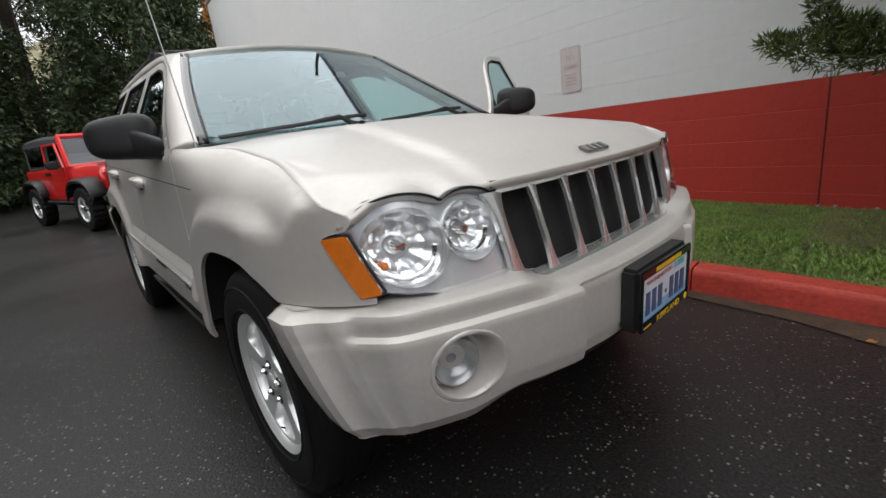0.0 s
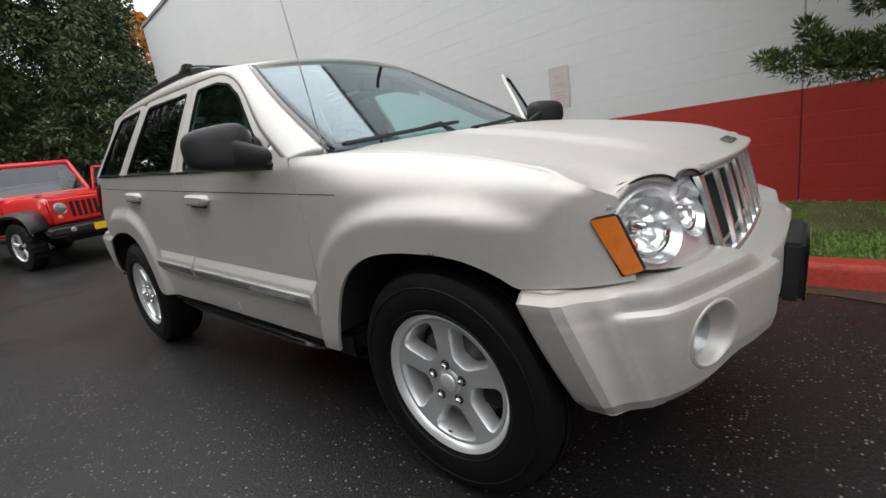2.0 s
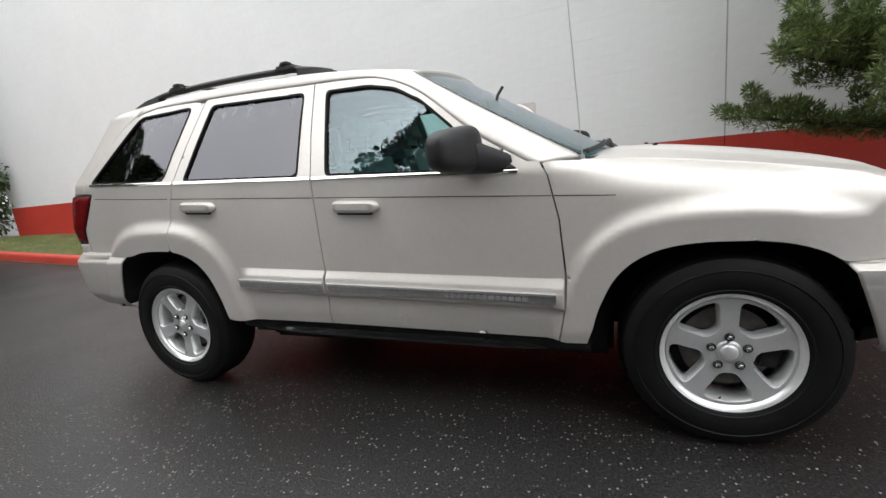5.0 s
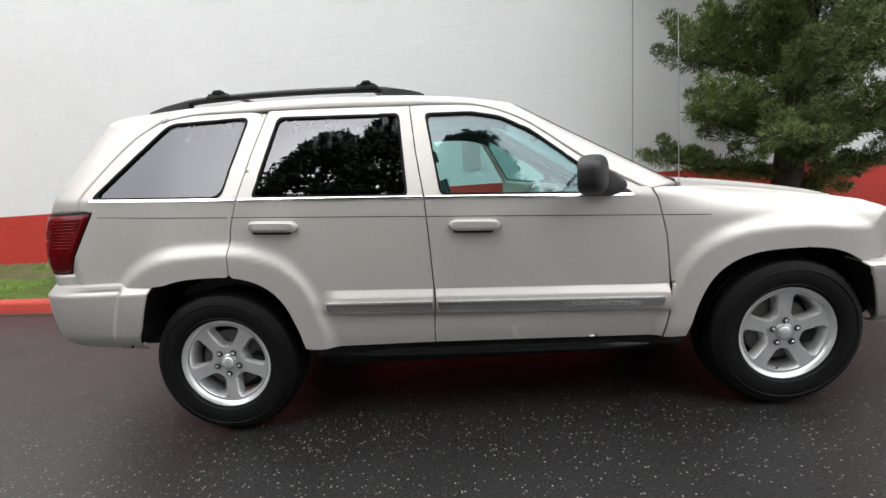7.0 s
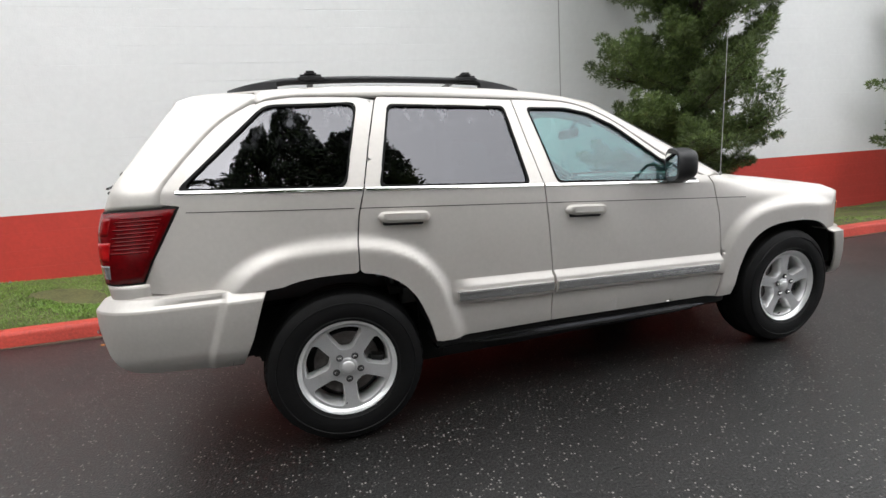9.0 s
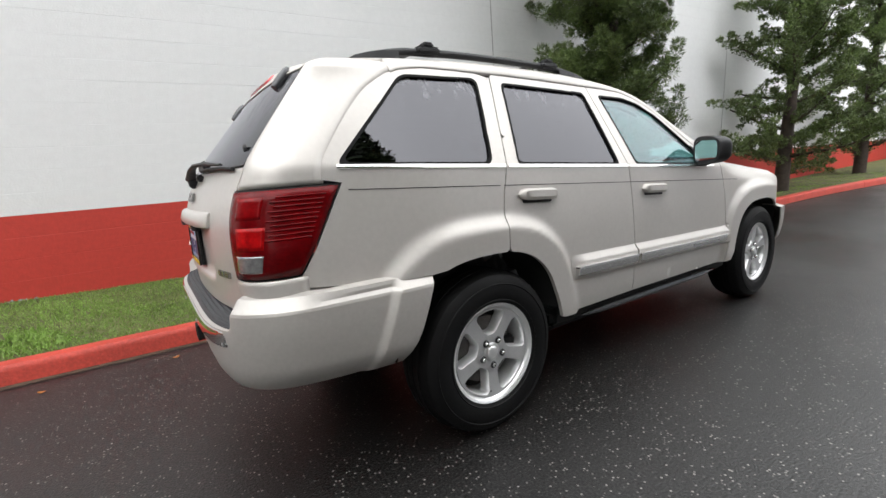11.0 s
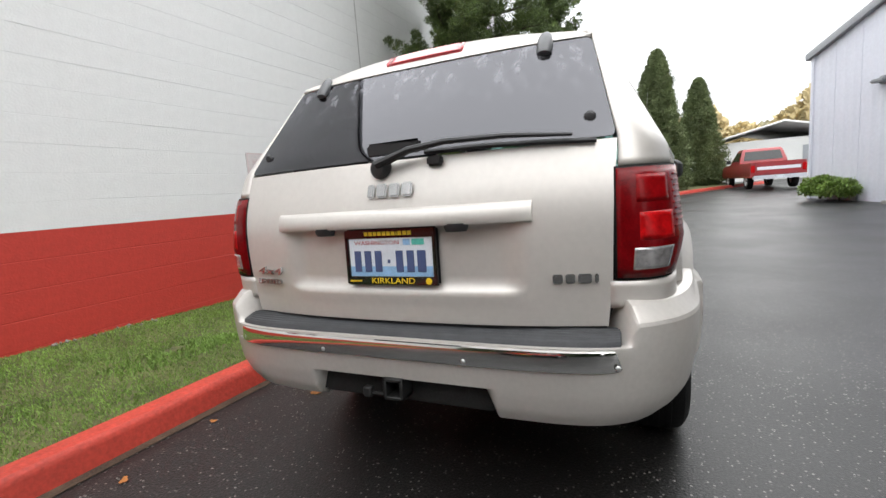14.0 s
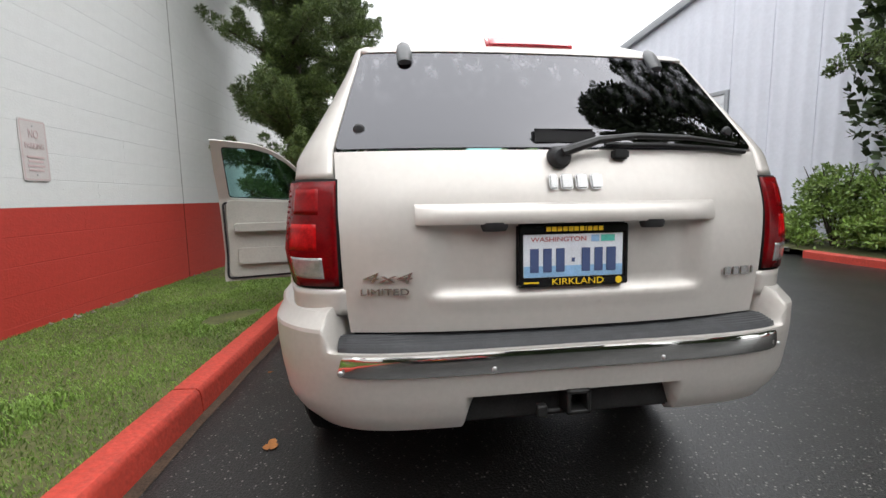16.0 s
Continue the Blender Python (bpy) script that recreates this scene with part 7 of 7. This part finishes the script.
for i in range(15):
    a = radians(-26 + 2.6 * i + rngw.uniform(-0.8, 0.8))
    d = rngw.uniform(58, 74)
    cone_tree("misty_tree", (d * math.cos(a), d * math.sin(a) - 4, 0.3), rngw.uniform(6, 9.5), rngw.uniform(3.2, 4.6), 200 + i, "distant autumn tree, its colour paled for haze", 120, 26, HAZYGOLD if i % 3 else HAZYTREE, leaf=(0.7, 0.35), bare=0.5, round_top=0.4, group="misty far woods")
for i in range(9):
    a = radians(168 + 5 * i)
    cone_tree("misty_tree", (44 * math.cos(a), 44 * math.sin(a), gz(44 * math.cos(a))), rngw.uniform(7, 11), 4.0, 240 + i, "distant tree, its colour paled for haze", 100, 22, HAZYTREE, leaf=(0.7, 0.35), bare=0.5, round_top=0.4, group="misty far woods")

# end bay of the block wall, standing forward at the far corner
bay = tagged(empty("wall_east"), "white painted end bay of the block wall with a red base", "wall", kind="structure")
part("bay_core", box(22.6, 25.8, -0.85, 1.35, gz(22.6) - 0.3, WALL_H), WHITEPAINT, bay, smooth=False)
part("bay_red_base", box(22.585, 22.598, 0.2, 1.35, gz(22.6) - 0.3, gz(22.6) + 1.0), REDPAINT, bay, "red painted base", smooth=False)
part("bay_coping", box(22.55, 25.85, -0.9, 1.35, WALL_H, WALL_H + 0.10, 0.01), EAVE, bay, "thin grey metal coping")

# marker post by the far kerb
post = tagged(empty("marker_post", (19.6, -1.35, gz(19.6) + 0.1)), "short brown wooden post with a small red sign", "post")
part("upright", box(-0.06, 0.06, -0.06, 0.06, -0.1, 1.2, 0.01), POSTWOOD, post)
part("plate", box(-0.075, -0.06, -0.13, 0.13, 0.85, 1.22, 0.004), SIGNRED, post, "small faded red sign", smooth=False)

# ---- faded sign on the block wall ----
sign = tagged(empty("parking_sign", (0.055, wall_y(0.055) - 0.007, 1.513)), "faded white and red sign screwed to the block wall", "sign")
sign.rotation_euler = (radians(90), 0, TURNWALL)
plate_ol = rounded([(-0.120, -0.222), (0.120, -0.222), (0.120, 0.222), (-0.120, 0.222)], 0.025)
b_out, b_in = inset(plate_ol, 0.010), inset(plate_ol, 0.016)
grow(part("plate", sheet(plate_ol, lambda u, v: (u, v, 0.0), 0.2, out=(0, 0, 1)), SIGNWHITE, sign), 0.004)
part("border", loft([[(*p, 0.0024), (*q, 0.0024)] for p, q in zip(b_out + b_out[:1], b_in + b_in[:1])], (0, 0, 1)), SIGNRED, sign, "faded red border")
text("NO", 0.085, 0.0006, SIGNRED, sign, "sign_word", Matrix.Translation((0, 0.115, 0.003)), width=0.085, label="faded red word")
text("PARKING", 0.060, 0.0006, SIGNRED, sign, "sign_word", Matrix.Translation((0, 0.030, 0.003)), width=0.165, label="faded red word")
for k in range(4):
    part("faint_line", box(-0.075 + 0.01 * (k % 2), 0.075 - 0.012 * (k % 2), -0.055 - 0.032 * k, -0.040 - 0.032 * k, 0.0022, 0.0034), SIGNRED, sign, "faded unreadable line", smooth=False)
for y in (-0.175, 0.175):
    part("screw", moved(lathe([(0.0, 0.004), (0.005, 0.003), (0.007, 0.0)], 8, "z"), Matrix.Translation((0, y, 0.002))), STEELTRIM, sign)


# ---- the red off-road car behind ----
rover = tagged(empty("red_car", (-9.05, -0.36, gz(-9.05))), "red open-sided off-road car with black soft top and fenders", "car")
rover.rotation_euler = (0, radians(1.6), radians(16))


def rpart(name, bm, material, label="", parent=None):
    return part(name, bm, material, parent or rover, label)


rows = []
for x, w, zt in ((-1.75, 0.74, 1.16), (-1.0, 0.76, 1.16), (0.30, 0.76, 1.17), (0.55, 0.74, 1.17)):
    rows.append([(x, -w * 0.97, 0.55), (x, -w, 0.62), (x, -w, zt - 0.04), (x, -w + 0.04, zt), (x, w - 0.04, zt), (x, w, zt - 0.04), (x, w, 0.62), (x, w * 0.97, 0.55)])
bm = loft(rows, (0, 0, 1))
for e in (rows[0], rows[-1]):
    bm.faces.new([bm.verts.new(p) for p in e])
rpart("tub", bm, REDCAR)
rows = []
for t in np.linspace(0, 1, 12):
    x = 0.52 + 1.20 * t
    w = 0.70 - 0.10 * t
    z = 1.175 - 0.03 * t - 0.05 * max(0, t - 0.9) * 10
    rows.append([(x, -w, 0.72), (x, -w, z - 0.06), (x, -w + 0.05, z), (x, 0, z + 0.035), (x, w - 0.05, z), (x, w, z - 0.06), (x, w, 0.72)])
bonnet2 = rpart("bonnet", loft(rows, (0, 0, 1)), REDCAR)
for y in (-0.28, 0.28):
    rpart("vent", box(0.75, 0.90, y - 0.05, y + 0.05, 1.195, 1.206, 0.004), PLASTIC, "black bonnet vent", bonnet2)
gr = rpart("grille_panel", box(1.70, 1.755, -0.60, 0.60, 0.70, 1.12, 0.05, 3), REDCAR)
for k in range(7):
    y = -0.27 + 0.09 * k
    rpart("slot", box(1.752, 1.762, y - 0.028, y + 0.028, 0.78, 1.04, 0.015, 2), UNDER, "black grille slot", gr)
for s in (-1, 1):
    hlm = rpart("headlamp", moved(lathe([(0.0, 0.022), (0.05, 0.018), (0.085, 0.004), (0.092, 0.0), (0.098, 0.006), (0.102, -0.01)], 28, "x"), pose(1.76, s * 0.44, 0.955)), LAMPCLEAR, "round clear headlamp", gr)
    rpart("indicator", moved(lathe([(0.0, 0.012), (0.03, 0.009), (0.04, 0.0)], 16, "x"), pose(1.757, s * 0.47, 0.805)), AMBER, "small round amber indicator", gr)
bmp = rpart("front_bumper", box(1.80, 1.98, -0.78, 0.78, 0.50, 0.68, 0.05, 3), PLASTIC, "black front bumper")
for s in (-1, 1):
    rpart("fog_lamp", moved(lathe([(0.0, 0.012), (0.035, 0.009), (0.045, 0.0)], 16, "x"), pose(1.98, s * 0.45, 0.59)), LAMPCLEAR, "round fog lamp", bmp)
rpart("plate_bar", box(1.976, 1.986, -0.15, 0.15, 0.52, 0.64, 0.005), YELLOW, "yellow and black dealer plate", bmp)
for s in (-1, 1):
    # flares
    for xc, rr in ((1.18, 0.52), (-1.24, 0.50)):
        rows = []
        for th in np.linspace(radians(8), radians(172), 15):
            c, q = math.cos(th), math.sin(th)
            x, z = xc + rr * 1.05 * math.copysign(abs(c) ** 0.7, c), 0.46 + 0.50 * q ** 0.6
            rows.append([(x, s * 0.64, z + 0.02), (x, s * 0.86, z + 0.015), (x, s * 0.92, z - 0.03), (x, s * 0.915, z - 0.075)])
        grow(rpart("wheel_flare", loft(rows, (0, 0, 1)), PLASTIC, "wide black plastic wheel flare"), 0.03)
    # door
    dr = rpart("door", box(-0.42, 0.50, s * 0.755 - 0.02, s * 0.755 + 0.03, 0.62, 1.17, 0.02), REDCAR, "red half door")
    fr = bmesh.new()
    for a, b in (((-0.40, 1.17), (-0.40, 1.62)), ((-0.40, 1.62), (0.22, 1.62)), ((0.22, 1.62), (0.46, 1.17))):
        join(fr, tube([(a[0], s * (0.765 - 0.10 * (a[1] - 1.17)), a[1]), (b[0], s * (0.765 - 0.10 * (b[1] - 1.17)), b[1])], 0.025, 6))
    rpart("window_frame", fr, REDCAR, "red window frame", dr)
    pn = rpart("window_pane", loft([[(-0.38, s * 0.765, 1.18), (0.44, s * 0.765, 1.18)], [(-0.38, s * 0.725, 1.60), (0.23, s * 0.725, 1.60)]], (0, s, 0)), CLEAR, "clear side glass", dr)
    rpart("door_handle", box(-0.36, -0.24, s * 0.79, s * 0.82, 1.05, 1.09, 0.01), PLASTIC, "black handle", dr)
    mir = rpart("mirror", box(0.34, 0.44, s * 0.90 - 0.11, s * 0.90 + 0.11, 1.16, 1.32, 0.03, 3), PLASTIC, "black square mirror", dr)
    if s > 0:
        h = Matrix.Translation((0.50, 0.76, 0))
        dr.matrix_local = h @ Matrix.Rotation(radians(-58), 4, "Z") @ h.inverted()
fr = bmesh.new()
for a, b in (((0.52, -0.70, 1.16), (0.20, -0.63, 1.76)), ((0.52, 0.70, 1.16), (0.20, 0.63, 1.76)), ((0.20, -0.64, 1.76), (0.20, 0.64, 1.76)), ((0.53, -0.70, 1.18), (0.53, 0.70, 1.18))):
    join(fr, tube([a, b], 0.045, 8))
wf = rpart("windscreen_frame", fr, REDCAR, "red windscreen frame")
pn = rpart("windscreen", loft([[(0.53, -0.68, 1.19), (0.53, 0.68, 1.19)], [(0.21, -0.61, 1.74), (0.21, 0.61, 1.74)]], (1, 0, 0)), SHIELD, "flat windscreen", wf)
rows = []
for x in np.linspace(0.24, -1.72, 12):
    zt = 1.80 - 0.10 * ((x + 0.7) / 1.0) ** 2 * 0.4
    rows.append([(x, -0.68, 1.62 if x > -0.45 else 1.17), (x, -0.66, zt - 0.06), (x, -0.58, zt), (x, 0.58, zt), (x, 0.66, zt - 0.06), (x, 0.68, 1.62 if x > -0.45 else 1.17)])
bm = loft(rows, (0, 0, 1))
bm.faces.new([bm.verts.new(p) for p in rows[-1]])
rpart("soft_top", bm, CANVAS, "black canvas soft top")
for s in (-1, 1):
    rpart("soft_window", box(-1.55, -0.62, s * 0.684 - 0.004, s * 0.684 + 0.004, 1.24, 1.62, 0.002), TINTED, "dark plastic side window")
rpart("cabin_seat", box(-0.6, -0.1, -0.6, 0.6, 0.9, 1.42, 0.08, 3), SEATGREY, "dark seats")
rpart("chassis", box(-1.6, 1.75, -0.48, 0.48, 0.38, 0.60, 0.04), UNDER, "black chassis")
for s in (-1, 1):
    rpart("side_step", tube([(-0.75, s * 0.80, 0.52), (0.65, s * 0.80, 0.52)], 0.03, 8), PLASTIC, "black side step")


def rough_wheel(parent, x, y, r, w):
    wh = empty("wheel", (x, y, r))
    wh.parent = parent
    if y > 0:
        wh.rotation_euler = (0, 0, math.pi)
    h = w / 2
    bm = lathe([(r * 0.56, h * 0.8), (r * 0.6, h * 0.95), (r * 0.8, h), (r * 0.95, h * 0.9), (r, h * 0.6), (r, -h * 0.6), (r * 0.95, -h * 0.9), (r * 0.8, -h), (r * 0.6, -h * 0.95), (r * 0.56, -h * 0.8)], 48, "y")
    for v in bm.verts:
        q = math.hypot(v.co.x, v.co.z)
        if q > r * 0.93 and round(math.atan2(v.co.z, v.co.x) / (2 * math.pi) * 48) % 2:
            v.co.x *= 0.965
            v.co.z *= 0.965
    part("tyre", bm, RUBBER, wh, "chunky black tyre", angle=20)
    rim2 = part("rim", lathe([(r * 0.57, h * 0.6), (r * 0.50, 0.0), (r * 0.52, -h * 0.75), (r * 0.57, -h * 0.88), (r * 0.59, -h * 0.8)], 40, "y"), ALLOY, wh, "silver and dark alloy rim")
    part("backing", lathe([(0.0, -h * 0.1), (r * 0.5, -h * 0.1), (r * 0.5, 0.0), (0, 0)], 24, "y"), UNDER, wh)
    for k in range(5):
        b = loft([[(-0.03, -h * 0.55, r * 0.08), (-0.012, -h * 0.72, r * 0.08), (0.012, -h * 0.72, r * 0.08), (0.03, -h * 0.55, r * 0.08)], [(-0.028, -h * 0.6, r * 0.53), (-0.016, -h * 0.78, r * 0.53), (0.016, -h * 0.78, r * 0.53), (0.028, -h * 0.6, r * 0.53)]], (0, -1, 0))
        part("spoke", moved(b, Matrix.Rotation(radians(72 * k), 4, "Y")), ALLOY, rim2)
    part("hub_cap", moved(lathe([(0.0, -0.02), (r * 0.12, -0.015), (r * 0.14, 0.01)], 20, "y"), Matrix.Translation((0, -h * 0.7, 0))), PLASTIC, wh)
    return wh


for x, y in ((1.18, -0.78), (1.18, 0.78), (-1.24, -0.78), (-1.24, 0.78)):
    rough_wheel(rover, x, y, 0.405, 0.25)
sp = rough_wheel(rover, -1.92, 0.12, 0.40, 0.25)
sp.location.z = 0.98
sp.rotation_euler = (0, 0, radians(-90))

# ---- red pick-up further up the road ----
truck = tagged(empty("pickup_truck", (21.2, -6.15, gz(21.2))), "older red pick-up truck with a white tailgate stripe", "truck")
truck.rotation_euler = (0, 0, radians(2))
T = truck
rows = []
for x, zt in ((-2.6, 1.12), (-0.6, 1.12), (-0.55, 1.14), (1.0, 1.14), (2.3, 1.06), (2.5, 0.98)):
    rows.append([(x, -0.93, 0.50), (x, -0.97, 0.62), (x, -0.97, 0.95), (x, -0.93, zt), (x, 0.93, zt), (x, 0.97, 0.95), (x, 0.97, 0.62), (x, 0.93, 0.50)])
bm = loft(rows, (0, 0, 1))
for e in (rows[0], rows[-1]):
    bm.faces.new([bm.verts.new(p) for p in e])
part("body", bm, REDTRUCK, T)
rows = []
for z, x0, x1, w in ((1.12, -0.62, 1.05, 0.92), (1.30, -0.58, 0.90, 0.88), (1.70, -0.46, 0.42, 0.76), (1.78, -0.38, 0.30, 0.70)):
    rows.append([(x0, -w, z), (x1, -w, z), (x1, w, z), (x0, w, z)])
bm = loft(rows, None, closed=True)
bm.faces.new([bm.verts.new(p) for p in rows[-1]])
bmesh.ops.recalc_face_normals(bm, faces=bm.faces)
part("cab", bm, REDTRUCK, T)
part("rear_glass", loft([[(-0.605, -0.74, 1.27), (-0.605, 0.74, 1.27)], [(-0.495, -0.66, 1.66), (-0.495, 0.66, 1.66)]], (-1, 0, 0)), GLOSSBLACK, T, "dark rear window")
for s in (-1, 1):
    part("side_glass", loft([[(-0.48, s * 0.897, 1.27), (0.80, s * 0.897, 1.27)], [(-0.40, s * 0.785, 1.66), (0.42, s * 0.785, 1.66)]], (0, s, 0)), GLOSSBLACK, T, "dark side window")
    part("mirror", box(0.72, 0.80, s * 1.05 - 0.09, s * 1.05 + 0.09, 1.18, 1.36, 0.02), PLASTIC, T, "black mirror")
    part("tail_lamp", box(-2.63, -2.58, s * 0.88 - 0.07, s * 0.88 + 0.07, 0.70, 1.00, 0.015), REDBRIGHT, T, "red tail lamp")
gate2 = part("tailgate", box(-2.645, -2.59, -0.80, 0.80, 0.62, 1.10, 0.02), REDTRUCK, T)
part("gate_stripe", box(-2.655, -2.640, -0.74, 0.74, 0.80, 0.93, 0.005), DOORWHITE, gate2, "white panel across the tailgate")
part("rear_bumper", box(-2.80, -2.62, -0.92, 0.92, 0.42, 0.58, 0.03), CHROME, T, "chrome rear bumper")
part("plate", box(-2.815, -2.80, -0.15, 0.15, 0.44, 0.55, 0.003), PLATEWHITE, T, "pale number plate", smooth=False)
part("bed_liner", box(-2.55, -0.68, -0.80, 0.80, 1.08, 1.125, 0.01), UNDER, T, "dark load bed")
for x, y in ((1.55, -0.80), (1.55, 0.80), (-1.65, -0.80), (-1.65, 0.80)):
    rough_wheel(truck, x, y, 0.37, 0.24)

# ---- small things on the ground ----
def fallen_leaf(x, y, size, turn, seed):
    rng = np.random.default_rng(seed)
    ol = []
    for a in np.linspace(0, 2 * math.pi, 25)[:-1]:
        r = size * (0.55 + 0.35 * abs(math.cos(1.5 * a)) + 0.06 * rng.normal())
        ol.append((r * math.cos(a), 0.7 * r * math.sin(a)))
    bm = sheet(ol, lambda u, v: (u, v, 0.006 + 0.22 * abs(u) * abs(v) / size + 0.10 * max(0, u) ** 2 / size), size * 0.4, out=(0, 0, 1))
    ob = obj("fallen_leaf", bm, LEAFBROWN)
    grow(ob, 0.001)
    tagged(ob, "curled brown autumn leaf lying on the wet asphalt", "leaf", group="fallen leaves")
    ob.matrix_world = pose(x, y, gz(x), 0, 0, turn)


for i, (x, y, sz) in enumerate(((-1.60, 1.08, 0.055), (-2.55, 1.36, 0.03), (-2.05, 1.42, 0.026), (-3.3, 1.35, 0.03), (0.35, 1.30, 0.03), (2.6, 1.12, 0.025), (-0.7, 1.30, 0.02))):
    fallen_leaf(x, y, sz, 47 * i, i)
chips, cf = [], []
rngc = np.random.default_rng(9)
for k in range(1900):
    x = rngc.uniform(-5.5, 5.0)
    y = rngc.uniform(-4.6, 1.38)
    r = rngc.uniform(0.0012, 0.0042)
    a = rngc.uniform(0, 6.28)
    b = len(chips)
    for j in range(4):
        chips.append((x + r * math.cos(a + 1.57 * j) * rngc.uniform(0.6, 1.2), y + r * math.sin(a + 1.57 * j) * rngc.uniform(0.6, 1.2), gz(x) + 0.0005))
    chips.append((x, y, gz(x) + r * 0.7))
    cf += [(b + j, b + (j + 1) % 4, b + 4) for j in range(4)]
tagged(raw("stone_chips", chips, cf, PALECHIP), "scattered pale stone chips in the asphalt", "gravel", kind="stuff")
stones, sf = [], []
for k in range(420):
    x = rngc.uniform(-12, 8)
    y = wall_y(x) - abs(rngc.normal()) * 0.05
    if noise.noise(Vector((x * 0.8, 5, 0))) < -0.05:
        continue
    z = verge_z(x, 0.97)
    r = rngc.uniform(0.006, 0.022)
    b = len(stones)
    for dx, dy, dz in ((1, 0, 0), (-1, 0, 0), (0, 1, 0), (0, -1, 0), (0, 0, 0.8), (0, 0, -0.6)):
        q = rngc.uniform(0.6, 1.3)
        stones.append((x + dx * r * q, y + dy * r * q, z + dz * r * q + 0.008))
    sf += [(b + i, b + j, b + k2) for i, j, k2 in ((0, 2, 4), (2, 1, 4), (1, 3, 4), (3, 0, 4), (2, 0, 5), (1, 2, 5), (3, 1, 5), (0, 3, 5))]
tagged(raw("wall_rubble", stones, sf, PALECHIP), "pale chips and rubble along the wall's foot", "rubble", kind="stuff")


# ---- concrete blocks of the wall, nearest as separate pieces ----
BW, BHG = 0.4064, 0.2032
RED_TOP = RED_H


def block_verts(u0, u1, z0, z1, shut=0, d=0.0018):
    j, k, c = 0.0, (0.0020, 0.0008, 0.0001)[shut], (0.003, 0.0015, 0.0006)[shut]
    a = [(u0 + j, 0, z0 + k), (u1 - j, 0, z0 + k), (u1 - j, 0, z1 - k), (u0 + j, 0, z1 - k)]
    b = [(u0 + j, -d, z0 + k + c), (u1 - j, -d, z0 + k + c), (u1 - j, -d, z1 - k - c), (u0 + j, -d, z1 - k - c)]
    return a + b, [(4, 5, 6, 7), (0, 1, 5, 4), (1, 2, 6, 5), (2, 3, 7, 6), (3, 0, 4, 7)]


total = (WALL_X1 - WALL_X0) / math.cos(TURNWALL)
rngb = np.random.default_rng(21)
seam_u = (2.14 - WALL_X0) / math.cos(TURNWALL)
shared = {}
joined = {"red": ([], []), "white": ([], [])}
made_blocks = 0
z = RED_TOP - 6 * BHG
course = 0
while z < WALL_H - 0.05:
    z1 = min(z + BHG, WALL_H)
    u = -(BW / 2 if course % 2 else 0)
    while u < total:
        for s0, s1 in (((u, seam_u - 0.008), (seam_u + 0.008, u + BW)) if u < seam_u < u + BW else ((u, u + BW),)):
            a, b = max(s0, 0), min(s1, total)
            if b - a < 0.03:
                continue
            x = WALL_X0 + 0.5 * (a + b) * math.cos(TURNWALL)
            key = "red" if z1 <= RED_TOP + 1e-4 else "white"
            run = noise.noise(Vector((a * 0.7, z * 9.0, 2.0)))
            shut = 0 if run > (0.2 if key == "white" else -0.15) else (1 if run > (0.0 if key == "white" else -0.5) else 2)
            own = -3.3 < x < 3.6 and z1 < 3.0 and z1 > 0.16 and made_blocks < 300
            mt = REDPAINT if key == "red" else WHITEPAINT
            if own:
                sz = (round(b - a, 3), round(z1 - z, 3), key, shut)
                if sz not in shared:
                    v, f = block_verts(0, b - a, 0, z1 - z, shut)
                    me = bpy.data.meshes.new("block")
                    me.from_pydata(v, [], f)
                    me.materials.append(mt)
                    shared[sz] = me
                ob = new("block", shared[sz])
                ob.parent = wall
                ob.matrix_local = wm @ Matrix.Translation((a, -0.0005 + rngb.uniform(-0.0002, 0.0002), z))
                made_blocks += 1
            else:
                v, f = block_verts(a, b, z, z1, shut)
                k = len(joined[key][0])
                joined[key][0].extend(v)
                joined[key][1].extend([tuple(i + k for i in q) for q in f])
        u += BW
    z = z1
    course += 1
for key, mt in (("red", REDPAINT), ("white", WHITEPAINT)):
    V, F = joined[key]
    ob = raw("far_blocks", V, F, mt, wall, "painted blocks of the rest of the wall", kind="stuff")
    ob.data.transform(wm)
# movement joint filled with sealant
part("sealed_joint", moved(box(seam_u - 0.007, seam_u + 0.007, -0.003, 0.01, RED_H, WALL_H), wm), SEAMGREY, wall, "grey vertical sealed joint", smooth=False)
part("sealed_joint", moved(box(seam_u - 0.006, seam_u + 0.006, -0.003, 0.01, -0.2, RED_H), wm), mat("joint_red", (0.16, 0.02, 0.018), rough=0.8, var=0.2, scale=6), wall, "dark red vertical joint", smooth=False)
